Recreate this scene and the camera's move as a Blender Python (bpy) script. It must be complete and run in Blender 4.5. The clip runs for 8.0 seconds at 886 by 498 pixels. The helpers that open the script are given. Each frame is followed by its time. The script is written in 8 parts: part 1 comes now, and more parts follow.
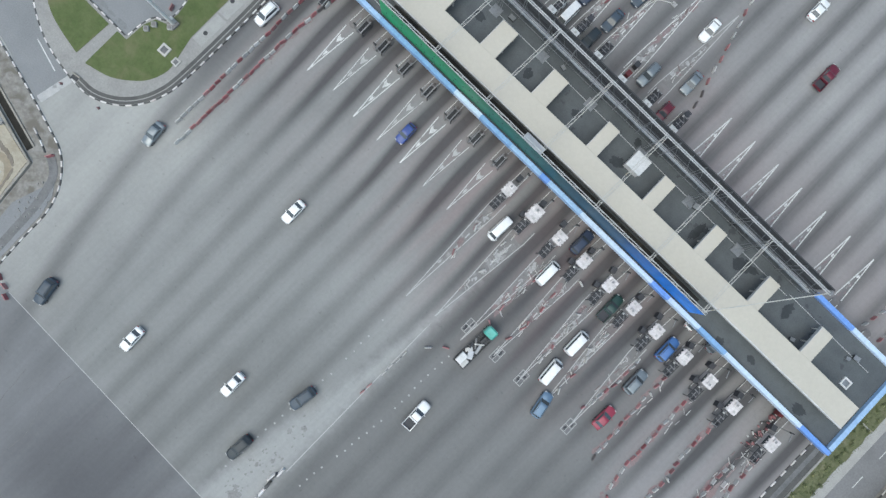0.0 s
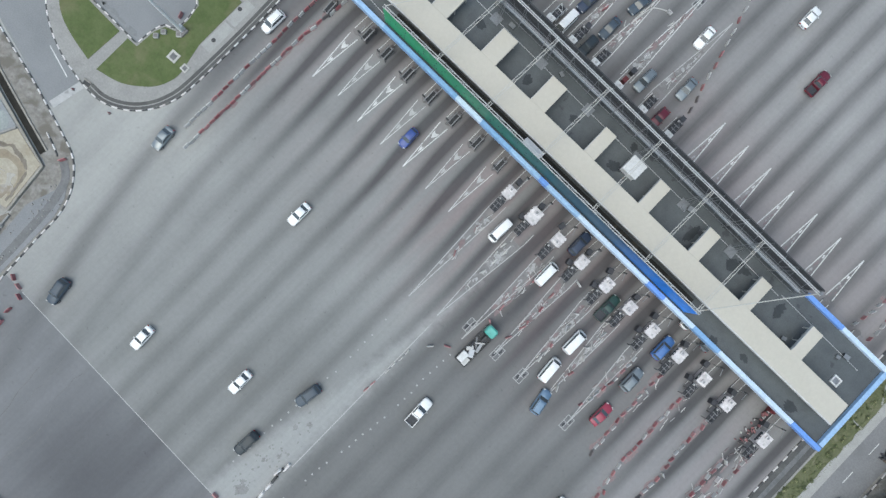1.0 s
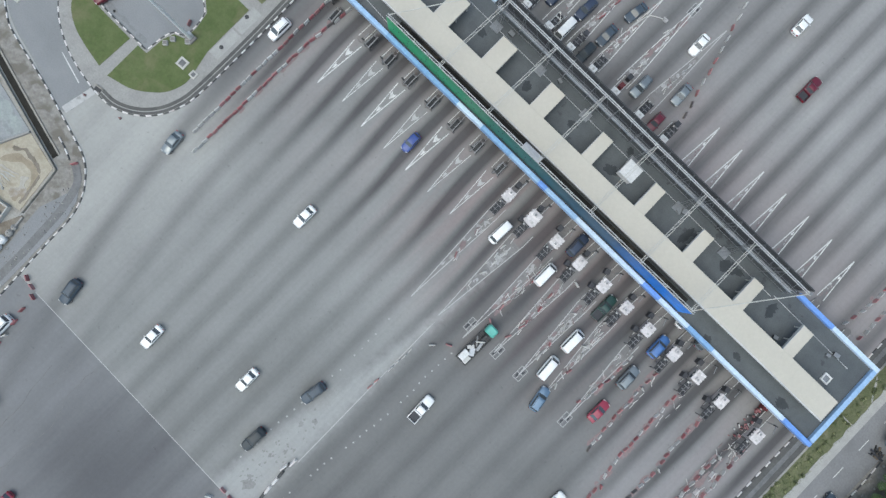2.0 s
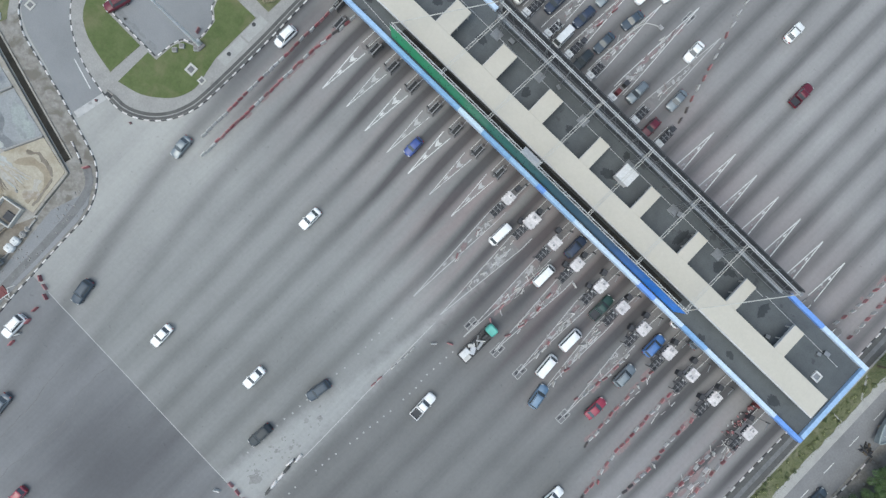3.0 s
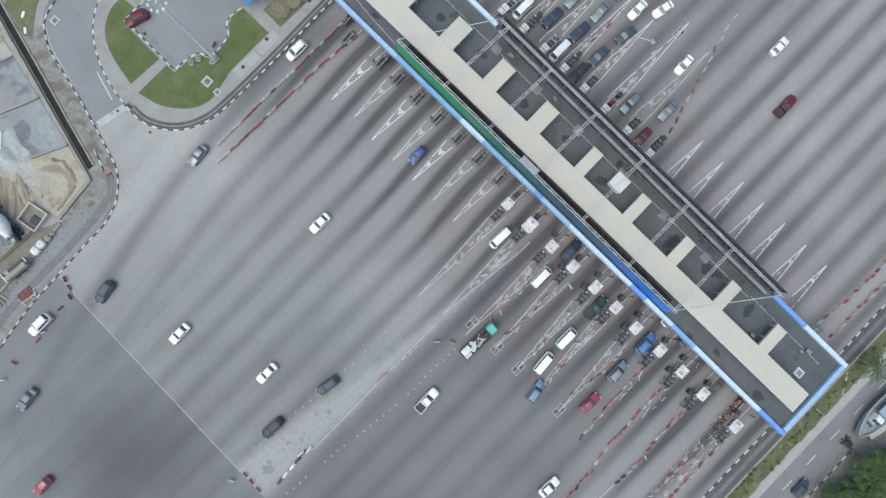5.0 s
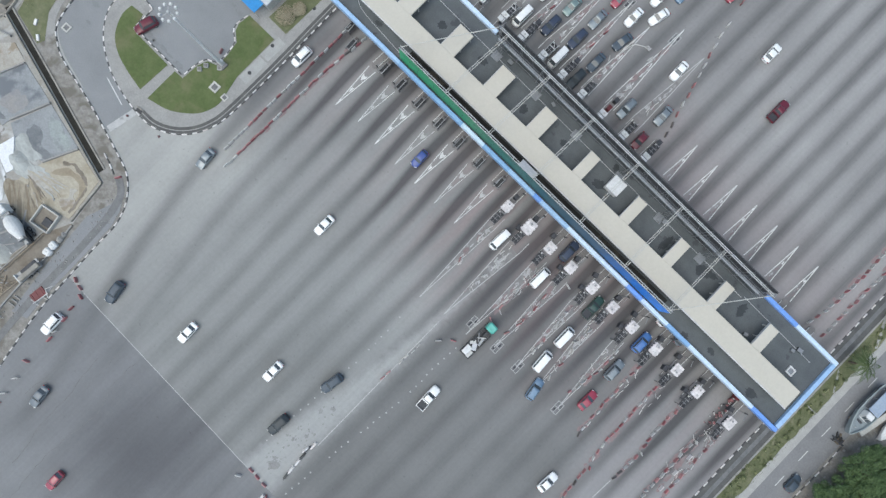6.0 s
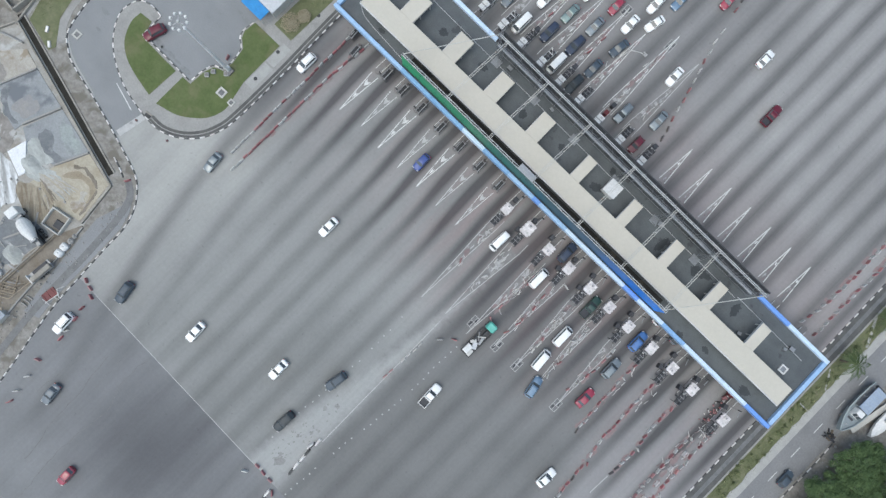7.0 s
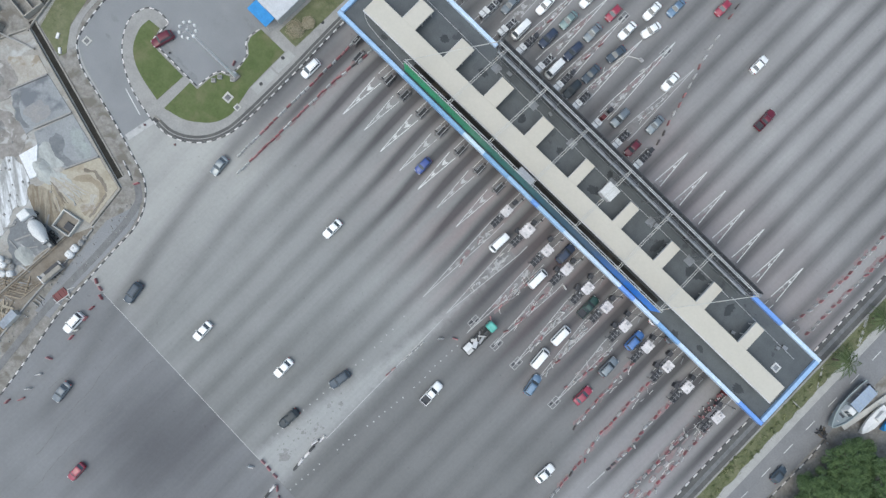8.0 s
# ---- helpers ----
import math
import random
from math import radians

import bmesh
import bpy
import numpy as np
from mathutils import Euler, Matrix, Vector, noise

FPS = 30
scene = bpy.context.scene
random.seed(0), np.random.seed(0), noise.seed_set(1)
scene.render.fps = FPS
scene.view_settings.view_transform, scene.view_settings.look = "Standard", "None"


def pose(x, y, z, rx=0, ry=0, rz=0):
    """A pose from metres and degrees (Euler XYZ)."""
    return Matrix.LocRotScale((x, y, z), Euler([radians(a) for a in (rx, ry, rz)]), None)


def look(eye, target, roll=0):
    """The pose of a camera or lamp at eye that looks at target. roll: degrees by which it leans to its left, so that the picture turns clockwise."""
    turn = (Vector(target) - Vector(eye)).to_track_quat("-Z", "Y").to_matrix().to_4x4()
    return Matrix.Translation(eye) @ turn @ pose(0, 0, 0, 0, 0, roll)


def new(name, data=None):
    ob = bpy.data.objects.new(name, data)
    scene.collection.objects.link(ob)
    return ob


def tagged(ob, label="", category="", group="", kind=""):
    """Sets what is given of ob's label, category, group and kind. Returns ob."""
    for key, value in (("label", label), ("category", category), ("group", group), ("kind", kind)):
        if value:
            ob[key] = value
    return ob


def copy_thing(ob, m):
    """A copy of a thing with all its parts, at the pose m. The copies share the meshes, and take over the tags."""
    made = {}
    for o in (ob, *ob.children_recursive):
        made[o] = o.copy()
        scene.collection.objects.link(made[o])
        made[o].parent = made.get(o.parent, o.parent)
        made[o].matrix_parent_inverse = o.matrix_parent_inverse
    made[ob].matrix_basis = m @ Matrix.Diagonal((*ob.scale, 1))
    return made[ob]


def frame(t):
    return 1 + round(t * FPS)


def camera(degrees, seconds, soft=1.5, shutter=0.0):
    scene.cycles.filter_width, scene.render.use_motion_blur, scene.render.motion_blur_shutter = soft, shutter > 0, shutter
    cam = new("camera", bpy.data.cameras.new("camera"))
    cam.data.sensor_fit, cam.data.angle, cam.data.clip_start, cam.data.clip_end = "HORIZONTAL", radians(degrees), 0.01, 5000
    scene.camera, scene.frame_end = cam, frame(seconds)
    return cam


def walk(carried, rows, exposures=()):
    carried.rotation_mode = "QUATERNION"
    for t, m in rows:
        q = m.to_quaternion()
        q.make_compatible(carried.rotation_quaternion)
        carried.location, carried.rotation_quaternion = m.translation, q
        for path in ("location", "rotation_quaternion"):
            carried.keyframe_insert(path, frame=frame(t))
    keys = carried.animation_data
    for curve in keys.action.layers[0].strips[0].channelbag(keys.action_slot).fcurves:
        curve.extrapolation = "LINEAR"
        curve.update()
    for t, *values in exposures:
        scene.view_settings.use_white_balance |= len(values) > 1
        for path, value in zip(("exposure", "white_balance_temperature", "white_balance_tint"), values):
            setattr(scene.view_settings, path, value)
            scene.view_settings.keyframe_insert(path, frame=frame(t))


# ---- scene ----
cam = camera(79.01, 8.0, 1.42)
PATH = [
    (0, (0.617, 1.469, 87.672), (0.837, 5.051, 0), 48.235),
    (0.5, (0.405, 1.399, 88.876), (0.661, 5.033, 0), 48.748),
    (1, (0.196, 1.333, 90.105), (0.482, 5.020, 0), 49.180),
    (1.5, (-0.012, 1.271, 91.355), (0.302, 5.009, 0), 49.541),
    (3, (-0.620, 1.104, 95.208), (-0.245, 4.997, 0), 50.286),
    (3.5, (-0.818, 1.055, 96.517), (-0.428, 4.998, 0), 50.449),
    (4, (-1.015, 1.009, 97.834), (-0.611, 5.001, 0), 50.583),
    (4.5, (-1.209, 0.967, 99.155), (-0.793, 5.005, 0), 50.693),
    (6, (-1.777, 0.862, 103.119), (-1.332, 5.027, 0), 50.953),
    (6.5, (-1.963, 0.834, 104.431), (-1.507, 5.036, 0), 51.036),
    (7, (-2.146, 0.809, 105.733), (-1.680, 5.046, 0), 51.126),
    (7.5, (-2.326, 0.787, 107.024), (-1.849, 5.055, 0), 51.228),
    (8, (-2.505, 0.769, 108.299), (-2.015, 5.064, 0), 51.349),
]
walk(cam, [(t, look(eye, target, roll)) for t, eye, target, roll in PATH], [(0, 0.41, 6290, 0), (8, 0.43, 6320, 2)])

# ---- light ----
world = bpy.data.worlds.new("sky")
scene.world = world
world.use_nodes = True
wn = world.node_tree.nodes
sky = wn.new("ShaderNodeTexSky")
sky.sky_type, sky.sun_disc = "NISHITA", False
sky.sun_elevation, sky.sun_rotation = radians(62), radians(200)
sky.dust_density, sky.air_density = 3.0, 1.0
wn["Background"].inputs["Strength"].default_value = 0.13
world.node_tree.links.new(sky.outputs["Color"], wn["Background"].inputs["Color"])
sun = new("sun", bpy.data.lights.new("sun", "SUN"))
sun.data.energy, sun.data.angle, sun.data.color = 1.15, radians(75), (1.0, 0.985, 0.965)
sun.matrix_world = look((0, 0, 200), (-30, 80, 0))

# ---- materials ----


def nodes_of(name):
    m = bpy.data.materials.new(name)
    m.use_nodes = True
    return m, m.node_tree.nodes, m.node_tree.links, m.node_tree.nodes["Principled BSDF"]


def ramp(n, stops):
    r = n.new("ShaderNodeValToRGB")
    e = r.color_ramp.elements
    while len(e) < len(stops):
        e.new(0.5)
    for k, (p, c) in zip(e, stops):
        k.position = p
        k.color = (*c, 1) if len(c) == 3 else (c[0], c[0], c[0], 1)
    return r


def noise_at(n, l, vec, scale, detail=4.0, rough=0.55, twist=0.0):
    t = n.new("ShaderNodeTexNoise")
    t.inputs["Scale"].default_value, t.inputs["Detail"].default_value, t.inputs["Roughness"].default_value = scale, detail, rough
    t.inputs["Distortion"].default_value = twist
    l.new(vec, t.inputs["Vector"])
    return t.outputs["Fac"]


def mixed(n, l, fac, a, b, mode="MIX"):
    m = n.new("ShaderNodeMix")
    m.data_type, m.blend_type = "RGBA", mode
    for sock, v in ((m.inputs[0], fac), (m.inputs[6], a), (m.inputs[7], b)):
        if isinstance(v, (int, float)):
            sock.default_value = v
        elif isinstance(v, tuple):
            sock.default_value = (*v, 1)
        else:
            l.new(v, sock)
    return m.outputs[2]


def calc(n, l, op, a, b=None, c=None):
    m = n.new("ShaderNodeMath")
    m.operation = op
    for sock, v in zip(m.inputs, (a, b, c)):
        if v is None:
            continue
        if isinstance(v, (int, float)):
            sock.default_value = v
        else:
            l.new(v, sock)
    return m.outputs[0]


def surface(name, base, second, grain=6.0, broad=0.25, rough=0.85, metal=0.0, bump=0.3, stain=None, cut=(0.5, 0.62), each=0.0, speck=1.0, twist=0.0):
    """A weathered surface: broad patches, fine grain, optional stains with a clear edge, and a shift from piece to piece."""
    m, n, l, p = nodes_of(name)
    pos = n.new("ShaderNodeNewGeometry").outputs["Position"]
    wide = ramp(n, [(0.3, (0.0,)), (0.7, (1.0,))])
    l.new(noise_at(n, l, pos, broad, 6.0, 0.65, twist), wide.inputs[0])
    col = mixed(n, l, wide.outputs[0], base, second)
    fine = noise_at(n, l, pos, grain, 3.0, 0.7)
    g = ramp(n, [(0.25, (1 - 0.18 * speck,)), (0.75, (1 + 0.12 * speck,))])
    l.new(fine, g.inputs[0])
    col = mixed(n, l, 1.0, col, g.outputs[0], "MULTIPLY")
    if stain:
        s = ramp(n, [(cut[0], (0.0,)), (cut[1], (1.0,))])
        l.new(noise_at(n, l, pos, broad * 0.8, 4.5, 0.58, twist), s.inputs[0])
        col = mixed(n, l, s.outputs[0], col, stain)
    if each:
        info = n.new("ShaderNodeObjectInfo")
        r = ramp(n, [(0.0, (1 - each,)), (1.0, (1 + each,))])
        l.new(info.outputs["Random"], r.inputs[0])
        col = mixed(n, l, 1.0, col, r.outputs[0], "MULTIPLY")
    l.new(col, p.inputs["Base Color"])
    p.inputs["Roughness"].default_value, p.inputs["Metallic"].default_value = rough, metal
    if bump:
        b = n.new("ShaderNodeBump")
        b.inputs["Strength"].default_value, b.inputs["Distance"].default_value = bump, 0.03
        l.new(fine, b.inputs["Height"])
        l.new(b.outputs[0], p.inputs["Normal"])
    return m


def eased(n, l, v, a, b, lo, hi, way="SMOOTHSTEP"):
    m = n.new("ShaderNodeMapRange")
    m.interpolation_type = way
    for k, q in zip(("From Min", "From Max", "To Min", "To Max"), (a, b, lo, hi)):
        m.inputs[k].default_value = q
    l.new(v, m.inputs["Value"])
    return m.outputs[0]


def lane_paving(name, light, dark, depth, pale=None, worn=None, blotch=None, clean=None, sweep=()):
    """Paving worn in lanes: one soft dark track of rubber and oil along y for each toll lane, uneven along its way."""
    m, n, l, p = nodes_of(name)
    pos = n.new("ShaderNodeNewGeometry").outputs["Position"]
    xyz = n.new("ShaderNodeSeparateXYZ")
    l.new(pos, xyz.inputs[0])
    x, y = xyz.outputs["X"], xyz.outputs["Y"]
    lng = n.new("ShaderNodeMapping")
    lng.inputs["Scale"].default_value = (1, 0.1, 1)
    l.new(pos, lng.inputs["Vector"])
    along = lng.outputs[0]
    sway = calc(n, l, "MULTIPLY", calc(n, l, "SUBTRACT", noise_at(n, l, along, 0.09, 2.0), 0.5), 1.0)
    # every toll lane has its track; the western ones shift a little on their way
    turn = calc(n, l, "MULTIPLY", eased(n, l, y, 0.0, -40.0, 0.0, -1.8), eased(n, l, x, -40.0, -8.0, 1.0, 0.0))
    shift = calc(n, l, "MULTIPLY", eased(n, l, y, 0.0, 20.0, -0.6, 0.3), eased(n, l, x, 4.0, 14.0, 1.0, 0.0))
    fan = calc(n, l, "ADD", calc(n, l, "ADD", x, turn), shift)
    phase = calc(n, l, "DIVIDE", calc(n, l, "ADD", fan, sway), 5.4)
    wave = calc(n, l, "MULTIPLY_ADD", calc(n, l, "COSINE", calc(n, l, "MULTIPLY", phase, 2 * math.pi)), 0.5, 0.5)
    track = calc(n, l, "POWER", wave, calc(n, l, "MULTIPLY_ADD", eased(n, l, y, -14.0, 8.0, 0.0, 1.0), eased(n, l, y, 30.0, 46.0, 0.9, 0.0), 1.5))
    uneven = ramp(n, [(0.3, (0.5,)), (0.68, (1.0,))])
    l.new(noise_at(n, l, along, 0.16, 3.0), uneven.inputs[0])
    track = calc(n, l, "MULTIPLY", track, uneven.outputs[0])
    streak = n.new("ShaderNodeMapping")
    streak.inputs["Scale"].default_value = (1, 0.04, 1)
    l.new(pos, streak.inputs["Vector"])
    fibre = noise_at(n, l, streak.outputs[0], 1.6, 4.0, 0.7)
    track = calc(n, l, "MULTIPLY", track, calc(n, l, "MULTIPLY_ADD", fibre, 0.7, 0.62))
    # rubber lies thickest beside the booths, where every car brakes and starts
    by_booths = calc(n, l, "MULTIPLY", eased(n, l, y, -14.0, 18.0, 0.0, 1.0), eased(n, l, y, 64.0, 46.0, 0.0, 1.0))
    track = calc(n, l, "MULTIPLY", track, eased(n, l, y, -26.0, 19.0, depth * 0.52, depth))
    if sweep:
        track = calc(n, l, "MULTIPLY", track, calc(n, l, "MAXIMUM", eased(n, l, calc(n, l, "MULTIPLY_ADD", y, 0.17, x), -29.0, -40.0, 1.0, 0.3), eased(n, l, y, -12.0, 4.0, 0.0, 1.0)))
    tyre = calc(n, l, "MULTIPLY", calc(n, l, "POWER", wave, 3.0), calc(n, l, "MULTIPLY", eased(n, l, y, -6.0, 17.0, 0.0, 0.3), eased(n, l, y, 40.0, 28.0, 0.0, 1.0)))
    track = calc(n, l, "ADD", track, tyre)
    track = calc(n, l, "MINIMUM", calc(n, l, "MULTIPLY_ADD", by_booths, eased(n, l, y, 26.0, 40.0, 0.27, 0.06), track), 1.0)
    wide = ramp(n, [(0.3, (0.86,)), (0.7, (1.12,))])
    l.new(noise_at(n, l, pos, 0.045, 4.0), wide.inputs[0])
    if clean:
        # little-used paving beside the island stays paler
        light = mixed(n, l, calc(n, l, "MULTIPLY", eased(n, l, y, 2.0, -14.0, 0.0, 1.0), eased(n, l, calc(n, l, "MULTIPLY_ADD", y, -0.25, x), -26.0, -44.0, 0.0, 1.0)), light, clean)
    if worn:
        # towards the joint the concrete is greyer from heavier traffic
        joint_side = calc(n, l, "MULTIPLY", eased(n, l, y, -14.0, -44.0, 0.0, 0.8), eased(n, l, x, -38.0, -30.0, 0.0, 1.0))
        median_side = calc(n, l, "MULTIPLY", eased(n, l, y, 2.0, -26.0, 0.0, 0.85), eased(n, l, x, -32.0, -10.0, 0.0, 1.0))
        light = mixed(n, l, calc(n, l, "MAXIMUM", joint_side, median_side), light, (0.232, 0.236, 0.23))
        worn = mixed(n, l, eased(n, l, calc(n, l, "MULTIPLY_ADD", y, 0.25, x), 38.0, 52.0, 0.0, 1.0), worn, (0.305, 0.3, 0.3))
        # the approach side is older and darker than the exit side
        ragged = calc(n, l, "MULTIPLY_ADD", noise_at(n, l, along, 0.2, 4.0), 8.0, -4.0)
        east = eased(n, l, calc(n, l, "MULTIPLY_ADD", ragged, 0.35, x), 6.8, 10.2, 0.0, 1.0)
        light = mixed(n, l, calc(n, l, "MULTIPLY", east, eased(n, l, y, 30.0, 4.0, 0.0, 1.0)), light, worn)
        light = mixed(n, l, calc(n, l, "MULTIPLY", eased(n, l, y, 36.0, 46.0, 0.0, 1.0), east), light, mixed(n, l, eased(n, l, y, 50.0, 66.0, 0.0, 1.0), (0.296, 0.278, 0.275), (0.3, 0.293, 0.288)))
        queue = calc(n, l, "MULTIPLY", eased(n, l, y, 40.0, 52.0, 0.0, 1.0), eased(n, l, calc(n, l, "ADD", x, ragged), 17.0, 9.0, 0.0, 0.85))
        light = mixed(n, l, queue, light, (0.232, 0.226, 0.224))
    col = mixed(n, l, track, light, dark)
    if sweep:
        # rubber laid down by vehicles that curve in from the access road
        for knots, half, deep in sweep:
            xc = knots[0][0]
            for (xa, ya), (xb, yb) in zip(knots, knots[1:]):
                xc = calc(n, l, "ADD", eased(n, l, y, ya, yb, 0.0, xb - xa, "LINEAR"), xc)
            off = calc(n, l, "ABSOLUTE", calc(n, l, "SUBTRACT", calc(n, l, "MULTIPLY_ADD", sway, 0.12, x), xc))
            body = calc(n, l, "MULTIPLY", eased(n, l, off, 0.0, half, deep, 0.0), calc(n, l, "MULTIPLY_ADD", fibre, 0.4, 0.75))
            body = calc(n, l, "MULTIPLY", body, calc(n, l, "MULTIPLY_ADD", uneven.outputs[0], 0.5, 0.5))
            ends = calc(n, l, "MULTIPLY", eased(n, l, y, knots[0][1], knots[0][1] - 8.0, 0.0, 1.0), eased(n, l, y, knots[-1][1], knots[-1][1] + 8.0, 0.0, 1.0))
            col = mixed(n, l, calc(n, l, "MULTIPLY", body, ends), col, dark)
    if blotch:
        away = n.new("ShaderNodeVectorMath")
        away.operation = "DISTANCE"
        l.new(pos, away.inputs[0])
        away.inputs[1].default_value = (*blotch[:2], 0)
        rag2 = calc(n, l, "MULTIPLY_ADD", noise_at(n, l, along, 0.12, 4.0), 24.0, -12.0)
        col = mixed(n, l, eased(n, l, calc(n, l, "ADD", away.outputs["Value"], rag2), blotch[2], blotch[2] + 30.0, 0.9, 0.0), col, blotch[3])
    col = mixed(n, l, 1.0, col, wide.outputs[0], "MULTIPLY")
    if pale:
        # dust on the unused wedge between the two directions
        half = calc(n, l, "MULTIPLY_ADD", y, -0.075, 0.3)
        mid = calc(n, l, "MULTIPLY_ADD", y, 0.09, 8.3)
        off = calc(n, l, "ABSOLUTE", calc(n, l, "SUBTRACT", x, mid))
        rag = calc(n, l, "MULTIPLY_ADD", noise_at(n, l, pos, 0.5, 5.0, 0.65), 3.0, -1.5)
        mask = n.new("ShaderNodeMapRange")
        mask.interpolation_type = "SMOOTHSTEP"
        for k, v in zip(("From Min", "From Max", "To Min", "To Max"), (-1.2, 1.8, 0.0, 0.8)):
            mask.inputs[k].default_value = v
        l.new(calc(n, l, "ADD", calc(n, l, "SUBTRACT", half, off), rag), mask.inputs["Value"])
        inside = calc(n, l, "MULTIPLY", mask.outputs[0], calc(n, l, "LESS_THAN", y, 6.0))
        col = mixed(n, l, inside, col, pale)
    spot = ramp(n, [(0.66, (1.0,)), (0.74, (0.62,))])
    l.new(noise_at(n, l, pos, 0.9, 3.0, 0.6), spot.inputs[0])
    col = mixed(n, l, 0.5, col, spot.outputs[0], "MULTIPLY")
    thin = n.new("ShaderNodeMapping")
    thin.inputs["Scale"].default_value = (1, 0.03, 1)
    l.new(pos, thin.inputs["Vector"])
    lines = ramp(n, [(0.3, (0.965,)), (0.7, (1.035,))])
    l.new(noise_at(n, l, thin.outputs[0], 1.6, 3.0, 0.6), lines.inputs[0])
    col = mixed(n, l, 1.0, col, lines.outputs[0], "MULTIPLY")
    red_dust = ramp(n, [(0.42, (0.15,)), (0.62, (1.0,))])
    l.new(noise_at(n, l, along, 0.4, 4.0), red_dust.inputs[0])
    dusty = calc(n, l, "MULTIPLY", calc(n, l, "MULTIPLY", by_booths, red_dust.outputs[0]), calc(n, l, "MULTIPLY", calc(n, l, "MULTIPLY", eased(n, l, x, -20.0, 2.0, 0.4, 1.0), eased(n, l, x, 26.0, 42.0, 1.0, 0.35)), eased(n, l, y, 40.0, 26.0, 0.35, 1.0)))
    col = mixed(n, l, dusty, col, mixed(n, l, 1.0, col, (1.18, 0.99, 0.99), "MULTIPLY"))
    fine = noise_at(n, l, pos, 1.5, 5.0, 0.75)
    g = ramp(n, [(0.25, (0.91,)), (0.75, (1.075,))])
    l.new(fine, g.inputs[0])
    col = mixed(n, l, 1.0, col, g.outputs[0], "MULTIPLY")
    l.new(col, p.inputs["Base Color"])
    p.inputs["Roughness"].default_value = 0.85
    b = n.new("ShaderNodeBump")
    b.inputs["Strength"].default_value, b.inputs["Distance"].default_value = 0.25, 0.02
    l.new(fine, b.inputs["Height"])
    l.new(b.outputs[0], p.inputs["Normal"])
    return m


def paint(name, c, rough=0.3, metal=0.0, coat=0.6):
    m, n, l, p = nodes_of(name)
    pos = n.new("ShaderNodeTexCoord").outputs["Object"]
    d = ramp(n, [(0.35, (0.88,)), (0.7, (1.05,))])
    l.new(noise_at(n, l, pos, 1.3, 5.0), d.inputs[0])
    l.new(mixed(n, l, 1.0, c, d.outputs[0], "MULTIPLY"), p.inputs["Base Color"])
    p.inputs["Roughness"].default_value, p.inputs["Metallic"].default_value = rough, metal
    p.inputs["Coat Weight"].default_value = coat
    return m


def fading_sheet(name, x0, x1, stops):
    """Printed sheet whose colour fades from one end to the other."""
    m, n, l, p = nodes_of(name)
    pos = n.new("ShaderNodeNewGeometry").outputs["Position"]
    xyz = n.new("ShaderNodeSeparateXYZ")
    l.new(pos, xyz.inputs[0])
    fade = ramp(n, stops)
    l.new(calc(n, l, "DIVIDE", calc(n, l, "SUBTRACT", xyz.outputs["X"], x0), x1 - x0), fade.inputs[0])
    worn = ramp(n, [(0.35, (0.72,)), (0.65, (1.08,))])
    l.new(noise_at(n, l, pos, 0.9, 5.0, 0.65), worn.inputs[0])
    l.new(mixed(n, l, 1.0, fade.outputs[0], worn.outputs[0], "MULTIPLY"), p.inputs["Base Color"])
    p.inputs["Roughness"].default_value = 0.4
    return m


def smooth_line(points, step=1.0, closed=False):
    """Points evenly spaced along a smooth curve through the given corners."""
    p = [Vector((*q[:2], 0)) for q in points]
    p = [p[-1], *p, p[0], p[1]] if closed else [2 * p[0] - p[1], *p, 2 * p[-1] - p[-2]]
    fine = []
    for a, b, c, d in zip(p, p[1:], p[2:], p[3:]):
        for i in range(12):
            t = i / 12
            fine.append(0.5 * (2 * b + (c - a) * t + (2 * a - 5 * b + 4 * c - d) * t * t + (3 * b - a - 3 * c + d) * t ** 3))
    fine.append(p[-2])
    out, run = [fine[0]], 0.0
    for a, b in zip(fine, fine[1:]):
        seg = (b - a).length
        while run + seg >= step and seg > 1e-9:
            a = a + (b - a) * ((step - run) / seg)
            seg = (b - a).length
            run = 0.0
            out.append(a)
        run += seg
    return out


def streaked(name, base, second, turn, scale=0.9, stretch=0.12, cut=(0.42, 0.6), rough=0.9):
    """A surface with washed streaks that run in one direction."""
    m, n, l, p = nodes_of(name)
    pos = n.new("ShaderNodeNewGeometry").outputs["Position"]
    rot = n.new("ShaderNodeVectorRotate")
    rot.rotation_type = "Z_AXIS"
    rot.inputs["Angle"].default_value = radians(turn)
    l.new(pos, rot.inputs["Vector"])
    lng = n.new("ShaderNodeMapping")
    lng.inputs["Scale"].default_value = (stretch, 1, 1)
    l.new(rot.outputs[0], lng.inputs["Vector"])
    mask = ramp(n, [(cut[0], (0.0,)), (cut[1], (1.0,))])
    l.new(noise_at(n, l, lng.outputs[0], scale, 5.0, 0.65, 0.6), mask.inputs[0])
    col = mixed(n, l, mask.outputs[0], base, second)
    g = ramp(n, [(0.3, (0.82,)), (0.7, (1.12,))])
    fine = noise_at(n, l, pos, 1.4, 5.0, 0.7)
    l.new(fine, g.inputs[0])
    l.new(mixed(n, l, 1.0, col, g.outputs[0], "MULTIPLY"), p.inputs["Base Color"])
    p.inputs["Roughness"].default_value = rough
    b = n.new("ShaderNodeBump")
    b.inputs["Strength"].default_value, b.inputs["Distance"].default_value = 0.5, 0.04
    l.new(fine, b.inputs["Height"])
    l.new(b.outputs[0], p.inputs["Normal"])
    return m


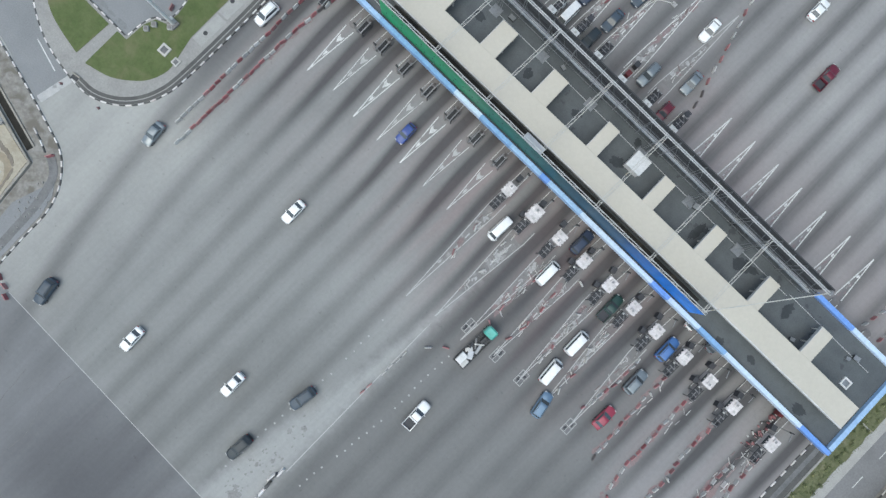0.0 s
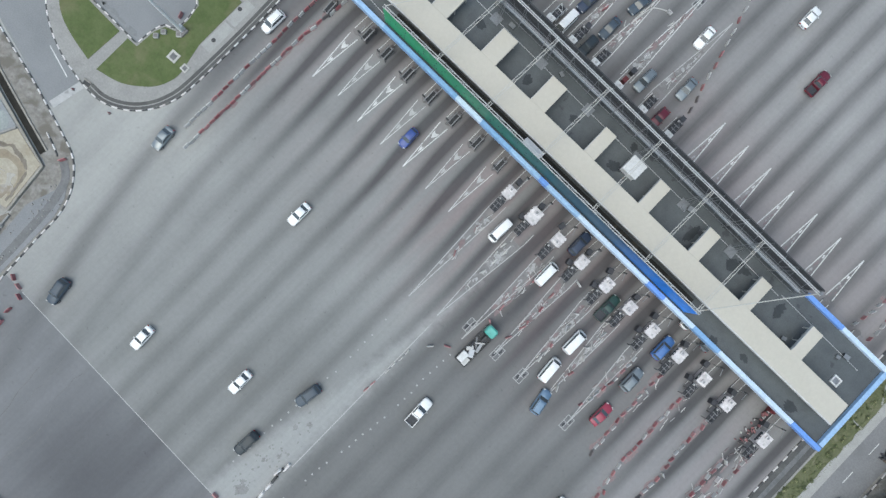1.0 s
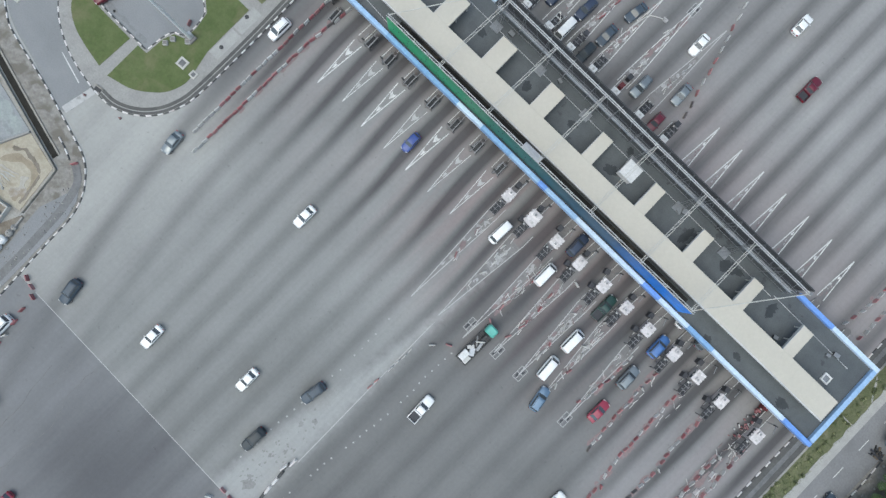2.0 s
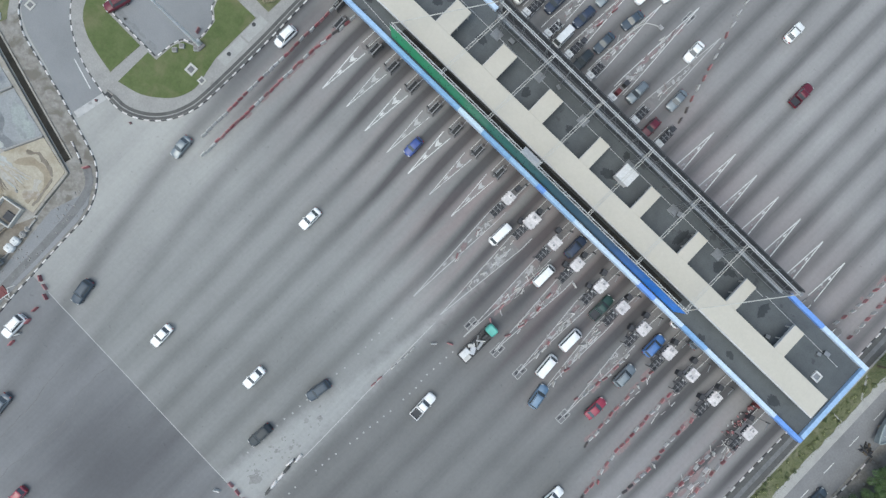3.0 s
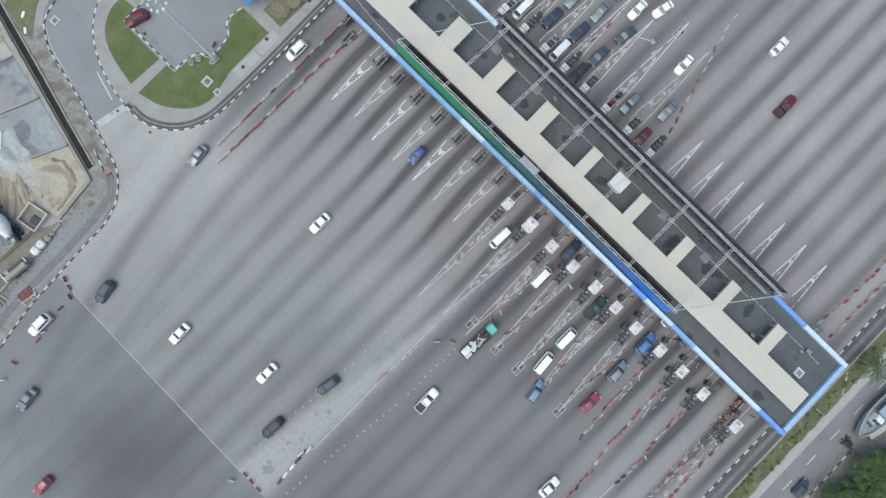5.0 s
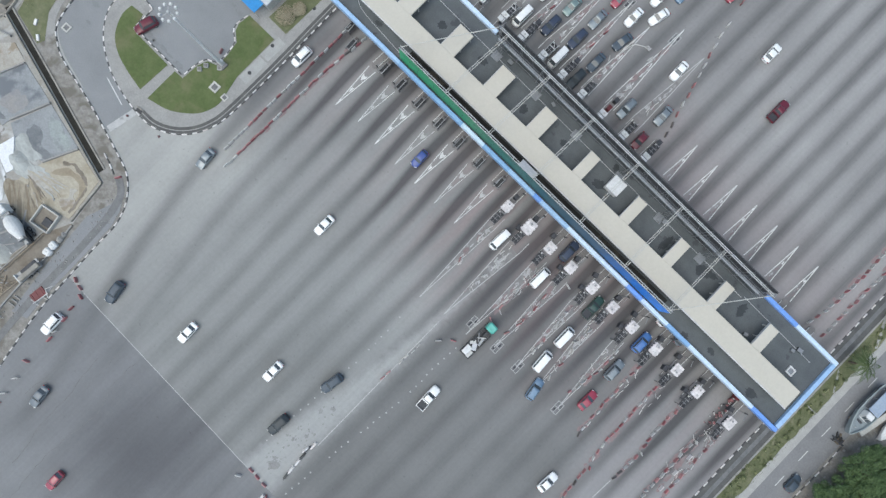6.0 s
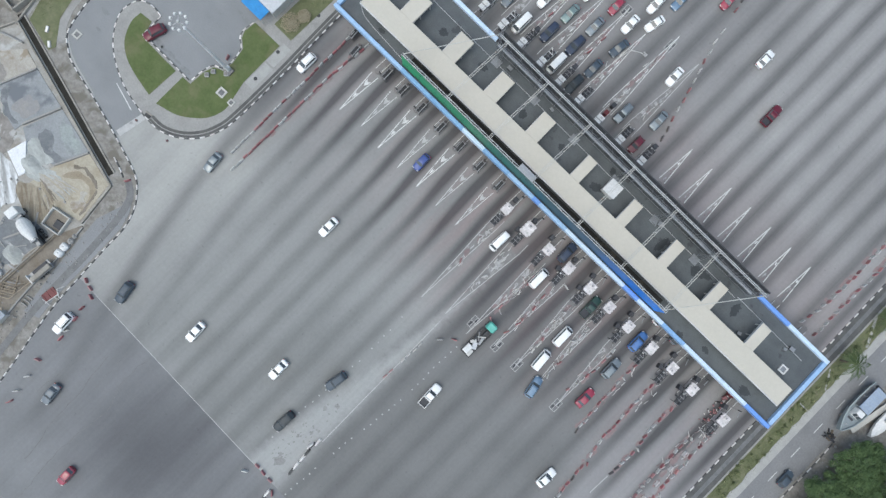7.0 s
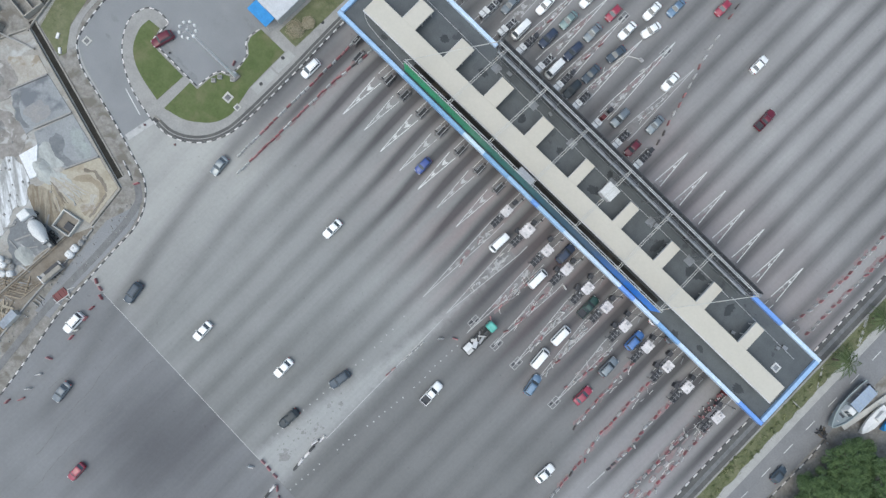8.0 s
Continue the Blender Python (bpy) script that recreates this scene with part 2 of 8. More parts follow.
BENDS = ([(-46.3, 26), (-46.5, -2), (-46.2, -8), (-45.1, -17.5), (-44.2, -25), (-42.2, -36), (-39.6, -47), (-37.3, -58), (-33.0, -80)], [(-37.2, 4), (-37.0, -8), (-36.2, -18), (-34.8, -28), (-33.0, -40), (-31.6, -50), (-30.0, -64)])
SWEEP = tuple(([(p.x, p.y) for p in smooth_line(b, 7.0)], half, deep) for b, half, deep in zip(BENDS, (2.7, 2.2), (0.62, 0.35)))
PLAZA = lane_paving("worn_concrete_paving", (0.287, 0.288, 0.28), (0.086, 0.085, 0.087), 0.86, (0.37, 0.373, 0.366), (0.18, 0.181, 0.178), None, (0.372, 0.37, 0.352), SWEEP)
ASPHALT = lane_paving("dark_asphalt", (0.208, 0.211, 0.216), (0.115, 0.115, 0.118), 0.95, None, None, (-15.0, -62.0, -4.0, (0.095, 0.095, 0.103)), None, SWEEP)
ROAD = surface("grey_side_road", (0.27, 0.275, 0.28), (0.215, 0.22, 0.225), 5.0, 0.08, 0.9, stain=(0.17, 0.17, 0.175), cut=(0.64, 0.8))
SIDEROAD = surface("patched_asphalt", (0.19, 0.19, 0.195), (0.25, 0.25, 0.25), 3.0, 0.1, 0.9, stain=(0.15, 0.15, 0.152), cut=(0.58, 0.75), twist=0.18)
FOOTWAY = surface("dusty_concrete", (0.275, 0.268, 0.255), (0.35, 0.342, 0.325), 4.0, 0.3, 0.9, stain=(0.2, 0.195, 0.185), cut=(0.6, 0.75))
SOIL = surface("bare_soil", (0.22, 0.203, 0.18), (0.31, 0.3, 0.278), 1.6, 0.45, 0.95, bump=0.7, speck=1.6, stain=(0.165, 0.15, 0.128), twist=0.30)
EARTH = surface("grassy_earth", (0.085, 0.1, 0.045), (0.15, 0.145, 0.09), 3.0, 0.04, 0.95, bump=0.6)
LAWN = surface("mown_lawn", (0.085, 0.118, 0.038), (0.125, 0.15, 0.062), 2.2, 0.3, 0.95, bump=0.9, stain=(0.175, 0.163, 0.09), cut=(0.5, 0.78), twist=0.24)
ROUGHGRASS = surface("rough_grass", (0.12, 0.136, 0.066), (0.178, 0.182, 0.105), 2.0, 0.35, 0.95, bump=1.0, stain=(0.24, 0.225, 0.15), cut=(0.58, 0.74))
# near black: the shade inside the drain and by the wall is painted in
DEEPDRAIN = surface("black_shaded_drain", (0.022, 0.021, 0.019), (0.045, 0.042, 0.036), 3.0, 0.5, 0.8)
DEEPDRAIN.node_tree.nodes["Principled BSDF"].inputs["Specular IOR Level"].default_value = 0.1
DRAIN = surface("damp_drain_concrete", (0.07, 0.07, 0.068), (0.12, 0.118, 0.11), 3.0, 0.4, 0.7)
KERB_W = surface("white_kerb_paint", (0.78, 0.78, 0.76), (0.62, 0.55, 0.53), 6.0, 0.8, 0.7, each=0.12)
KERB_B = surface("black_kerb_paint", (0.05, 0.05, 0.052), (0.12, 0.118, 0.115), 6.0, 0.8, 0.7, each=0.2)
LINE = surface("worn_road_paint", (0.72, 0.72, 0.7), (0.52, 0.52, 0.51), 9.0, 0.9, 0.7, stain=(0.3, 0.3, 0.295), cut=(0.56, 0.68))
OLDLINE = surface("nearly_gone_road_paint", (0.42, 0.42, 0.41), (0.36, 0.36, 0.35), 9.0, 0.9, 0.85, stain=(0.3, 0.3, 0.29), cut=(0.54, 0.66))
FAINT = surface("faded_road_paint", (0.5, 0.495, 0.485), (0.4, 0.395, 0.39), 9.0, 0.9, 0.8, stain=(0.3, 0.295, 0.29), cut=(0.58, 0.7))
DUST = surface("dust_crust", (0.42, 0.415, 0.395), (0.34, 0.335, 0.32), 6.0, 0.6, 0.95)
ROOF = surface("grey_roof_membrane", (0.078, 0.086, 0.091), (0.11, 0.12, 0.124), 5.0, 0.4, 0.55, bump=0.15, stain=(0.058, 0.062, 0.066), cut=(0.64, 0.67))
ROOFWET = surface("damp_dark_roof", (0.03, 0.034, 0.037), (0.045, 0.05, 0.053), 3.0, 0.9, 0.4, bump=0.1)
# dirty roof, painted near black for the shade between sign and cream roof
SHADEDROOF = surface("dirty_shaded_roof", (0.022, 0.023, 0.022), (0.045, 0.043, 0.038), 3.0, 0.35, 0.9, stain=(0.07, 0.062, 0.05), cut=(0.58, 0.62))
BEIGE = surface("cream_sheet_roof", (0.515, 0.482, 0.412), (0.55, 0.517, 0.447), 2.0, 0.1, 0.5, bump=0.03, stain=(0.5, 0.42, 0.29), cut=(0.68, 0.9), speck=0.3)
CAPBLUE = surface("pale_blue_cladding", (0.3, 0.47, 0.7), (0.37, 0.53, 0.75), 2.0, 0.4, 0.35, bump=0.0)
CAPMID = surface("mid_blue_cladding", (0.2, 0.37, 0.63), (0.26, 0.43, 0.68), 2.0, 0.4, 0.4, bump=0.0)
CAPDEEP = surface("deep_blue_cladding", (0.15, 0.31, 0.72), (0.2, 0.36, 0.77), 2.0, 0.4, 0.35, bump=0.0)
CAPWHITE = surface("white_blue_cladding", (0.53, 0.66, 0.82), (0.62, 0.73, 0.86), 2.0, 0.4, 0.35, bump=0.0)
SIGNFADE = fading_sheet("green_to_blue_sign_sheet", -31.5, 34.5, [(0.0, (0.025, 0.33, 0.11)), (0.22, (0.03, 0.25, 0.1)), (0.42, (0.028, 0.145, 0.11)), (0.6, (0.026, 0.078, 0.105)), (0.75, (0.02, 0.076, 0.155)), (0.83, (0.012, 0.13, 0.45)), (0.92, (0.012, 0.18, 0.64)), (1.0, (0.012, 0.21, 0.78))])
BOARDBACK = surface("dull_board_back", (0.05, 0.053, 0.06), (0.075, 0.078, 0.086), 2.0, 0.4, 0.6, bump=0.0)
SIGNDARK = surface("sign_backing", (0.035, 0.038, 0.045), (0.06, 0.06, 0.068), 2.0, 0.4, 0.6, bump=0.0)
STEELW = surface("white_painted_steel", (0.55, 0.56, 0.56), (0.43, 0.44, 0.44), 5.0, 0.9, 0.45, bump=0.0)
TRUSS = surface("dull_white_steel", (0.57, 0.565, 0.53), (0.46, 0.45, 0.42), 5.0, 0.9, 0.5, bump=0.0, stain=(0.4, 0.34, 0.26), cut=(0.64, 0.7))
STEELG = surface("galvanised_steel", (0.33, 0.34, 0.35), (0.25, 0.26, 0.27), 5.0, 0.9, 0.45, 0.6, bump=0.0)
STEELB = surface("black_painted_steel", (0.025, 0.026, 0.028), (0.05, 0.05, 0.052), 5.0, 0.9, 0.45, bump=0.0)
FRAME = surface("scuffed_grey_steel", (0.27, 0.265, 0.27), (0.19, 0.19, 0.195), 5.0, 0.9, 0.5, 0.3, bump=0.0)
YARDDUST = surface("pale_yard_dust", (0.4, 0.395, 0.375), (0.29, 0.265, 0.23), 2.5, 0.22, 0.95, bump=0.6, stain=(0.47, 0.47, 0.46), cut=(0.55, 0.66), twist=0.54)
BOOTHROOF = surface("dusty_white_roof", (0.74, 0.715, 0.71), (0.56, 0.52, 0.52), 3.0, 1.4, 0.6, bump=0.0, each=0.12)
DARKPLASTIC = surface("dirty_plastic", (0.11, 0.1, 0.1), (0.17, 0.15, 0.145), 5.0, 0.8, 0.6, bump=0.0, each=0.25)
ROADSTAIN = surface("faded_oil_stain", (0.2, 0.204, 0.208), (0.235, 0.24, 0.243), 3.0, 0.9, 0.8)
OLDSTAIN = surface("old_dirt_stain", (0.23, 0.23, 0.222), (0.3, 0.3, 0.292), 3.0, 1.2, 0.9, stain=(0.17, 0.172, 0.165), cut=(0.55, 0.65))
OILMARK = surface("oily_asphalt", (0.12, 0.12, 0.122), (0.19, 0.19, 0.192), 4.0, 0.8, 0.6)
TRAY = surface("blue_grey_tray", (0.23, 0.26, 0.34), (0.3, 0.32, 0.38), 3.0, 0.7, 0.5, bump=0.0)
SMUDGE = surface("smeared_white_paint", (0.46, 0.455, 0.45), (0.3, 0.295, 0.29), 6.0, 1.6, 0.85, stain=(0.2, 0.19, 0.185), cut=(0.52, 0.6))
PINKWEAR = surface("smeared_red_dust", (0.27, 0.2, 0.2), (0.2, 0.165, 0.165), 5.0, 1.2, 0.9, stain=(0.34, 0.3, 0.3), cut=(0.56, 0.64))
# pink that imitates colour bleeding out from the red barriers
PINKBLEED = surface("faint_pink_bleed", (0.27, 0.2, 0.2), (0.235, 0.182, 0.182), 5.0, 1.2, 0.9, stain=(0.26, 0.235, 0.233), cut=(0.52, 0.66))
CAPGREY = surface("pale_blue_grey_grating", (0.34, 0.37, 0.42), (0.22, 0.25, 0.29), 5.0, 0.7, 0.6, bump=0.0, stain=(0.2, 0.22, 0.25), cut=(0.55, 0.65))
WETSOIL = surface("brown_yard_soil", (0.19, 0.16, 0.125), (0.26, 0.235, 0.2), 2.5, 0.35, 0.95, bump=0.6, stain=(0.13, 0.11, 0.085), cut=(0.55, 0.68), twist=0.30)
WORNFILL = surface("worn_paint_fill", (0.25, 0.243, 0.237), (0.19, 0.183, 0.18), 6.0, 0.8, 0.9, stain=(0.32, 0.312, 0.305), cut=(0.55, 0.66), twist=0.30)
WASHED = streaked("washed_cement_streaks", (0.33, 0.33, 0.32), (0.68, 0.69, 0.7), 35, 1.1)
GRAVEL = streaked("pale_grey_aggregate", (0.33, 0.34, 0.325), (0.43, 0.445, 0.43), 15, 0.7, 0.25)
MUDDY = streaked("muddy_brown_sand", (0.2, 0.165, 0.12), (0.36, 0.32, 0.25), 42, 1.2, 0.14, (0.4, 0.62))
TAN = surface("tan_wet_sand", (0.38, 0.34, 0.265), (0.44, 0.4, 0.325), 2.5, 0.35, 0.95, bump=0.5, stain=(0.31, 0.27, 0.2), cut=(0.54, 0.66), twist=0.48)
TANWET = surface("dark_tan_wet_edge", (0.27, 0.225, 0.16), (0.34, 0.295, 0.22), 3.0, 0.5, 0.8, bump=0.4, twist=0.30)
TARP = surface("white_sheeting", (0.78, 0.79, 0.8), (0.7, 0.71, 0.73), 3.0, 0.5, 0.7, bump=0.1)
RUBBLEGROUND = surface("brown_grey_rubble", (0.2, 0.185, 0.165), (0.33, 0.31, 0.29), 1.6, 0.5, 0.95, bump=0.8, stain=(0.43, 0.415, 0.4), cut=(0.57, 0.65), twist=0.45)
STRAW = surface("dry_grass", (0.36, 0.315, 0.215), (0.46, 0.41, 0.3), 3.0, 0.8, 0.95, bump=0.4)
CAGE = surface("pale_scuffed_steel", (0.36, 0.36, 0.36), (0.22, 0.22, 0.225), 5.0, 0.9, 0.5, bump=0.0, each=0.2)
WALLTOP = surface("stained_wall_concrete", (0.36, 0.34, 0.3), (0.27, 0.25, 0.22), 3.0, 0.4, 0.9, stain=(0.2, 0.18, 0.155), cut=(0.56, 0.68))
WHITE = surface("white_sheet_metal", (0.74, 0.74, 0.73), (0.62, 0.62, 0.61), 4.0, 0.7, 0.5, bump=0.0, each=0.08)
BOOTH = surface("booth_panel", (0.5, 0.47, 0.47), (0.42, 0.4, 0.4), 4.0, 0.7, 0.5, bump=0.0)
ISLAND = surface("island_concrete", (0.19, 0.178, 0.172), (0.245, 0.232, 0.226), 4.0, 0.5, 0.9)
RED = surface("red_plastic", (0.34, 0.085, 0.1), (0.38, 0.19, 0.195), 5.0, 0.8, 0.5, bump=0.0, each=0.25)
WPLASTIC = surface("white_plastic", (0.62, 0.61, 0.59), (0.45, 0.44, 0.42), 5.0, 0.8, 0.5, bump=0.0, each=0.15)
SCUFFED = surface("scuffed_pale_red_plastic", (0.35, 0.13, 0.135), (0.41, 0.24, 0.24), 5.0, 0.8, 0.6, bump=0.0, each=0.25)
MAROON = surface("dark_red_steel", (0.16, 0.025, 0.03), (0.11, 0.02, 0.022), 4.0, 0.7, 0.5, bump=0.0)
RUBBER = surface("tyre_rubber", (0.02, 0.02, 0.02), (0.035, 0.035, 0.034), 8.0, 2.0, 0.8, bump=0.0)
RIM = surface("alloy_rim", (0.4, 0.4, 0.41), (0.3, 0.3, 0.31), 8.0, 2.0, 0.35, 0.8, bump=0.0)
# base raised to grey: the sky's reflection is put into the glass colour
GLASS = paint("sky_grey_glass", (0.085, 0.098, 0.108), 0.06, 0.0, 0.5)
LAMP = paint("clear_lamp", (0.6, 0.6, 0.58), 0.12)
TAIL = paint("red_lamp", (0.3, 0.01, 0.012), 0.2)
TIMBER = surface("weathered_timber", (0.33, 0.28, 0.215), (0.23, 0.19, 0.145), 3.0, 0.6, 0.85, each=0.3)
SLAB = surface("yard_slab_concrete", (0.245, 0.258, 0.268), (0.325, 0.336, 0.34), 3.0, 0.22, 0.85, stain=(0.16, 0.17, 0.186), cut=(0.52, 0.62), twist=0.33)
WETSLAB = surface("wet_slab_concrete", (0.13, 0.14, 0.15), (0.2, 0.21, 0.22), 3.0, 0.5, 0.7, stain=(0.28, 0.29, 0.29), cut=(0.56, 0.7))
SLABGREEN = surface("washed_greenish_concrete", (0.34, 0.37, 0.355), (0.28, 0.3, 0.3), 3.0, 0.6, 0.85, stain=(0.21, 0.22, 0.23), cut=(0.55, 0.68))
SLABBROWN = surface("washed_brownish_concrete", (0.31, 0.295, 0.28), (0.27, 0.27, 0.27), 3.0, 0.5, 0.85, stain=(0.24, 0.24, 0.25), cut=(0.5, 0.68))
SLABPALE = surface("pale_yard_concrete", (0.46, 0.44, 0.4), (0.35, 0.32, 0.275), 3.0, 0.3, 0.9, stain=(0.29, 0.245, 0.185), cut=(0.53, 0.6), twist=0.48)
SAND = surface("sand_heap", (0.3, 0.26, 0.2), (0.38, 0.345, 0.28), 2.5, 0.4, 0.95, bump=0.7, twist=0.45)
BLUEROOF = surface("blue_sheet_roof", (0.03, 0.22, 0.54), (0.045, 0.29, 0.62), 3.0, 0.5, 0.45, bump=0.05)
PALEROOF = surface("white_sheet_roof", (0.6, 0.61, 0.63), (0.5, 0.51, 0.53), 3.0, 0.5, 0.5, bump=0.05)
WALLPAINT = surface("pale_wall_plaster", (0.55, 0.54, 0.5), (0.45, 0.44, 0.41), 4.0, 0.4, 0.85)
LEAF = surface("tree_leaves", (0.056, 0.104, 0.036), (0.088, 0.142, 0.052), 2.6, 0.8, 0.6, bump=0.0)
# lighter copy of the tree leaves, for highlights on the crown
LEAFLIT = surface("lit_tree_leaves", (0.085, 0.145, 0.045), (0.12, 0.18, 0.062), 2.6, 0.8, 0.6, bump=0.0)
LEAFPALM = surface("palm_leaves", (0.04, 0.07, 0.018), (0.075, 0.105, 0.03), 2.0, 0.8, 0.6, bump=0.0)
LEAFLIGHT = surface("shrub_leaves", (0.098, 0.132, 0.05), (0.16, 0.182, 0.08), 2.0, 0.8, 0.65, bump=0.0)
FLOWER = surface("pale_yellow_flowers", (0.46, 0.44, 0.25), (0.36, 0.35, 0.17), 3.0, 1.0, 0.7, bump=0.0)
BARK = surface("bark", (0.11, 0.085, 0.06), (0.17, 0.14, 0.105), 6.0, 1.0, 0.95)
HULL = surface("grey_boat_hull", (0.2, 0.235, 0.25), (0.26, 0.29, 0.3), 3.0, 0.5, 0.45, bump=0.0)
GUNWALE = surface("pale_grey_green_paint", (0.36, 0.41, 0.41), (0.3, 0.35, 0.35), 3.0, 0.5, 0.5, bump=0.0)
DECK = surface("blue_grey_deck", (0.27, 0.33, 0.43), (0.33, 0.39, 0.48), 3.0, 0.5, 0.6, bump=0.0)

# ---- mesh helpers ----


def part(name, bm, material, parent, label=""):
    """Links a bmesh as one mesh object under its thing."""
    me = bpy.data.meshes.new(name)
    bm.to_mesh(me)
    bm.free()
    me.materials.append(material)
    ob = new(name, me)
    ob.parent = parent
    if label:
        ob["label"] = label
    return ob


def shared(name, me, parent, m=None, label=""):
    ob = new(name, me)
    ob.parent = parent
    if m is not None:
        ob.matrix_basis = m
    if label:
        ob["label"] = label
    return ob


def mesh_of(name, bm, material):
    me = bpy.data.meshes.new(name)
    bm.to_mesh(me)
    bm.free()
    me.materials.append(material)
    return me


def solid(name, bm, material, label, category, group="", kind="", m=None):
    me = mesh_of(name, bm, material)
    ob = new(name, me)
    if m is not None:
        ob.matrix_basis = m
    return tagged(ob, label, category, group, kind)


def thing(name, m, label, category, group="", kind=""):
    ob = new(name)
    ob.matrix_basis = m
    return tagged(ob, label, category, group, kind)


def box(bm, x0, x1, y0, y1, z0, z1, bevel=0.0, m=None, top=1.0):
    """A box between the limits; top below 1 draws its upper face in."""
    cx, cy = (x0 + x1) / 2, (y0 + y1) / 2
    v = [bm.verts.new((cx + (x - cx) * (top if z == z1 else 1), cy + (y - cy) * (top if z == z1 else 1), z)) for z in (z0, z1) for x, y in ((x0, y0), (x1, y0), (x1, y1), (x0, y1))]
    fs = [bm.faces.new([v[i] for i in q]) for q in ((3, 2, 1, 0), (4, 5, 6, 7), (0, 1, 5, 4), (1, 2, 6, 5), (2, 3, 7, 6), (3, 0, 4, 7))]
    made = v
    if bevel:
        out = bmesh.ops.bevel(bm, geom=list({e for f in fs for e in f.edges}), offset=bevel, segments=1, affect="EDGES")
        made = list({w for f in out["faces"] for w in f.verts} | {w for w in v if w.is_valid})
    if m is not None:
        bmesh.ops.transform(bm, matrix=m, verts=made)
    return bm


def bm_box(*a, **k):
    return box(bmesh.new(), *a, **k)


def tube(bm, a, b, r, r2=None, n=6):
    """A round bar from a to b."""
    a, b = Vector(a), Vector(b)
    d = b - a
    q = d.to_track_quat("Z", "Y").to_matrix()
    rings = []
    for p, rad in ((a, r), (b, r if r2 is None else r2)):
        rings.append([bm.verts.new(p + q @ Vector((rad * math.cos(2 * math.pi * i / n), rad * math.sin(2 * math.pi * i / n), 0))) for i in range(n)])
    for i in range(n):
        bm.faces.new((rings[0][i], rings[0][(i + 1) % n], rings[1][(i + 1) % n], rings[1][i]))
    bm.faces.new(rings[0][::-1])
    bm.faces.new(rings[1])
    return bm


def bm_tube(*a, **k):
    return tube(bmesh.new(), *a, **k)


def loft(bm, rings, caps=True):
    vs = [[bm.verts.new(p) for p in ring] for ring in rings]
    n = len(vs[0])
    for a, b in zip(vs, vs[1:]):
        for i in range(n):
            bm.faces.new((a[i], a[(i + 1) % n], b[(i + 1) % n], b[i]))
    if caps:
        bm.faces.new(vs[0][::-1])
        bm.faces.new(vs[-1])
    bmesh.ops.recalc_face_normals(bm, faces=bm.faces[:])
    return bm


def sweep(bm, line, r, n=6):
    """One round skin drawn along a bent line."""
    rings = []
    for i, p in enumerate(line):
        d = (line[min(i + 1, len(line) - 1)] - line[max(i - 1, 0)]).normalized()
        u = d.cross(Vector((0, 0, 1))).normalized()
        v = u.cross(d)
        rings.append([p + (u * math.cos(2 * math.pi * k / n) + v * math.sin(2 * math.pi * k / n)) * r for k in range(n)])
    return loft(bm, rings)


def sheet(bm, outline, z0, z1):
    """A flat slab with any outline."""
    low = [bm.verts.new((p[0], p[1], z0)) for p in outline]
    high = [bm.verts.new((p[0], p[1], z1)) for p in outline]
    n = len(low)
    bm.faces.new(high)
    for i in range(n):
        bm.faces.new((low[i], low[(i + 1) % n], high[(i + 1) % n], high[i]))
    bmesh.ops.recalc_face_normals(bm, faces=bm.faces[:])
    bmesh.ops.triangulate(bm, faces=[f for f in bm.faces if len(f.verts) > 4])
    return bm


def slab(name, outline, z0, z1, material, label, category):
    return solid(name, sheet(bmesh.new(), outline, z0, z1), material, label, category, kind="structure")


def stripe(bm, a, b, w, z=0.012, h=0.004):
    """A painted stroke from a to b."""
    a, b = Vector((*a, 0)), Vector((*b, 0))
    d = (b - a).normalized()
    s = Vector((-d.y, d.x, 0)) * w / 2
    low = [bm.verts.new(p + Vector((0, 0, z - h))) for p in (a - s, b - s, b + s, a + s)]
    high = [bm.verts.new(p + Vector((0, 0, z))) for p in (a - s, b - s, b + s, a + s)]
    bm.faces.new(high)
    for i in range(4):
        bm.faces.new((low[i], low[(i + 1) % 4], high[(i + 1) % 4], high[i]))
    return bm


def ribbon(bm, line, offset, w, z, h=0.01):
    """One unbroken strip beside a line of points."""
    rows = []
    for i, p in enumerate(line):
        d = (line[min(i + 1, len(line) - 1)] - line[max(i - 1, 0)]).normalized()
        s = Vector((-d.y, d.x, 0))
        a, b = p + s * (offset - w / 2), p + s * (offset + w / 2)
        rows.append([bm.verts.new((q.x, q.y, k)) for k in (z - h, z) for q in (a, b)])
    for r, t in zip(rows, rows[1:]):
        bm.faces.new((r[2], r[3], t[3], t[2]))
        bm.faces.new((r[0], r[2], t[2], t[0]))
        bm.faces.new((r[3], r[1], t[1], t[3]))
    bmesh.ops.recalc_face_normals(bm, faces=bm.faces[:])
    return bm

# ---- ground and pavements ----
slab("ground", [(-2500, -2500), (2500, -2500), (2500, 2500), (-2500, 2500)], -0.5, -0.03, EARTH, "rough green and brown earth reaching the horizon", "ground")
JOINT = lambda x: -48.5 - 0.037 * (x + 42)
slab("pavement", [(-140, JOINT(-140)), (67.2, JOINT(67.2)), (67.2, 420), (-140, 420)], -0.3, 0.0, PLAZA, "pale concrete toll plaza paving with dark tyre tracks", "pavement")
slab("road", [(-140, JOINT(-140) - 0.02), (-140, -600), (67.2, -600), (67.2, JOINT(67.2) - 0.02)], -0.3, -0.004, ASPHALT, "dark asphalt carriageway with stains and cracks", "road")
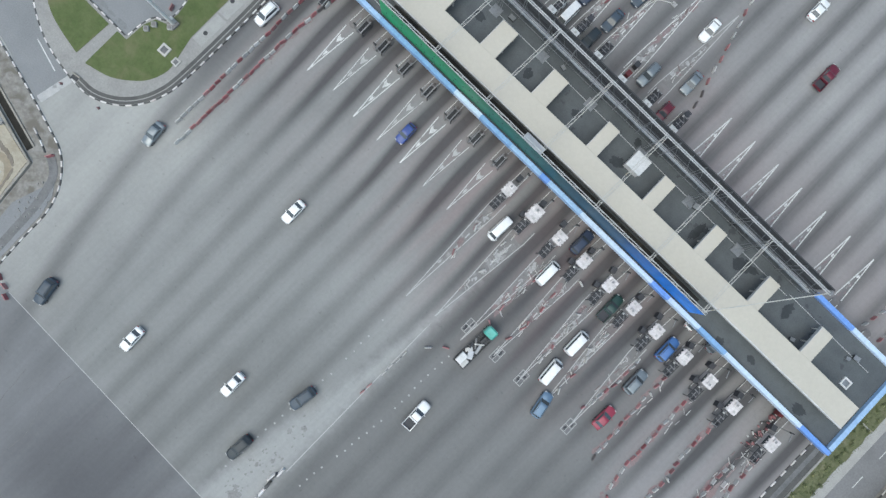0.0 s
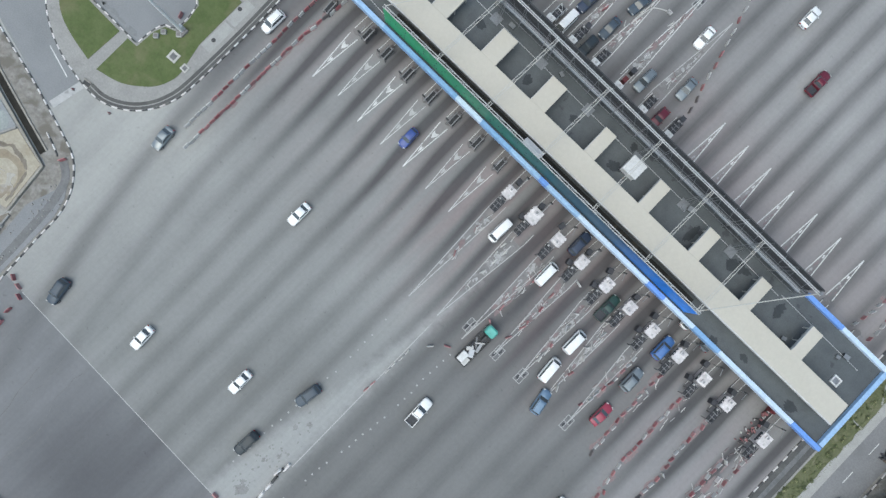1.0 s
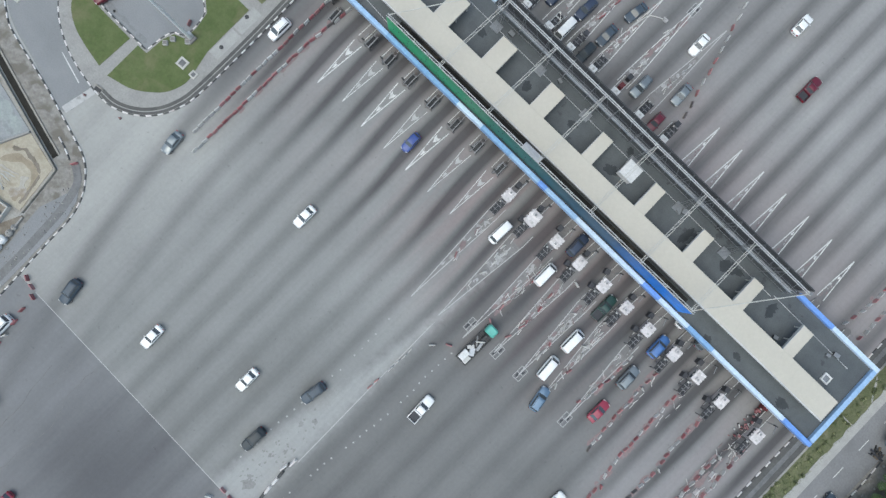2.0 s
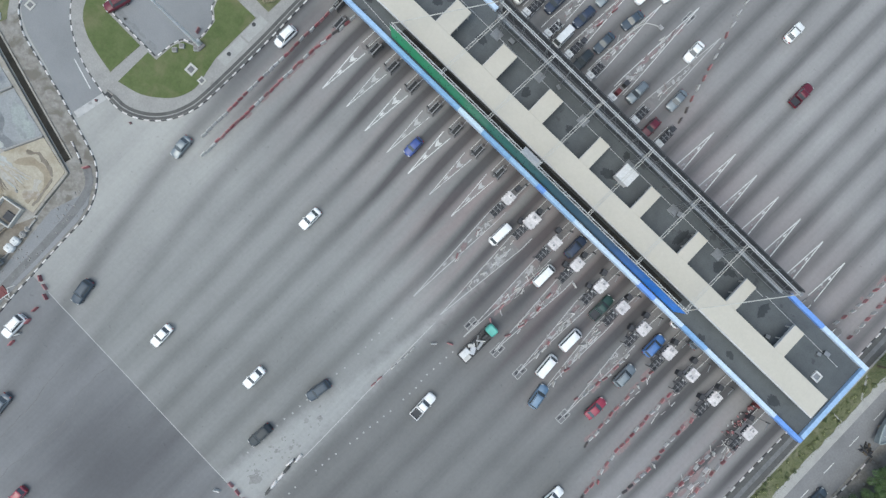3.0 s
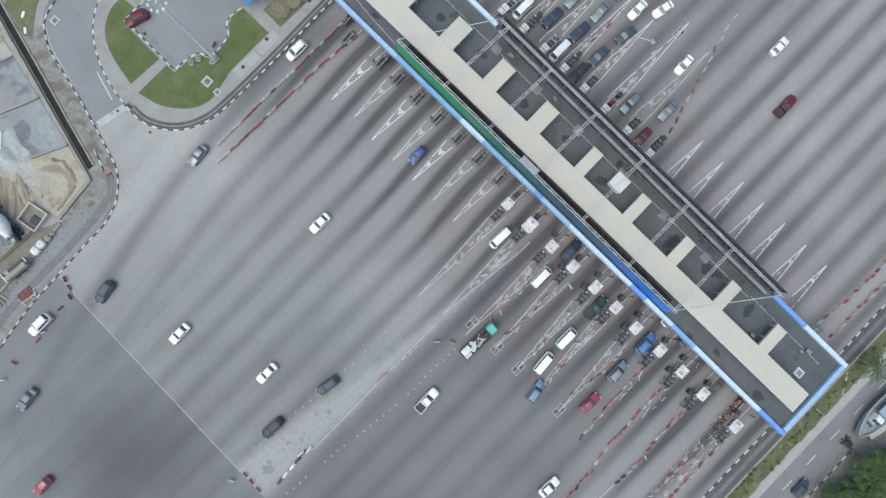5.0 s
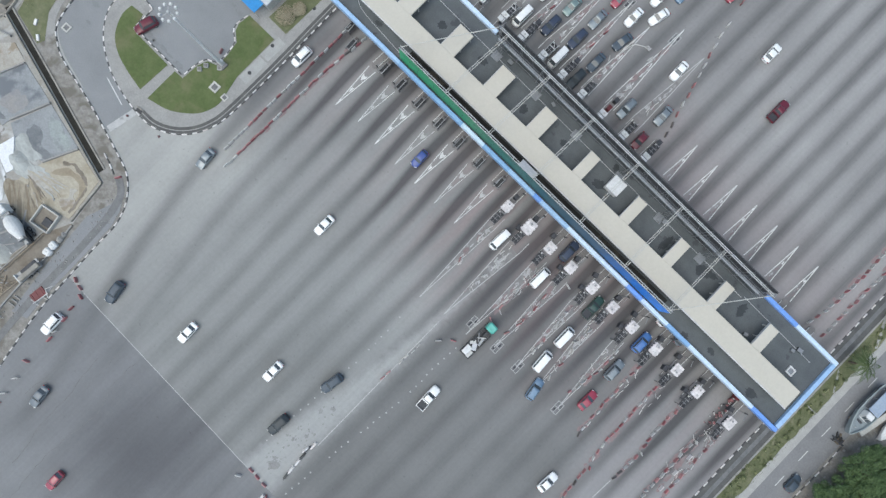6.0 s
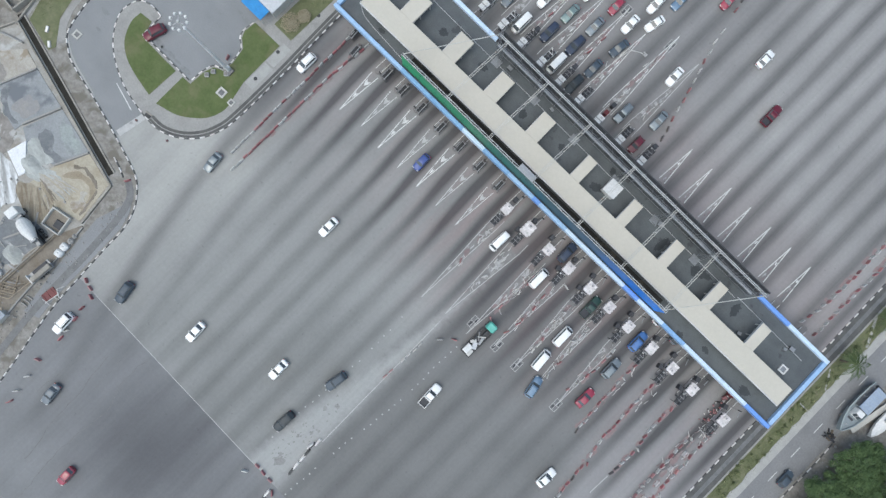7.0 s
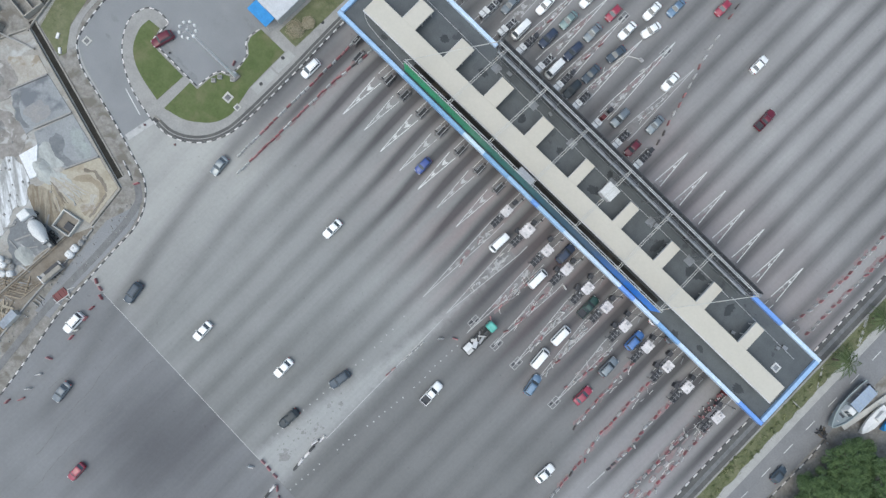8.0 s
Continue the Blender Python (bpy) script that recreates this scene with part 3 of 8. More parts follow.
# left-hand access road loop and car park, on the paving
loop = [(-62.2, -23.9), (-72, -21.2), (-79, -19.2), (-83.4, -16), (-85, -10), (-85.4, 2), (-84, 20), (-60, 60), (-52, 60), (-52, 10), (-56, -6), (-61.1, -17.5)]
slab("road_access", smooth_line(loop, 1.5, True), -0.2, 0.006, ROAD, "light grey asphalt access road and car park", "road")

# long joint across the carriageway
jl = bmesh.new()
stripe(jl, (-43.4, JOINT(-43.4)), (1.8, JOINT(1.8)), 0.11)
solid("road_joint_line", jl, FAINT, "thin pale joint line across the carriageway", "road marking", kind="structure")
random.seed(4)
for pts, w in (([(-32.6, -55), (-31.6, -65), (-31.1, -71.5), (-29.8, -80)], 0.16), ([(-30.8, -51.5), (-30.1, -62)], 0.08), ([(-26.9, -50), (-27.4, -56), (-25.6, -62.6), (-26.2, -69.4), (-26.4, -76.6), (-25.4, -86)], 0.12), ([(-36.5, -56), (-37.4, -70)], 0.08)):
    line = [p + Vector((random.uniform(-0.25, 0.25), 0, 0)) for p in smooth_line(pts, 1.3)]
    solid("road_crack", ribbon(bmesh.new(), line, 0, w, 0.004, 0.006), OILMARK, "dark wandering crack in the asphalt", "road crack", kind="structure")

# hooked island with lawns
edge_out = smooth_line([(-73.0, -1.6), (-75.2, -1.3), (-77.6, -2.0), (-78.8, -4.0), (-78.8, -7), (-76.9, -10.4), (-74.1, -13.1), (-70.3, -15.3), (-66.3, -16.7), (-61, -17.6), (-56.9, -17.5), (-53.3, -15.8), (-50.6, -13.1), (-48.9, -9.6), (-48.2, -5), (-48.2, 8), (-48.7, 23), (-49.3, 60)], 1.0)
edge_in = [(-58.2, 60), (-58.2, 14.5), (-59.4, 10.6), (-59.8, 7.9), (-59.2, 6.3), (-57.6, 5.0), (-57.0, 2), (-57.1, -0.3), (-58.8, -1), (-59.6, -3), (-59.8, -6.6), (-66, -6.55), (-72.7, -6.5), (-72.9, -3)]
slab("traffic_island", [(p[0], p[1]) for p in edge_out] + edge_in, -0.2, 0.14, FOOTWAY, "raised island with a dusty grey concrete footway", "traffic island")
lawn_a = smooth_line([(-76.1, -3.9), (-76.1, -6.5), (-74.4, -9.9), (-71.6, -12), (-68, -13.2), (-63.3, -14.1)], 0.8)
slab("lawn_1", [(p[0], p[1]) for p in lawn_a] + [(-63.2, -7.1), (-72.3, -7.0), (-73.4, -3.6)], 0.1, 0.19, LAWN, "mown green lawn on the raised island", "lawn")
lawn_b = smooth_line([(-61.3, -14.3), (-57, -13.1), (-54, -11), (-52.2, -9), (-51.2, -6.3), (-51.2, -4.2)], 0.8)
slab("lawn_2", [(p[0], p[1]) for p in lawn_b] + [(-52.4, 0.6), (-52.6, 10.7), (-59.2, 10.6), (-59.5, 8), (-58.9, 6.6), (-57.2, 5.2), (-56.6, 2), (-56.8, -0.6), (-58.5, -1.3), (-59.2, -3.2), (-59.4, -6.9), (-61.4, -7)], 0.1, 0.19, LAWN, "mown green lawn on the raised island", "lawn")
slab("lawn_3", [(-51.8, 13), (-51.6, 40), (-56.2, 40), (-56.4, 13)], 0.1, 0.19, ROUGHGRASS, "dry rough grass beside the small building", "lawn")
for x0, x1, y0, y1 in ((-52.2, -50.2, 0.8, 6.4), (-52.4, -50.4, 6.8, 11.6)):
    slab("footway_patch", [(x0, y0), (x1, y0), (x1, y1), (x0, y1)], 0.1, 0.155, DUST, "pale patched concrete slab of the footway", "pavement")
# drain along the island's road side
chan = bmesh.new()
inner = [p for p in edge_out if p.y > -17.7 and p.x > -60.9]
ribbon(chan, inner, 0.78, 1.25, 0.158)
solid("drain_channel", chan, DRAIN, "dark damp drain channel behind the kerb", "drain", kind="structure")
chan = bmesh.new()
ribbon(chan, inner, 1.5, 0.22, 0.166)
ribbon(chan, inner, 0.72, 0.16, 0.166)
solid("drain_edge", chan, FOOTWAY, "stained concrete edge of the drain", "drain", kind="structure")
outlet = thing("drain_outlet", pose(-60.7, -17.1, 0.0, 0, 0, 8), "dark open mouth of the kerbside drain", "drain outlet")
part("mouth", bm_box(-0.6, 0.6, -0.35, 0.35, 0.1, 0.24, 0.03), STEELB, outlet)
part("headwall", bm_box(-0.75, 0.75, 0.353, 0.6, 0.1, 0.4, 0.03), WALLTOP, outlet)


def kerb(name, line, label, wide=0.22, tall=0.2, z=0.0, run=1):
    """Kerb stones laid one after another, painted black and white by turns."""
    top = thing(name, pose(0, 0, 0), label, "kerb", kind="structure")
    length = (line[1] - line[0]).length
    made = []
    for mat in (KERB_W, KERB_B):
        made.append(mesh_of("kerb_stone", bm_box(-length / 2 + 0.015, length / 2 - 0.015, -wide / 2, wide / 2, -0.1, tall, 0.025), mat))
    for i, (a, b) in enumerate(zip(line, line[1:])):
        mid = (a + b) / 2
        shared("kerb_stone", made[(i // run) % 2], top, pose(mid.x, mid.y, z, 0, 0, math.degrees(math.atan2(b.y - a.y, b.x - a.x))))
    return top


kerb("kerb_island", edge_out, "black and white painted kerb round the traffic island")
kerb("kerb_car_park", smooth_line([(-72.9, -1.6), (-72.8, -6.5)], 0.9) , "black and white painted kerb of the car park")
kerb("kerb_car_park", smooth_line([(-72.7, -6.5), (-66, -6.55), (-59.8, -6.6)], 0.9), "black and white painted kerb of the car park")
kerb("kerb_car_park", smooth_line([(-59.8, -6.2), (-59.5, -3), (-58.8, -1.1), (-57.2, -0.3), (-56.9, 1.8), (-57.5, 5), (-59.2, 6.3), (-59.8, 7.9), (-59.4, 10.6)], 0.9), "black and white painted kerb of the car park")
edge_far = smooth_line([(-86, 14), (-85.4, 0), (-84.9, -9), (-83.3, -16.3), (-80.6, -18.9), (-78, -20.2), (-71, -21.9), (-66, -23.2), (-57.6, -25.7), (-54.2, -26.9), (-51.8, -28.7), (-49.6, -31.6), (-48.3, -35.6), (-48, -41), (-47.5, -48), (-47.1, -54), (-46.3, -59.5), (-44.4, -69), (-43.1, -77), (-41, -92)], 1.0)
kerb("kerb_outer", edge_far, "black and white painted kerb along the access road")
# verge behind the outer kerb
back = [(-60, -95), (-60, -70), (-53.2, -60), (-52.9, -45), (-54.2, -40), (-55.6, -31.2), (-68, -27.4), (-90.5, -21), (-96, 14)]
slab("verge", [(p[0], p[1]) for p in edge_far] + back, -0.2, 0.12, SOIL, "bare soil and broken concrete verge", "verge")
slab("verge_grass", [(-96, 12), (-87.6, 8), (-87.9, -8), (-86.2, -15.5), (-82.6, -20.2), (-83.2, -21.6), (-90, -20.0), (-92.5, -12)], 0.05, 0.17, ROUGHGRASS, "rough green grass beside the access road", "verge")
slab("verge_path", smooth_line([(-87.3, 12), (-86.9, -8), (-85.6, -17), (-83.2, -19.5), (-82.2, -17.8), (-84.2, -15.6), (-85.9, -9), (-86.3, 12)], 1.0), 0.05, 0.165, FOOTWAY, "pale concrete footway behind the kerb", "pavement")
slab("yard_strip", [(-54.3, -41), (-53.6, -41), (-53.0, -48), (-52.3, -58), (-51.0, -70), (-50, -90), (-58.5, -90), (-57.6, -52), (-56.6, -46.2)], -0.1, 0.155, WETSOIL, "brown trodden soil beside the yard wall", "ground")
slab("verge_apron", [(-52.6, -29.4), (-50.9, -30.9), (-49.5, -33), (-48.6, -36.2), (-48.4, -41), (-48.1, -48), (-47.9, -54), (-47.2, -59), (-50.2, -60), (-51.9, -50), (-52.6, -44), (-53.2, -38), (-51.6, -33)], 0.05, 0.165, ROAD, "grey concrete apron behind the kerb", "pavement")
chan2 = bmesh.new()
ribbon(chan2, smooth_line([(-54.5, -28.6), (-52.6, -29.7), (-51.3, -31.4), (-50.3, -35.8), (-49.9, -40.8), (-49.6, -45.3), (-49.5, -49.5), (-49.2, -56), (-48.2, -66), (-45.6, -84)], 1.0), 0, 1.35, 0.185)
solid("drain_channel", chan2, OILMARK, "dark curved drain strip behind the kerb", "drain", kind="structure")
chan2 = bmesh.new()
by_wall = smooth_line([(-92, -20.3), (-78, -24.1), (-67, -27.2), (-56.4, -30.1)], 1.0)
# flat strip; its depth is only painted as shade
ribbon(chan2, by_wall, -0.25, 1.15, 0.185)
solid("drain_channel", chan2, DEEPDRAIN, "drain along the yard wall with its shade in the colour", "drain", kind="structure")
lip = bmesh.new()
ribbon(lip, by_wall, 0.45, 0.3, 0.3, 0.2)
solid("drain_lip", lip, WALLTOP, "low stained concrete lip of the drain", "kerb", kind="structure")
lip = bmesh.new()
ribbon(lip, smooth_line([(-53.8, -41), (-53.0, -48), (-52.4, -58), (-51.0, -70)], 1.0), 0, 0.3, 0.5, 0.4)
solid("drain_lip", lip, FOOTWAY, "low pale concrete lip of the drain", "kerb", kind="structure")
kerb("kerb_crossing", smooth_line([(-59.4, -27.3), (-57.0, -28.1), (-55.0, -29.0)], 1.1), "short white kerb beside the drain", z=0.12)

# speed hump strip at the mouth of the access road
solid("give_way_strip", stripe(bmesh.new(), (-62.3, -23.6), (-61.2, -17.8), 1.3, 0.014), FAINT, "faded white strip across the access road", "road marking", kind="structure")
solid("edge_line", stripe(bmesh.new(), (-69.5, -16.9), (-63.8, -18.6), 0.18, 0.014), LINE, "thin white edge line on the access road", "road marking", kind="structure")

# south-east side: kerb, drain, verge, footway and side road
kerb("kerb_east", smooth_line([(66.3, -40), (66.6, -10), (66.5, 12), (66.65, 28), (66.7, 45), (66.6, 64), (67.0, 110)], 1.2), "black and white painted kerb of the toll plaza")
slab("verge_east", [(69.0, -60), (69.0, 160), (73.2, 160), (73.0, 60), (72.9, 30), (72.8, 8), (72.4, -60)], -0.2, 0.08, ROUGHGRASS, "narrow grass verge with shrubs beside the plaza", "verge")
slab("drain_cover_east", [(67.6, -60), (67.65, 160), (68.5, 160), (68.4, -60)], -0.1, 0.112, OILMARK, "grey cover slabs along the drain", "drain")
slab("drain_east", [(66.75, -60), (66.75, 160), (69.65, 160), (69.45, 40), (69.25, -60)], -0.2, 0.1, DRAIN, "dark concrete drain along the plaza", "drain")
slab("drain_lip_east", [(69.2, -60), (69.45, 40), (69.65, 160), (70.0, 160), (69.8, 40), (69.55, -60)], -0.2, 0.15, FOOTWAY, "pale concrete lip between drain and grass", "kerb")
slab("trodden_path", [(69.7, 56.6), (70.4, 55.0), (71.6, 52.6), (72.4, 50.9), (72.8, 51.2), (72.0, 53.2), (70.8, 55.6), (70.0, 57.2)], -0.1, 0.094, DUST, "pale trodden path across the grass", "path")
random.seed(29)
ragged = [(72.62 + 0.004 * max(0, y - 30) + random.uniform(-0.22, 0.22), y) for y in range(-60, 161, 1)]
slab("footway_east", [(74.2, -60)] + ragged + [(74.5, 160), (74.3, 60), (74.2, 30)], -0.2, 0.13, DUST, "pale dusty narrow footway with a worn grassy edge", "pavement")
slab("trodden_path", [(70.4, 33.6), (70.5, 33.35), (72.6, 33.3), (72.6, 33.6)], -0.1, 0.094, DUST, "pale trodden path across the grass", "path")
slab("trodden_path", [(70.0, 42.9), (70.3, 42.3), (72.3, 38.8), (72.6, 38.9), (70.6, 42.6)], -0.1, 0.094, DUST, "pale trodden path across the grass", "path")
slab("road_side", [(74.15, -200), (74.25, 8), (74.25, 30), (74.35, 60), (74.5, 400), (82.4, 400), (81.6, 60), (80.9, 30), (80.6, -200)], -0.2, 0.02, SIDEROAD, "dark patched asphalt side road", "road")
slab("road_shoulder", [(80.0, -200), (80.2, 10), (80.4, 30), (80.9, 60), (81.4, 160), (82.6, 160), (81.9, 60), (81.3, 30), (81.0, 10), (80.9, -200)], -0.2, 0.056, SOIL, "dusty brown shoulder of the side road", "verge")
slab("verge_far", [(80.9, -200), (81.2, 30), (81.7, 60), (82.4, 400), (150, 400), (150, -200)], -0.2, 0.05, SOIL, "bare soil and rubble beyond the side road", "verge")
kerb("kerb_side", smooth_line([(80.5, -4), (80.65, 16), (80.95, 26), (80.75, 33.5)], 1.3), "worn black and white kerb along the side road", 0.2, 0.16, 0.05)
for k in range(16):
    y = -22 + 6.65 * k
    solid("lane_dash", stripe(bmesh.new(), (76.45 + 0.006 * y, y), (76.47 + 0.006 * y, y + 2.6), 0.14, 0.034), LINE, "white dash along the side road", "road marking", "centre line dashes of the side road", "structure")

# oil marks on the car park stalls
random.seed(8)
for x, y, s in ((-70.9, -5.6, 0.5), (-69.2, -5.5, 0.8), (-67.9, -5.7, 0.55), (-66.1, -5.5, 0.7), (-64.4, -5.6, 0.5), (-61.9, -5.6, 0.75), (-60.3, 9.6, 0.9), (-64.6, 14.5, 1.1), (-62.6, 9.9, 0.5), (-81, -8.5, 0.7), (-79.5, -12, 0.45), (-66, 7, 0.5)):
    pts = [(x + 1.6 * s * random.uniform(0.6, 1.25) * math.cos(a), y + 0.7 * s * random.uniform(0.6, 1.25) * math.sin(a)) for a in (2 * math.pi * k / 14 for k in range(14))]
    slab("oil_mark", pts, 0.002, 0.012, ROADSTAIN, "dark oil mark on the asphalt", "oil mark")

# ---- toll canopy ----
X0, X1, Y0, Y1 = -48.5, 65.4, 23.3, 40.75
SKEW = pose(0.47, -0.13, 0, 0, 0, 0.9)  # the raised roof and the canopy stand slightly askew to the lanes
canopy = thing("toll_canopy", pose(0.3, -0.09, 0, 0, 0, 0.6), "long flat toll plaza canopy with grey roof and blue edge", "toll canopy")
part("roof_slab", bm_box(X0 + 0.5, X1 - 0.5, Y0 + 0.5, Y1 - 0.5, 4.9, 5.35), ROOF, canopy, "flat grey membrane roof with dark damp patches")
part("soffit", bm_box(X0 + 0.6, X1 - 0.6, Y0 + 0.6, Y1 - 0.6, 4.82, 4.9), WHITE, canopy)
# thin strip over the roof that carries the painted shade and dirt
part("shaded_roof_strip", bm_box(-31, 34.6, 24.95, 27.0, 5.354, 5.37), SHADEDROOF, canopy, "dirty roof strip behind the sign with its shade in the colour")


def capping(x0, x1, y0, y1, mat):
    part("parapet_panel", bm_box(x0, x1, y0, y1, 4.75, 6.0, 0.05), mat, canopy)


marks = [X0, -40, -31, -23, -15, -9.5, -3, 3.4, 5.1, 12, 20, 27.2, 30.9, 37.4, 43, 51, 59.2, X1]
tone = [CAPBLUE, CAPBLUE, CAPMID, CAPMID, CAPWHITE, CAPMID, CAPBLUE, CAPDEEP, CAPBLUE, CAPWHITE, CAPWHITE, CAPDEEP, CAPWHITE, CAPMID, CAPWHITE, CAPWHITE, CAPDEEP]
for a, b, c in zip(marks, marks[1:], tone):
    capping(a + 0.01, b - 0.01, Y0, Y0 + 0.74, c)
for a, b, c in zip((X0, -36, -24, 47.2, 55), (-36, -24, -22.2, 55, X1), (CAPWHITE, CAPWHITE, CAPWHITE, CAPDEEP, CAPWHITE)):
    capping(a + 0.01, b - 0.01, Y1 - 0.8, Y1, c)
for a, b in zip((24.16, 30, 35.4), (29.98, 35.38, 39.94)):
    capping(X1 - 0.85, X1, a, b, CAPBLUE)
    capping(X0, X0 + 0.85, a, b, CAPBLUE if a < 30 else CAPDEEP)
part("parapet_panel", bm_box(-22.2, 47.2, Y1 - 0.5, Y1, 4.75, 5.6, 0.04), SIGNDARK, canopy)
for k in range(9):
    for y in (27.0, 37.5):
        part("column", bm_box(-41.6 + 12.4 * k - 0.3, -41.6 + 12.4 * k + 0.3, y - 0.3, y + 0.3, 0, 4.82), WALLPAINT, canopy)

# raised cream roof with side wings
upper = thing("raised_roof", SKEW @ pose(0, 0, 5.35), "raised cream sheet roof with short side wings", "roof")
part("main_roof", bm_box(-44.5, 62.5, 26.98, 31.05, 1.95, 2.45, 0.04), BEIGE, upper)
part("edge_trim", bm_box(-44.5, 62.5, 26.82, 26.977, 2.1, 2.47), WHITE, upper, "white edge trim")
part("clerestory_wall", bm_box(-44.2, 62.2, 27.4, 30.75, 0, 1.95), WALLPAINT, upper)
for x, w in ((-36.6, 3.25), (-25.9, 3.2), (-15.35, 3.1), (-4.7, 3.0), (6.4, 2.2), (18.15, 2.15), (28.95, 2.2), (40.15, 2.15), (51.25, 2.15)):
    part("wing_roof", bm_box(x - w / 2, x + w / 2, 31.053, 36.25, 1.95, 2.42, 0.03), BEIGE, upper)
    part("wing_trim", bm_box(x - w / 2 - 0.09, x - w / 2 - 0.003, 31.053, 36.25, 1.9, 2.45), STEELW, upper, "white edge trim")
    for px in (x - w / 2 + 0.3, x + w / 2 - 0.3):
        for py in (33.3, 35.9):
            part("wing_post", bm_box(px - 0.08, px + 0.08, py - 0.08, py + 0.08, 0, 1.95), WALLPAINT, upper)
for k in range(44):
    x = -43 + 2.43 * k
    part("roof_seam", bm_box(x - 0.02, x + 0.02, 27.05, 31.0, 2.448, 2.46), BEIGE, upper)


# trusses that carry the sign boards
def ladder(bm, a, b, gap, rungs, r=0.05, rung=0.03, slant=0.0):
    """Two bars side by side with rungs between them."""
    a, b, gap = Vector(a), Vector(b), Vector(gap)
    tube(bm, a, b, r)
    tube(bm, a + gap, b + gap, r)
    for i in range(rungs + 1):
        p = a.lerp(b, i / rungs)
        tube(bm, p, p + gap + (b - a) / rungs * (slant if i < rungs else 0), rung, n=4)
    return bm


sign_s = thing("gantry_sign", pose(0.1, 24.28, 5.36, 0, 0, 0.55), "long green and blue sign board on a white steel frame", "sign board", "roof sign boards")
n = 33
SPAN = 66.0
random.seed(52)
slot = mesh_of("wind_slot", bm_box(-0.11, 0.11, -0.007, 0, -0.16, 0.16), SIGNDARK)
for k in range(n):
    a = -31.5 + SPAN / n * k
    panel = part("sign_panel", bm_box(a + 0.004, a + SPAN / n - 0.004, -0.06, 0.0, 0.7, 4.9, 0.004), SIGNFADE, sign_s)
    for j in range(3):
        if k < 17 and random.random() < 0.75:
            shared("wind_slot", slot, panel, pose(a + random.uniform(0.3, 1.7), -0.061, 1.4 + 1.1 * j + random.uniform(-0.3, 0.3)))
part("sign_backing", bm_box(-31.5, -31.5 + SPAN, 0.02, 0.08, 0.7, 4.9), SIGNDARK, sign_s)
part("top_chord", ladder(bmesh.new(), (-31.7, 0.1, 4.95), (34.7, 0.1, 4.95), (0, 0.4, 0), 26, 0.07, 0.03, 1.0), STEELW, sign_s)
part("bottom_chord", ladder(bmesh.new(), (-31.7, 0.12, 0.7), (34.7, 0.12, 0.7), (0, 0.36, 0), 26, 0.05, 0.03), STEELG, sign_s)
for k in range(13):
    x = -31.5 + SPAN / 12 * k
    b = bmesh.new()
    tube(b, (x, 0.12, 0), (x, 0.12, 4.95), 0.05)
    tube(b, (x, 0.48, 0), (x, 0.48, 4.95), 0.05)
    tube(b, (x, 0.48, 2.6), (x, 1.6, 0), 0.035, n=4)
    part("upright", b, STEELW, sign_s)

sign_n = thing("gantry_sign", pose(0, 39.72, 5.36, 0, 0, 0.45), "long sign board seen from behind on a steel frame", "sign board", "roof sign boards")
NL, NR = -21.2, 45.1
n = 32
for k in range(n):
    a = NL + (NR - NL) / n * k
    part("sign_panel", bm_box(a + 0.012, a + (NR - NL) / n - 0.012, -0.06, 0.06, 0.3, 6.7, 0.01), BOARDBACK, sign_n)
part("board_rail", bm_tube((NL, -0.16, 6.66), (NR, -0.16, 6.66), 0.08), STEELB, sign_n, "dark rail behind the board")
part("board_rail", bm_tube((NL, -0.16, 5.2), (NR, -0.16, 5.2), 0.06), STEELG, sign_n)
part("top_chord", ladder(bmesh.new(), (NL, -0.75, 6.6), (NR, -0.75, 6.6), (0, -0.3, 0), 40, 0.08, 0.03), STEELW, sign_n)
for k in range(27):
    x = NL + (NR - NL) / 26 * k
    tie = bmesh.new()
    tube(tie, (x, -0.8, 6.55), (x, -0.1, 6.55), 0.035, n=4)
    tube(tie, (x, -1.0, 6.4), (x + (1.2 if k < 26 else 0), -1.0, 3.6), 0.035, n=4)
    part("tie", tie, STEELG, sign_n)
part("bottom_chord", ladder(bmesh.new(), (NL, -0.12, 0.5), (NR, -0.12, 0.5), (0, -0.8, 0), 26, 0.06, 0.03), STEELG, sign_n)
for y, z, r, mat in ((-1.0, 3.6, 0.06, STEELG), (-0.4, 3.0, 0.05, STEELG), (-0.16, 3.4, 0.045, STEELB)):
    part("rail", bm_tube((NL, y, z), (NR, y, z), r), mat, sign_n)
part("walkway", bm_box(NL, NR, -0.75, -0.33, 1.5, 1.56), CAPGREY, sign_n, "galvanised walkway grating")
part("hand_rail", bm_tube((NL, -0.95, 2.5), (NR, -0.95, 2.5), 0.055), STEELW, sign_n)
part("kick_rail", bm_tube((NL, -0.27, 1.62), (NR, -0.27, 1.62), 0.05), STEELW, sign_n)
for a, b in ((-20, -6), (-3, 7), (9.5, 16), (20, 27), (31, 36), (38, 44.5)):
    part("cable_tray", bm_box(a, b, -0.21, -0.1, 1.5, 1.62), TRAY, sign_n, "blue-grey cable tray")
for k in range(14):
    x = NL + 0.1 + (NR - NL - 0.2) / 13 * k
    b = bmesh.new()
    tube(b, (x, -0.14, 0), (x, -0.14, 6.6), 0.05)
    tube(b, (x, -0.95, 0), (x, -0.95, 6.6), 0.05)
    tube(b, (x, -0.14, 0.2), (x, -0.9, 1.5), 0.03, n=4)
    part("upright", b, STEELG, sign_n)
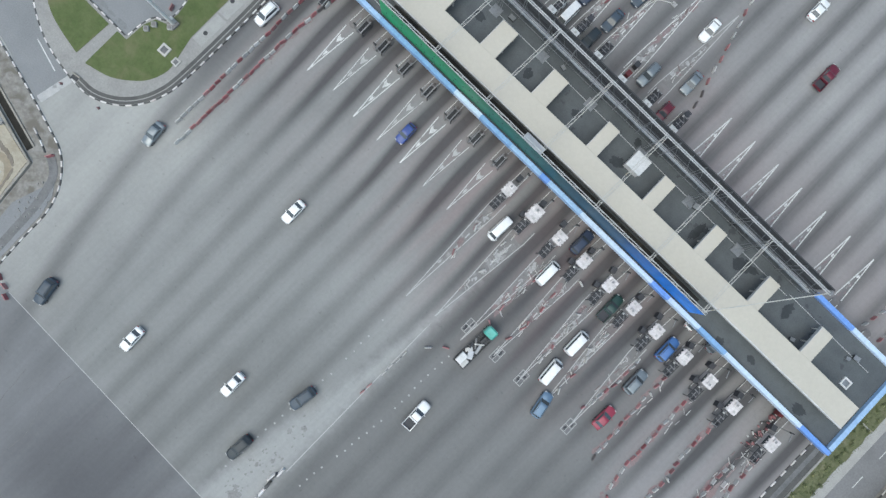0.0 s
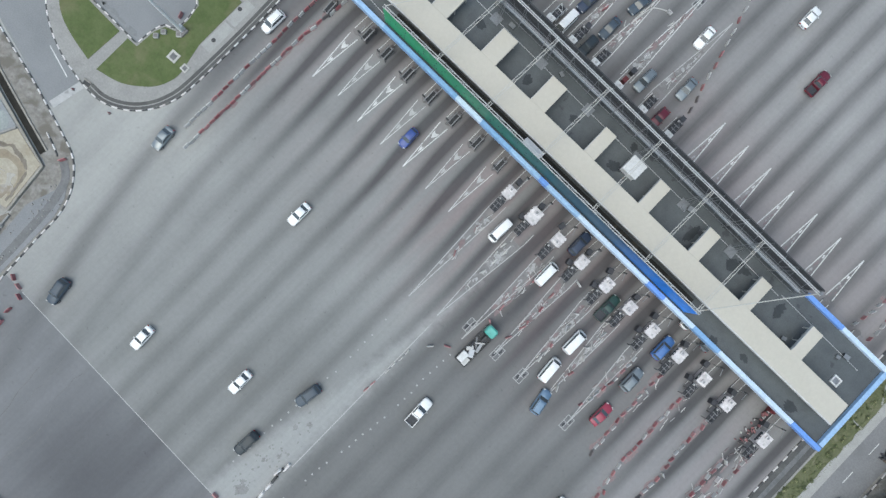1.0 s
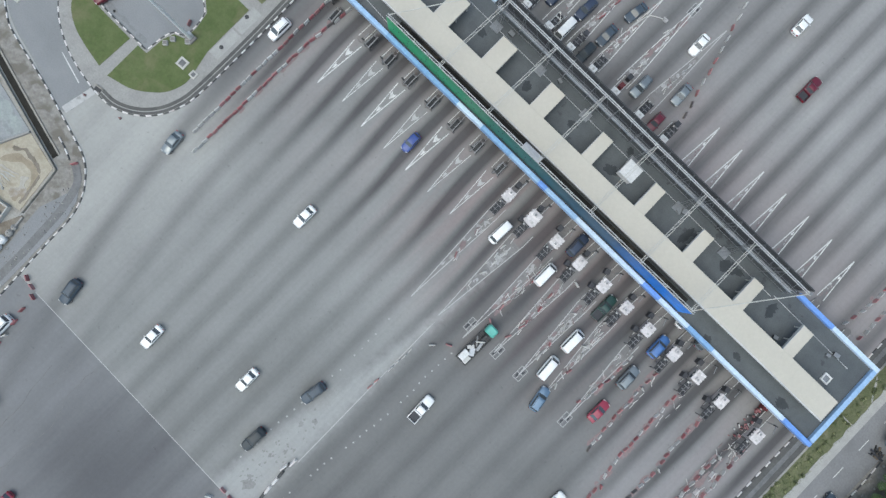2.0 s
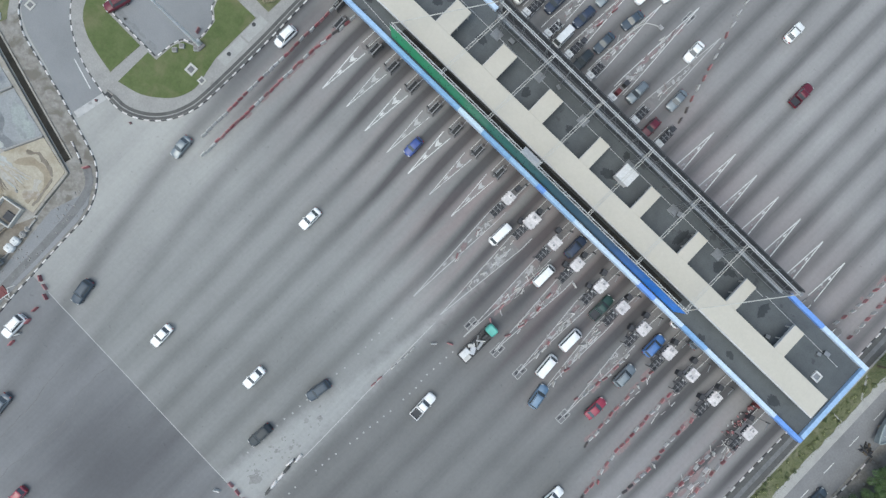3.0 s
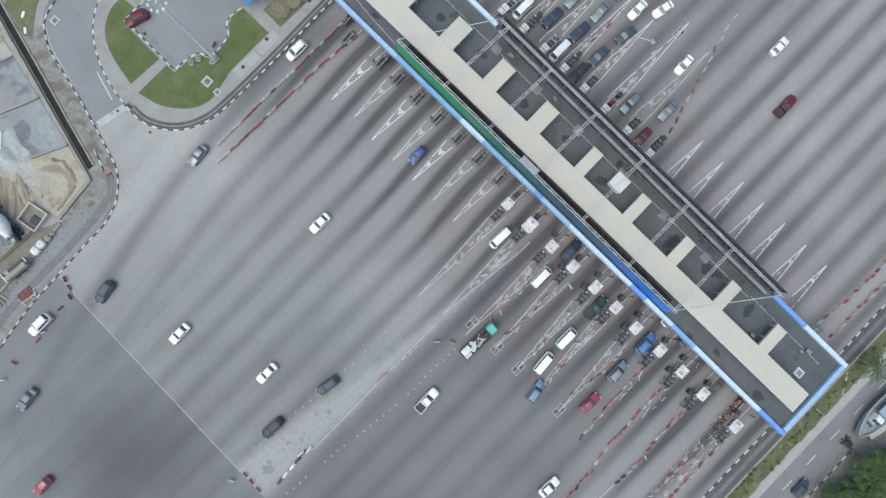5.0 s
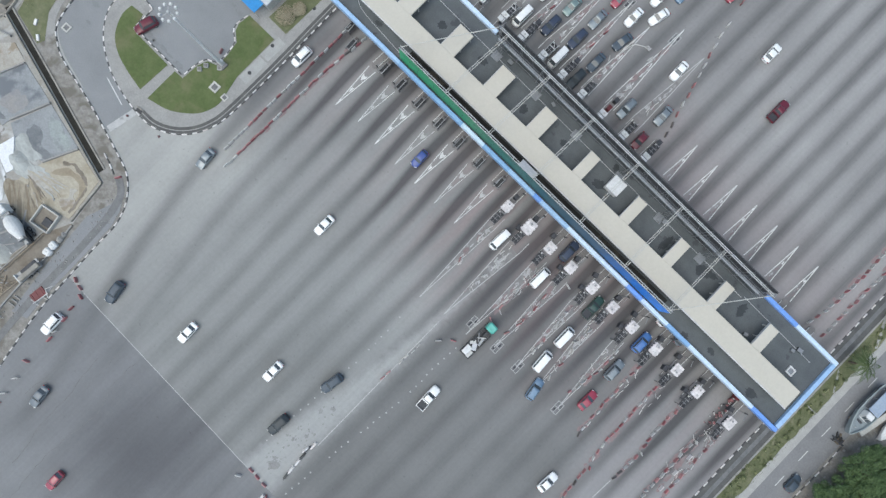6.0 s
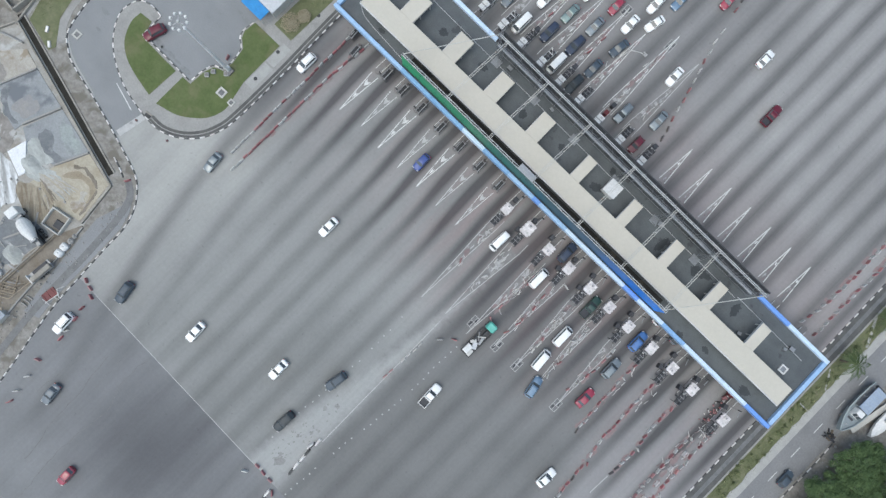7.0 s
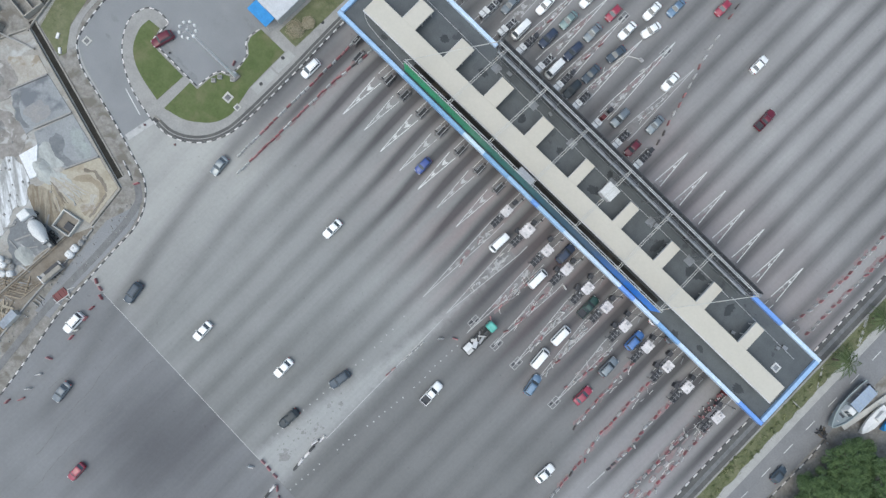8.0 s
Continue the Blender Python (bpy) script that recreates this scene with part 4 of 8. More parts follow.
for x in (-20.3, -9.9, 1.0, 12.3, 23.3, 34.2):
    t = thing("cross_truss", pose(x, 24.6, 9.5), "white steel truss crossing the canopy roof between the signs", "truss", "roof cross trusses")
    xb, y0 = 0.3 - 0.03 * x, -0.1 + 0.01 * x
    part("chord", ladder(bmesh.new(), (-0.2, y0, 0.85), (xb - 0.2, 14.3, 2.5), (0.4, 0, 0), 9, 0.05, 0.025, 1.0), TRUSS, t)
    b = bmesh.new()
    for s in (-0.5, 0.5):
        tube(b, (xb + s, 12.9, -4.15), (xb, 14.1, 2.3), 0.04)
        tube(b, (xb + s, 11.9, -4.15), (xb, 14.1, 2.3), 0.03)
    part("stay", b, STEELG, t)
    part("foot_plate", bm_box(xb - 0.85, xb + 0.85, 11.6, 13.2, -4.15, -3.95, 0.03), STEELG, t)
for ax, ay, bx, by in ((34.3, 25.0, 45.0, 39.4), (-31.4, 24.4, -21.4, 38.7)):
    stays = thing("diagonal_brace", pose(ax, ay, 10.3), "thin white steel brace slanting over the roof", "brace", "roof diagonal braces")
    part("bar", bm_tube((0, 0, 0), (bx - ax, by - ay, 1.5), 0.08), TRUSS, stays)
    part("end_plate", bm_box(bx - ax - 0.2, bx - ax + 0.25, by - ay - 0.2, by - ay + 0.2, 1.3, 1.75, 0.02), STEELG, stays)

# things on the roof
cable = thing("roof_cable", pose(0, 0, 5.4), "thin pale cable lying curved on the grey roof", "cable")
line = [p + Vector((0, 0, 0.02)) for p in smooth_line([(-45.6, 27.0), (-43.6, 25.7), (-40.8, 25.2), (-35.6, 24.9), (-32.2, 24.7)], 0.6)]
part("run", sweep(bmesh.new(), line, 0.05), STEELW, cable)
unit = thing("roof_plant_box", pose(12.8, 35.0, 5.35), "square white plant box on the grey roof", "plant box")
part("body", bm_box(-1.3, 1.3, -1.35, 1.35, 0.25, 1.9, 0.04), WHITE, unit)
part("lid", bm_box(-1.4, 1.4, -1.45, 1.45, 1.903, 2.0, 0.03), WHITE, unit)
part("plinth", bm_box(-1.1, 1.1, -1.2, 1.2, 0, 0.25), ISLAND, unit)
unit = thing("roof_plant_box", pose(-0.65, 25.68, 5.37), "long white box beside the cream roof", "plant box")
part("body", bm_box(-1.8, 1.8, -0.62, 0.62, 0, 2.1, 0.04), WHITE, unit)
part("lid", bm_box(-1.85, 1.85, -0.66, 0.66, 2.103, 2.2, 0.02), PALEROOF, unit)
hatch = thing("roof_hatch", pose(60.0, 34.1, 5.35), "small white framed roof hatch", "roof hatch")
for a in ((-0.75, 0.75, -0.75, -0.5), (-0.75, 0.75, 0.5, 0.75), (-0.75, -0.5, -0.497, 0.497), (0.5, 0.75, -0.497, 0.497)):
    part("frame", bm_box(*a, 0, 0.3, 0.02), WHITE, hatch)
part("cover", bm_box(-0.49, 0.49, -0.49, 0.49, 0, 0.18), STEELG, hatch)
for x0, x1, y in ((-42, 12, 36.9), (12.4, 44, 37.35), (44.3, 61.5, 37.8)):
    pipe = thing("roof_pipe", pose(0, y, 5.35), "thin pale pipe along the grey roof", "pipe", "roof pipes")
    part("run", bm_tube((x0, 0, 0.12), (x1, 0, 0.12), 0.05), STEELW, pipe)
    for k in range(int((x1 - x0) / 5.5) + 1):
        part("clip", bm_box(x0 + 0.5 + 5.5 * k, x0 + 0.7 + 5.5 * k, -0.12, 0.12, 0, 0.14), STEELG, pipe)
for x, y, s in ((-16.8, 37.9, 0.5), (24.2, 37.2, 0.6), (23.2, 36.6, 0.4), (51.3, 35.6, 0.35), (49.2, 33, 0.4), (-5.7, 38.0, 0.4), (58.5, 38, 0.5), (57.6, 37.1, 0.35), (7.2, 32.2, 0.3)):
    junk = thing("junction_box", pose(x, y, 5.35, 0, 0, random.uniform(-20, 20)), "small dark service box on the roof", "service box", "roof service boxes")
    part("case", bm_box(-s, s, -s * 0.7, s * 0.7, 0, s * 0.9, 0.03), STEELB if s > 0.36 else STEELG, junk)
    part("lid", bm_box(-s * 1.05, s * 1.05, -s * 0.75, s * 0.75, s * 0.9 + 0.003, s * 0.9 + 0.05, 0.01), STEELG, junk)

# damp dark patches where water stands on the roof
random.seed(14)
for x, y, rx, ry, count in ((27.1, 34.8, 0.75, 1.7, 3), (35.4, 35.8, 1.5, 1.1, 5), (37.2, 36.5, 1.5, 0.6, 3), (10.7, 33.6, 1.2, 0.9, 5), (30.0, 39.3, 0.7, 0.45, 2), (10.8, 37.9, 0.6, 0.8, 2), (41.3, 24.9, 0.9, 0.7, 2), (46.9, 26.3, 0.8, 0.6, 3), (57.6, 26.0, 1.4, 0.8, 4), (45.7, 36.0, 0.9, 1.4, 4), (0.9, 34.4, 1.0, 0.8, 3), (-9.0, 33.6, 0.8, 1.0, 3), (-20.6, 34.6, 1.1, 0.7, 3), (-30.6, 33.9, 0.9, 0.9, 3), (-39.0, 25.8, 0.9, 0.5, 2)):
    pool = thing("damp_patch", pose(x, y, 5.35), "dark damp patch on the grey roof", "damp patch", "damp patches on the roof", "structure")
    for k in range(count):
        ox, oy = (random.uniform(-0.7, 0.7) * rx, random.uniform(-0.7, 0.7) * ry) if k else (0, 0)
        f = 1.0 if k == 0 else random.uniform(0.4, 0.75)
        pts = [(ox + f * rx * random.uniform(0.6, 1.15) * math.cos(2 * math.pi * j / 19), oy + f * ry * random.uniform(0.6, 1.15) * math.sin(2 * math.pi * j / 19)) for j in range(19)]
        part("stain", sheet(bmesh.new(), pts, 0.001, 0.004 + 0.0015 * k), ROOFWET, pool)

# ---- toll islands, booths and their guard frames ----
ISL_S = [-35.6 + 5.4 * k for k in range(7)] + [1.65, 7.3, 12.9, 18.3, 23.9, 29.2, 34.5, 40.6, 46.2, 51.9, 60.4]
ISL_N = [-35.0, -29.6, -24.4, -19.2, -13.9, -8.7, -3.4, 2.1, 7.8, 13.7, 19.7, 25.2, 30.8, 36.3, 42.0, 47.7, 53.3]


def toll_island(x0, x1, y0, y1):
    """A raised kerbed strip with a rounded nose at each end."""
    t = thing("toll_island", pose(0, 0, 0), "narrow raised concrete island between toll lanes", "toll island", "toll lane islands")
    w = 0.75
    b = bmesh.new()
    ring = []
    for i in range(7):
        a = math.pi + math.pi * i / 6
        ring.append((x0 + w * math.cos(a), y0 + w * math.sin(a)))
    for i in range(7):
        a = math.pi * i / 6
        ring.append((x1 + w * math.cos(a), y1 + w * math.sin(a)))
    part("base", sheet(b, ring, -0.05, 0.2), ISLAND, t)
    for s in (-1, 1):
        e = bmesh.new()
        stripe(e, (x0 + s * (w - 0.08), y0), (x1 + s * (w - 0.08), y1), 0.12, 0.209, 0.008)
        part("kerb_edge", e, LINE, t, "white painted kerb edge")
    ring2 = [(p[0] * 0.8 + (x0 if p[1] < 30 else x1) * 0.2, p[1]) for p in ring]
    part("paving", sheet(bmesh.new(), [(p[0], p[1] * 0.996 + 0.13) for p in ring2], 0.2, 0.215), ISLAND, t)


for i in range(17):
    south_busy = i >= 7
    toll_island(ISL_S[i], ISL_N[i], 17.6 if south_busy else 21.0, 44.6 if south_busy and i >= 10 else 49.2)
toll_island(60.4, 60.8, 17.6, 44.6)


def toll_booth():
    t = thing("toll_booth", pose(0, 0, 0), "white-roofed toll booth on a lane island", "toll booth", "toll booths")
    part("body", bm_box(-0.6, 0.6, -1.1, 1.1, 0.2, 2.3, 0.03), BOOTH, t)
    for s in (-1, 1):
        part("window", bm_box(s * 0.61 - 0.012, s * 0.61 + 0.012, -0.85, 0.85, 1.15, 2.05), GLASS, t)
    part("window", bm_box(-0.45, 0.45, -1.125, -1.103, 1.15, 2.05), GLASS, t)
    for k in range(4):
        a = -1.05 + 0.525 * k
        part("roof_panel", bm_box(-0.85 + 0.06 * (k % 2), 0.85 - 0.05 * ((k + 1) % 2), a + 0.003, a + 0.522, 2.3, 2.45 + 0.015 * (k % 2), 0.012), BOOTHROOF, t, "dusty white roof panel")
        part("eave_bracket", bm_box(-0.95, -0.81, a + 0.1, a + 0.38, 2.2, 2.33, 0.01), BOOTHROOF, t)
    for a in (-0.7, 0.1):
        part("eave_bracket", bm_box(0.82, 0.96, a, a + 0.32, 2.2, 2.29, 0.01), WPLASTIC, t)
    part("air_conditioner", bm_box(-0.42, 0.3, 0.2, 0.78, 2.475, 2.8, 0.04), BOOTHROOF, t)
    part("fan", bm_tube((-0.06, 0.49, 2.8), (-0.06, 0.49, 2.83), 0.2, n=10), CAGE, t)
    part("vent", bm_box(0.15, 0.5, -0.75, -0.4, 2.475, 2.58, 0.02), WPLASTIC, t)
    return t


def small_booth():
    t = thing("toll_booth", pose(0, 0, 0), "small white-roofed toll booth at the queue end", "toll booth", "queue side toll booths")
    part("body", bm_box(-0.55, 0.55, -0.8, 0.8, 0.2, 2.2, 0.03), BOOTH, t)
    for s in (-1, 1):
        part("window", bm_box(s * 0.56 - 0.012, s * 0.56 + 0.012, -0.6, 0.6, 1.15, 2.0), GLASS, t)
    part("roof_panel", bm_box(-0.72, 0.72, -1.0, -0.1, 2.2, 2.36, 0.03), WHITE, t, "white roof panel")
    part("roof_panel", bm_box(-0.68, 0.7, 0.1, 1.0, 2.2, 2.33, 0.03), WHITE, t, "white roof panel")
    part("ridge", bm_box(-0.6, 0.6, -0.057, 0.057, 2.2, 2.27), STEELG, t)
    part("vent", bm_box(-0.3, 0.1, -0.7, -0.35, 2.363, 2.5, 0.02), WPLASTIC, t)
    return t


def guard_frame(rail, bars, label):
    t = thing("guard_frame", pose(0, 0, 0), label, "guard frame", "booth guard frames")
    for x in (-0.62, 0.62):
        for y in (-1.3, 0.0, 1.3):
            part("post", bm_box(x - 0.05, x + 0.05, y - 0.05, y + 0.05, 0.2, 1.7), STEELB, t)
        part("rail", bm_box(x - 0.05, x + 0.05, -1.36, 1.36, 1.7, 1.82, 0.02), rail, t)
    for y, w, mat in ((-1.3, 0.05, bars), (-0.85, 0.06, STEELB), (-0.4, 0.05, FRAME), (0.36, 0.07, bars), (0.8, 0.06, STEELB), (1.3, 0.06, FRAME)):
        part("crossbar", bm_box(-0.55, 0.55, y - w, y + w, 1.71, 1.8), mat, t)
    part("rail", bm_box(-0.1, -0.02, -1.23, 0.26, 1.725, 1.785), FRAME, t)
    brace = bm_box(-0.035, 0.035, -0.62, 0.62, 1.83, 1.87)
    bmesh.ops.rotate(brace, verts=brace.verts[:], cent=(0, 0, 0), matrix=Matrix.Rotation(0.7, 3, "Z"))
    bmesh.ops.translate(brace, verts=brace.verts[:], vec=(0.05, 0.85, 0))
    part("brace", brace, bars, t)
    part("lane_signal", bm_box(0.2, 0.52, -1.2, -0.75, 1.83, 2.15, 0.03), SIGNDARK, t)
    part("lane_signal", bm_box(-0.5, -0.22, 0.95, 1.22, 1.83, 2.1, 0.03), WPLASTIC, t)
    # added dark sheet that stands in for the shaded inside of the frame
    part("plate", bm_box(-0.54, 0.54, -1.27, 1.27, 1.5, 1.55), SIGNDARK, t)
    return t


def crash_frame():
    t = thing("crash_frame", pose(0, 0, 0), "low dark steel frame with two long grey rails", "guard frame", "lane end guard frames")
    for x in (-0.6, 0.6):
        for y in (-1.1, 1.1):
            part("post", bm_box(x - 0.06, x + 0.06, y - 0.06, y + 0.06, 0.2, 1.4), STEELB, t)
    for x in (-0.4, 0.36):
        part("rail", bm_box(x - 0.08, x + 0.08, -1.3, 1.3, 1.4, 1.5, 0.02), CAGE, t)
    part("crossbar", bm_box(-0.6, 0.6, 1.06, 1.16, 1.28, 1.397), FRAME, t)
    part("crossbar", bm_box(-0.6, 0.6, -1.16, -1.06, 1.28, 1.397), FRAME, t)
    part("plate", bm_box(-0.58, 0.58, -1.04, 1.04, 0.8, 0.86), STEELB, t)
    part("lamp", bm_box(-0.3, 0.2, 1.3, 1.75, 0.6, 1.2, 0.05), DARKPLASTIC, t)
    return t


def lane_cabinet(mat):
    t = thing("lane_cabinet", pose(0, 0, 0), "dark equipment cabinet on a lane island", "cabinet", "lane equipment cabinets")
    part("case", bm_box(-0.4, 0.4, -0.45, 0.45, 0.2, 1.5, 0.04), mat, t)
    part("hood", bm_box(-0.45, 0.45, -0.5, 0.5, 1.503, 1.58, 0.02), mat, t)
    return t


def lane_light():
    t = thing("lane_light", pose(0, 0, 0), "slim grey post with lane light beside the booth", "lane light", "lane light posts")
    part("post", bm_tube((0, 0, 0.2), (0, 0, 3.4), 0.06), STEELG, t)
    part("lamp", bm_box(-0.3, 0.3, -0.12, 0.12, 3.0, 3.45, 0.02), STEELB, t)
    part("arm", bm_box(-0.04, 0.04, -1.4, 0, 3.3, 3.38), STEELG, t)
    return t


crash, small, booth, guard, cab, cabr, post = crash_frame(), small_booth(), toll_booth(), guard_frame(STEELB, FRAME, "dark steel frame guarding the booth's island nose"), lane_cabinet(SIGNDARK), lane_cabinet(MAROON), lane_light()
for o, m in ((booth, pose(ISL_S[7], 19.25, 0)), (guard, pose(ISL_S[7], 16.5, 0)), (cab, pose(ISL_S[7], 21.9, 0)), (cabr, pose(58.7, 24.6, 0, 0, 0, 10)), (post, pose(ISL_S[7] + 0.55, 22.9, 0))):
    o.matrix_basis = m
for i in range(8, 18):
    x = ISL_S[i]
    y = 19.45 + 0.06 * (i - 8) + random.uniform(-0.15, 0.15)
    b = copy_thing(booth, pose(x, y, 0, 0, 0, 180 if i % 3 == 0 else 0) @ Matrix.Diagonal((1.22, 1.28, 1.0, 1.0) if i == 8 else (1.05, 1.0 + 0.05 * (i % 3), 1.0, 1.0)))
    copy_thing(guard, pose(x - 0.1, y - 2.85, 0))
    copy_thing(cab, pose(x - 0.1 - 0.9 * (i % 2), y + 2.3, 0, 0, 0, 8 * (i % 3)))
    copy_thing(post, pose(x + 0.5, y + 3.3, 0, 0, 0, 20 * (i % 2)))
    if i not in (9, 12, 17):
        copy_thing(cab, pose(x - 1.25, y - 1.2, -0.2, 0, 0, 12))
for i in range(7):
    x = ISL_S[i] + (2.0 if i == 0 else 1.0 if i == 1 else 0.6)
    m = pose(x, 21.6, 0, 0, 0, 2)
    if i == 0:
        crash.matrix_basis = m
    else:
        copy_thing(crash, m)
    copy_thing(post, pose(x - 0.5, 20.4, 0, 0, 0, 180))
for x, y in ((-41.3, 20.4), (-43.9, 22.8)):
    copy_thing(crash, pose(x, y, -0.2, 0, 0, 4))
pale_guard = guard_frame(STEELW, WHITE, "white steel frame guarding the booth's island nose")
for i in range(10):
    x = ISL_N[i]
    if i == 0:
        small.matrix_basis = pose(x, 44.5, 0, 0, 0, 180)
    else:
        copy_thing(small, pose(x, 44.5, 0, 0, 0, 180))
    if i == 0:
        pale_guard.matrix_basis = pose(x + 0.1, 46.9, 0)
    else:
        copy_thing((pale_guard, pale_guard, pale_guard, guard, pale_guard, guard, guard, cabr, guard, guard)[i], pose(x + 0.1, 46.9, 0))
    copy_thing(cab, pose(x + 0.1, 49.0 if i % 2 else 46.9, 0.0))
    copy_thing(post, pose(x + 0.6, 42.8, 0, 0, 0, 180))
random.seed(31)
for k in range(22):
    w = random.uniform(0.14, 0.4)
    kind = (SCUFFED, DARKPLASTIC, RED, STEELB, SCUFFED, WPLASTIC)[k % 6]
    t = thing("scrap_box", pose(58.7 + random.uniform(-0.75, 0.75), 17.0 + 0.33 * k + random.uniform(-0.3, 0.3), 0.0, 0, 0, random.uniform(-60, 60)), "dented faded red scrap box beside the island" if k % 6 in (0, 2, 4) else "dusty scrap box beside the island", "scrap box", "scrap boxes beside the island")
    h = random.uniform(0.25, 0.8)
    part("case", bm_box(-w * 1.2, w * 1.2, -w * 0.6, w * 0.6, 0, h, 0.05), kind, t)
    part("lid", bm_box(-w * 0.9, w * 0.9, -w * 0.35, w * 0.35, h + 0.003, h + 0.06, 0.02), random.choice((STEELB, WPLASTIC, SCUFFED)), t)

# ---- painted lane dividers ----


def divider(x, tip, base, half, label, spots=2, group="lane divider markings", mat=LINE, spotmat=None, wide=0.19):
    """Two painted lines that open from a tip towards an island, with arrow patches between them."""
    t = thing("lane_divider", pose(0, 0, 0), label, "road marking", group, "structure")
    for s in (-1, 1):
        part("stroke", stripe(bmesh.new(), (x, tip), (x + s * half, base), wide, 0.012 + 0.001 * (s + 1)), mat, t)
    for k in range(spots):
        f = 0.45 + 0.33 * k
        y = tip + (base - tip) * f
        w = half * f * 0.95
        d = 1 if base > tip else -1
        w = max(0.22, w - 0.16)
        head = [(x, y - 0.95 * d), (x + w, y - 0.1 * d), (x + w, y + 0.55 * d), (x + 0.12, y + 0.2 * d), (x - 0.12, y + 0.2 * d), (x - w, y + 0.55 * d), (x - w, y - 0.1 * d)]
        part("arrow", sheet(bmesh.new(), head if d > 0 else head[::-1], 0.004, 0.0125), spotmat or mat, t)
    return t


for k, x in enumerate((-35.5, -30.2, -24.85, -19.4, -14.1, -8.75, -3.3)):
    divider(x, 10.1 + (0.75 if k == 1 else 0.0), 20.0, 0.85, "white lane divider lines opening towards a toll island", 2, spotmat=LINE if k in (0, 2, 4) else FAINT, wide=0.17 if k in (0, 2, 4) else 0.11)


def patch(x, y, rx, ry, mat, parent, name="smudge", z=0.008):
    """A ragged smear of paint or dust."""
    pts = [(x + rx * random.uniform(0.5, 1.2) * math.cos(2 * math.pi * k / 11), y + ry * random.uniform(0.5, 1.2) * math.sin(2 * math.pi * k / 11)) for k in range(11)]
    part(name, sheet(bmesh.new(), pts, -0.02, z), mat, parent)


random.seed(9)
for k, x in enumerate((19.72, 25.3, 30.75, 36.3, 41.95, 47.75, 53.3)):
    t = divider(x, 54.6, 45.6, 0.75, "white lane divider lines opening towards a toll island", 0)
    patch(x + 0.02, 50.6 - 0.25 * (k % 3), 0.2, 0.5, LINE, t, "arrow", 0.0125)
    for q in range(5):
        patch(x + random.uniform(-0.3, 0.3), 46.0 + random.uniform(0.0, 3.2), 0.16, random.uniform(0.25, 0.6), SMUDGE if q % 2 else PINKWEAR, t, "smudge", 0.006 + 0.0005 * q)


def wedge(x0, tip, x1, base, half, label, lines=LINE, smears=5, pink=0, dashes=3, fill=True):
    """A long painted wedge: two edge lines, a broken middle line and worn smears of paint and red dust."""
    t = thing("lane_wedge", pose(0, 0, 0), label, "road marking", "painted lane wedges", "structure")
    at = lambda f: (x0 + (x1 - x0) * f, tip + (base - tip) * f)
    for s in (-1, 1):
        part("stroke", stripe(bmesh.new(), at(0), (x1 + s * half, base), 0.15, 0.012 + 0.001 * (s + 1)), lines, t)
        part("stroke", stripe(bmesh.new(), (x1 + s * half, base), (x1 + s * half, base + (2.5 if base > tip else -2.5)), 0.15), lines, t)
    if fill:
        (xa, ya), (xb, yb) = at(0.4), at(0.97)
        part("fill", sheet(bmesh.new(), [(xa - half * 0.33, ya), (xa + half * 0.33, ya), (xb + half * 0.9, yb), (xb - half * 0.9, yb)], -0.02, 0.0045), WORNFILL, t, "worn pale fill")
    for k in range(dashes):
        f = 0.55 + 0.42 * k / dashes
        x, y = at(f)
        part("dash", stripe(bmesh.new(), (x + 0.15, y), (x + 0.15, y + 1.0), 0.2, 0.0135), lines, t)
    for k in range(smears + pink):
        f = random.uniform(0.35, 0.98)
        x, y = at(f)
        w = half * f
        patch(x + random.uniform(-0.5, 0.5) * w, y, min(0.55, w * 0.55), random.uniform(0.4, 0.95), SMUDGE if k < smears else PINKWEAR, t, z=0.007 + 0.0004 * k)


random.seed(77)
PAINTED = "worn white painted wedge before a toll booth"
wedge(1.95, -4.6, 2.0, 15.0, 1.05, PAINTED, FAINT, 4, 3)
wedge(7.6, -3.6, 8.2, 15.0, 1.5, PAINTED, FAINT, 9, 0, 4)
wedge(13.3, -3.5, 13.7, 14.8, 1.0, PAINTED, FAINT, 7, 6)
wedge(18.9, -1.5, 19.1, 14.8, 1.1, PAINTED, FAINT, 5, 9)
wedge(24.6, -1.2, 24.3, 14.8, 1.1, PAINTED, FAINT, 7, 6)
wedge(30.1, -1.0, 29.6, 14.6, 1.0, PAINTED, FAINT, 7, 3)
wedge(35.8, -1.0, 35.3, 14.4, 0.9, PAINTED, FAINT, 2, 3, 0)
QUEUED = "worn white painted wedge beside the queue"
wedge(1.9, 69.2, 2.1, 50.2, 1.1, QUEUED, LINE, 8, 4)
wedge(-3.3, 64.6, -3.4, 48.8, 1.0, QUEUED, LINE, 8, 5)
wedge(-9.2, 66.0, -9.0, 48.4, 1.0, QUEUED, LINE, 4, 4)
wedge(-14.3, 66.0, -14.6, 48.4, 1.2, QUEUED, LINE, 6, 5)
wedge(-19.6, 66.0, -19.8, 48.8, 1.1, QUEUED, LINE, 6, 5)
wedge(-25.0, 66.0, -25.2, 48.8, 1.1, QUEUED, FAINT, 4, 3)
wedge(8.6, 68.0, 8.0, 50.0, 1.2, QUEUED, FAINT, 4, 1)
arm = thing("curved_rail", pose(0, 0, 0), "bent pale guide rail lying beside the queue", "guide rail")
bent = [p + Vector((0, 0, 0.09)) for p in smooth_line([(-3.8, 55.2), (-3.5, 58.2), (-3.0, 59.9), (-1.8, 60.8), (-0.6, 61.4)], 0.5)]
part("rail", sweep(bmesh.new(), bent, 0.09), WPLASTIC, arm)
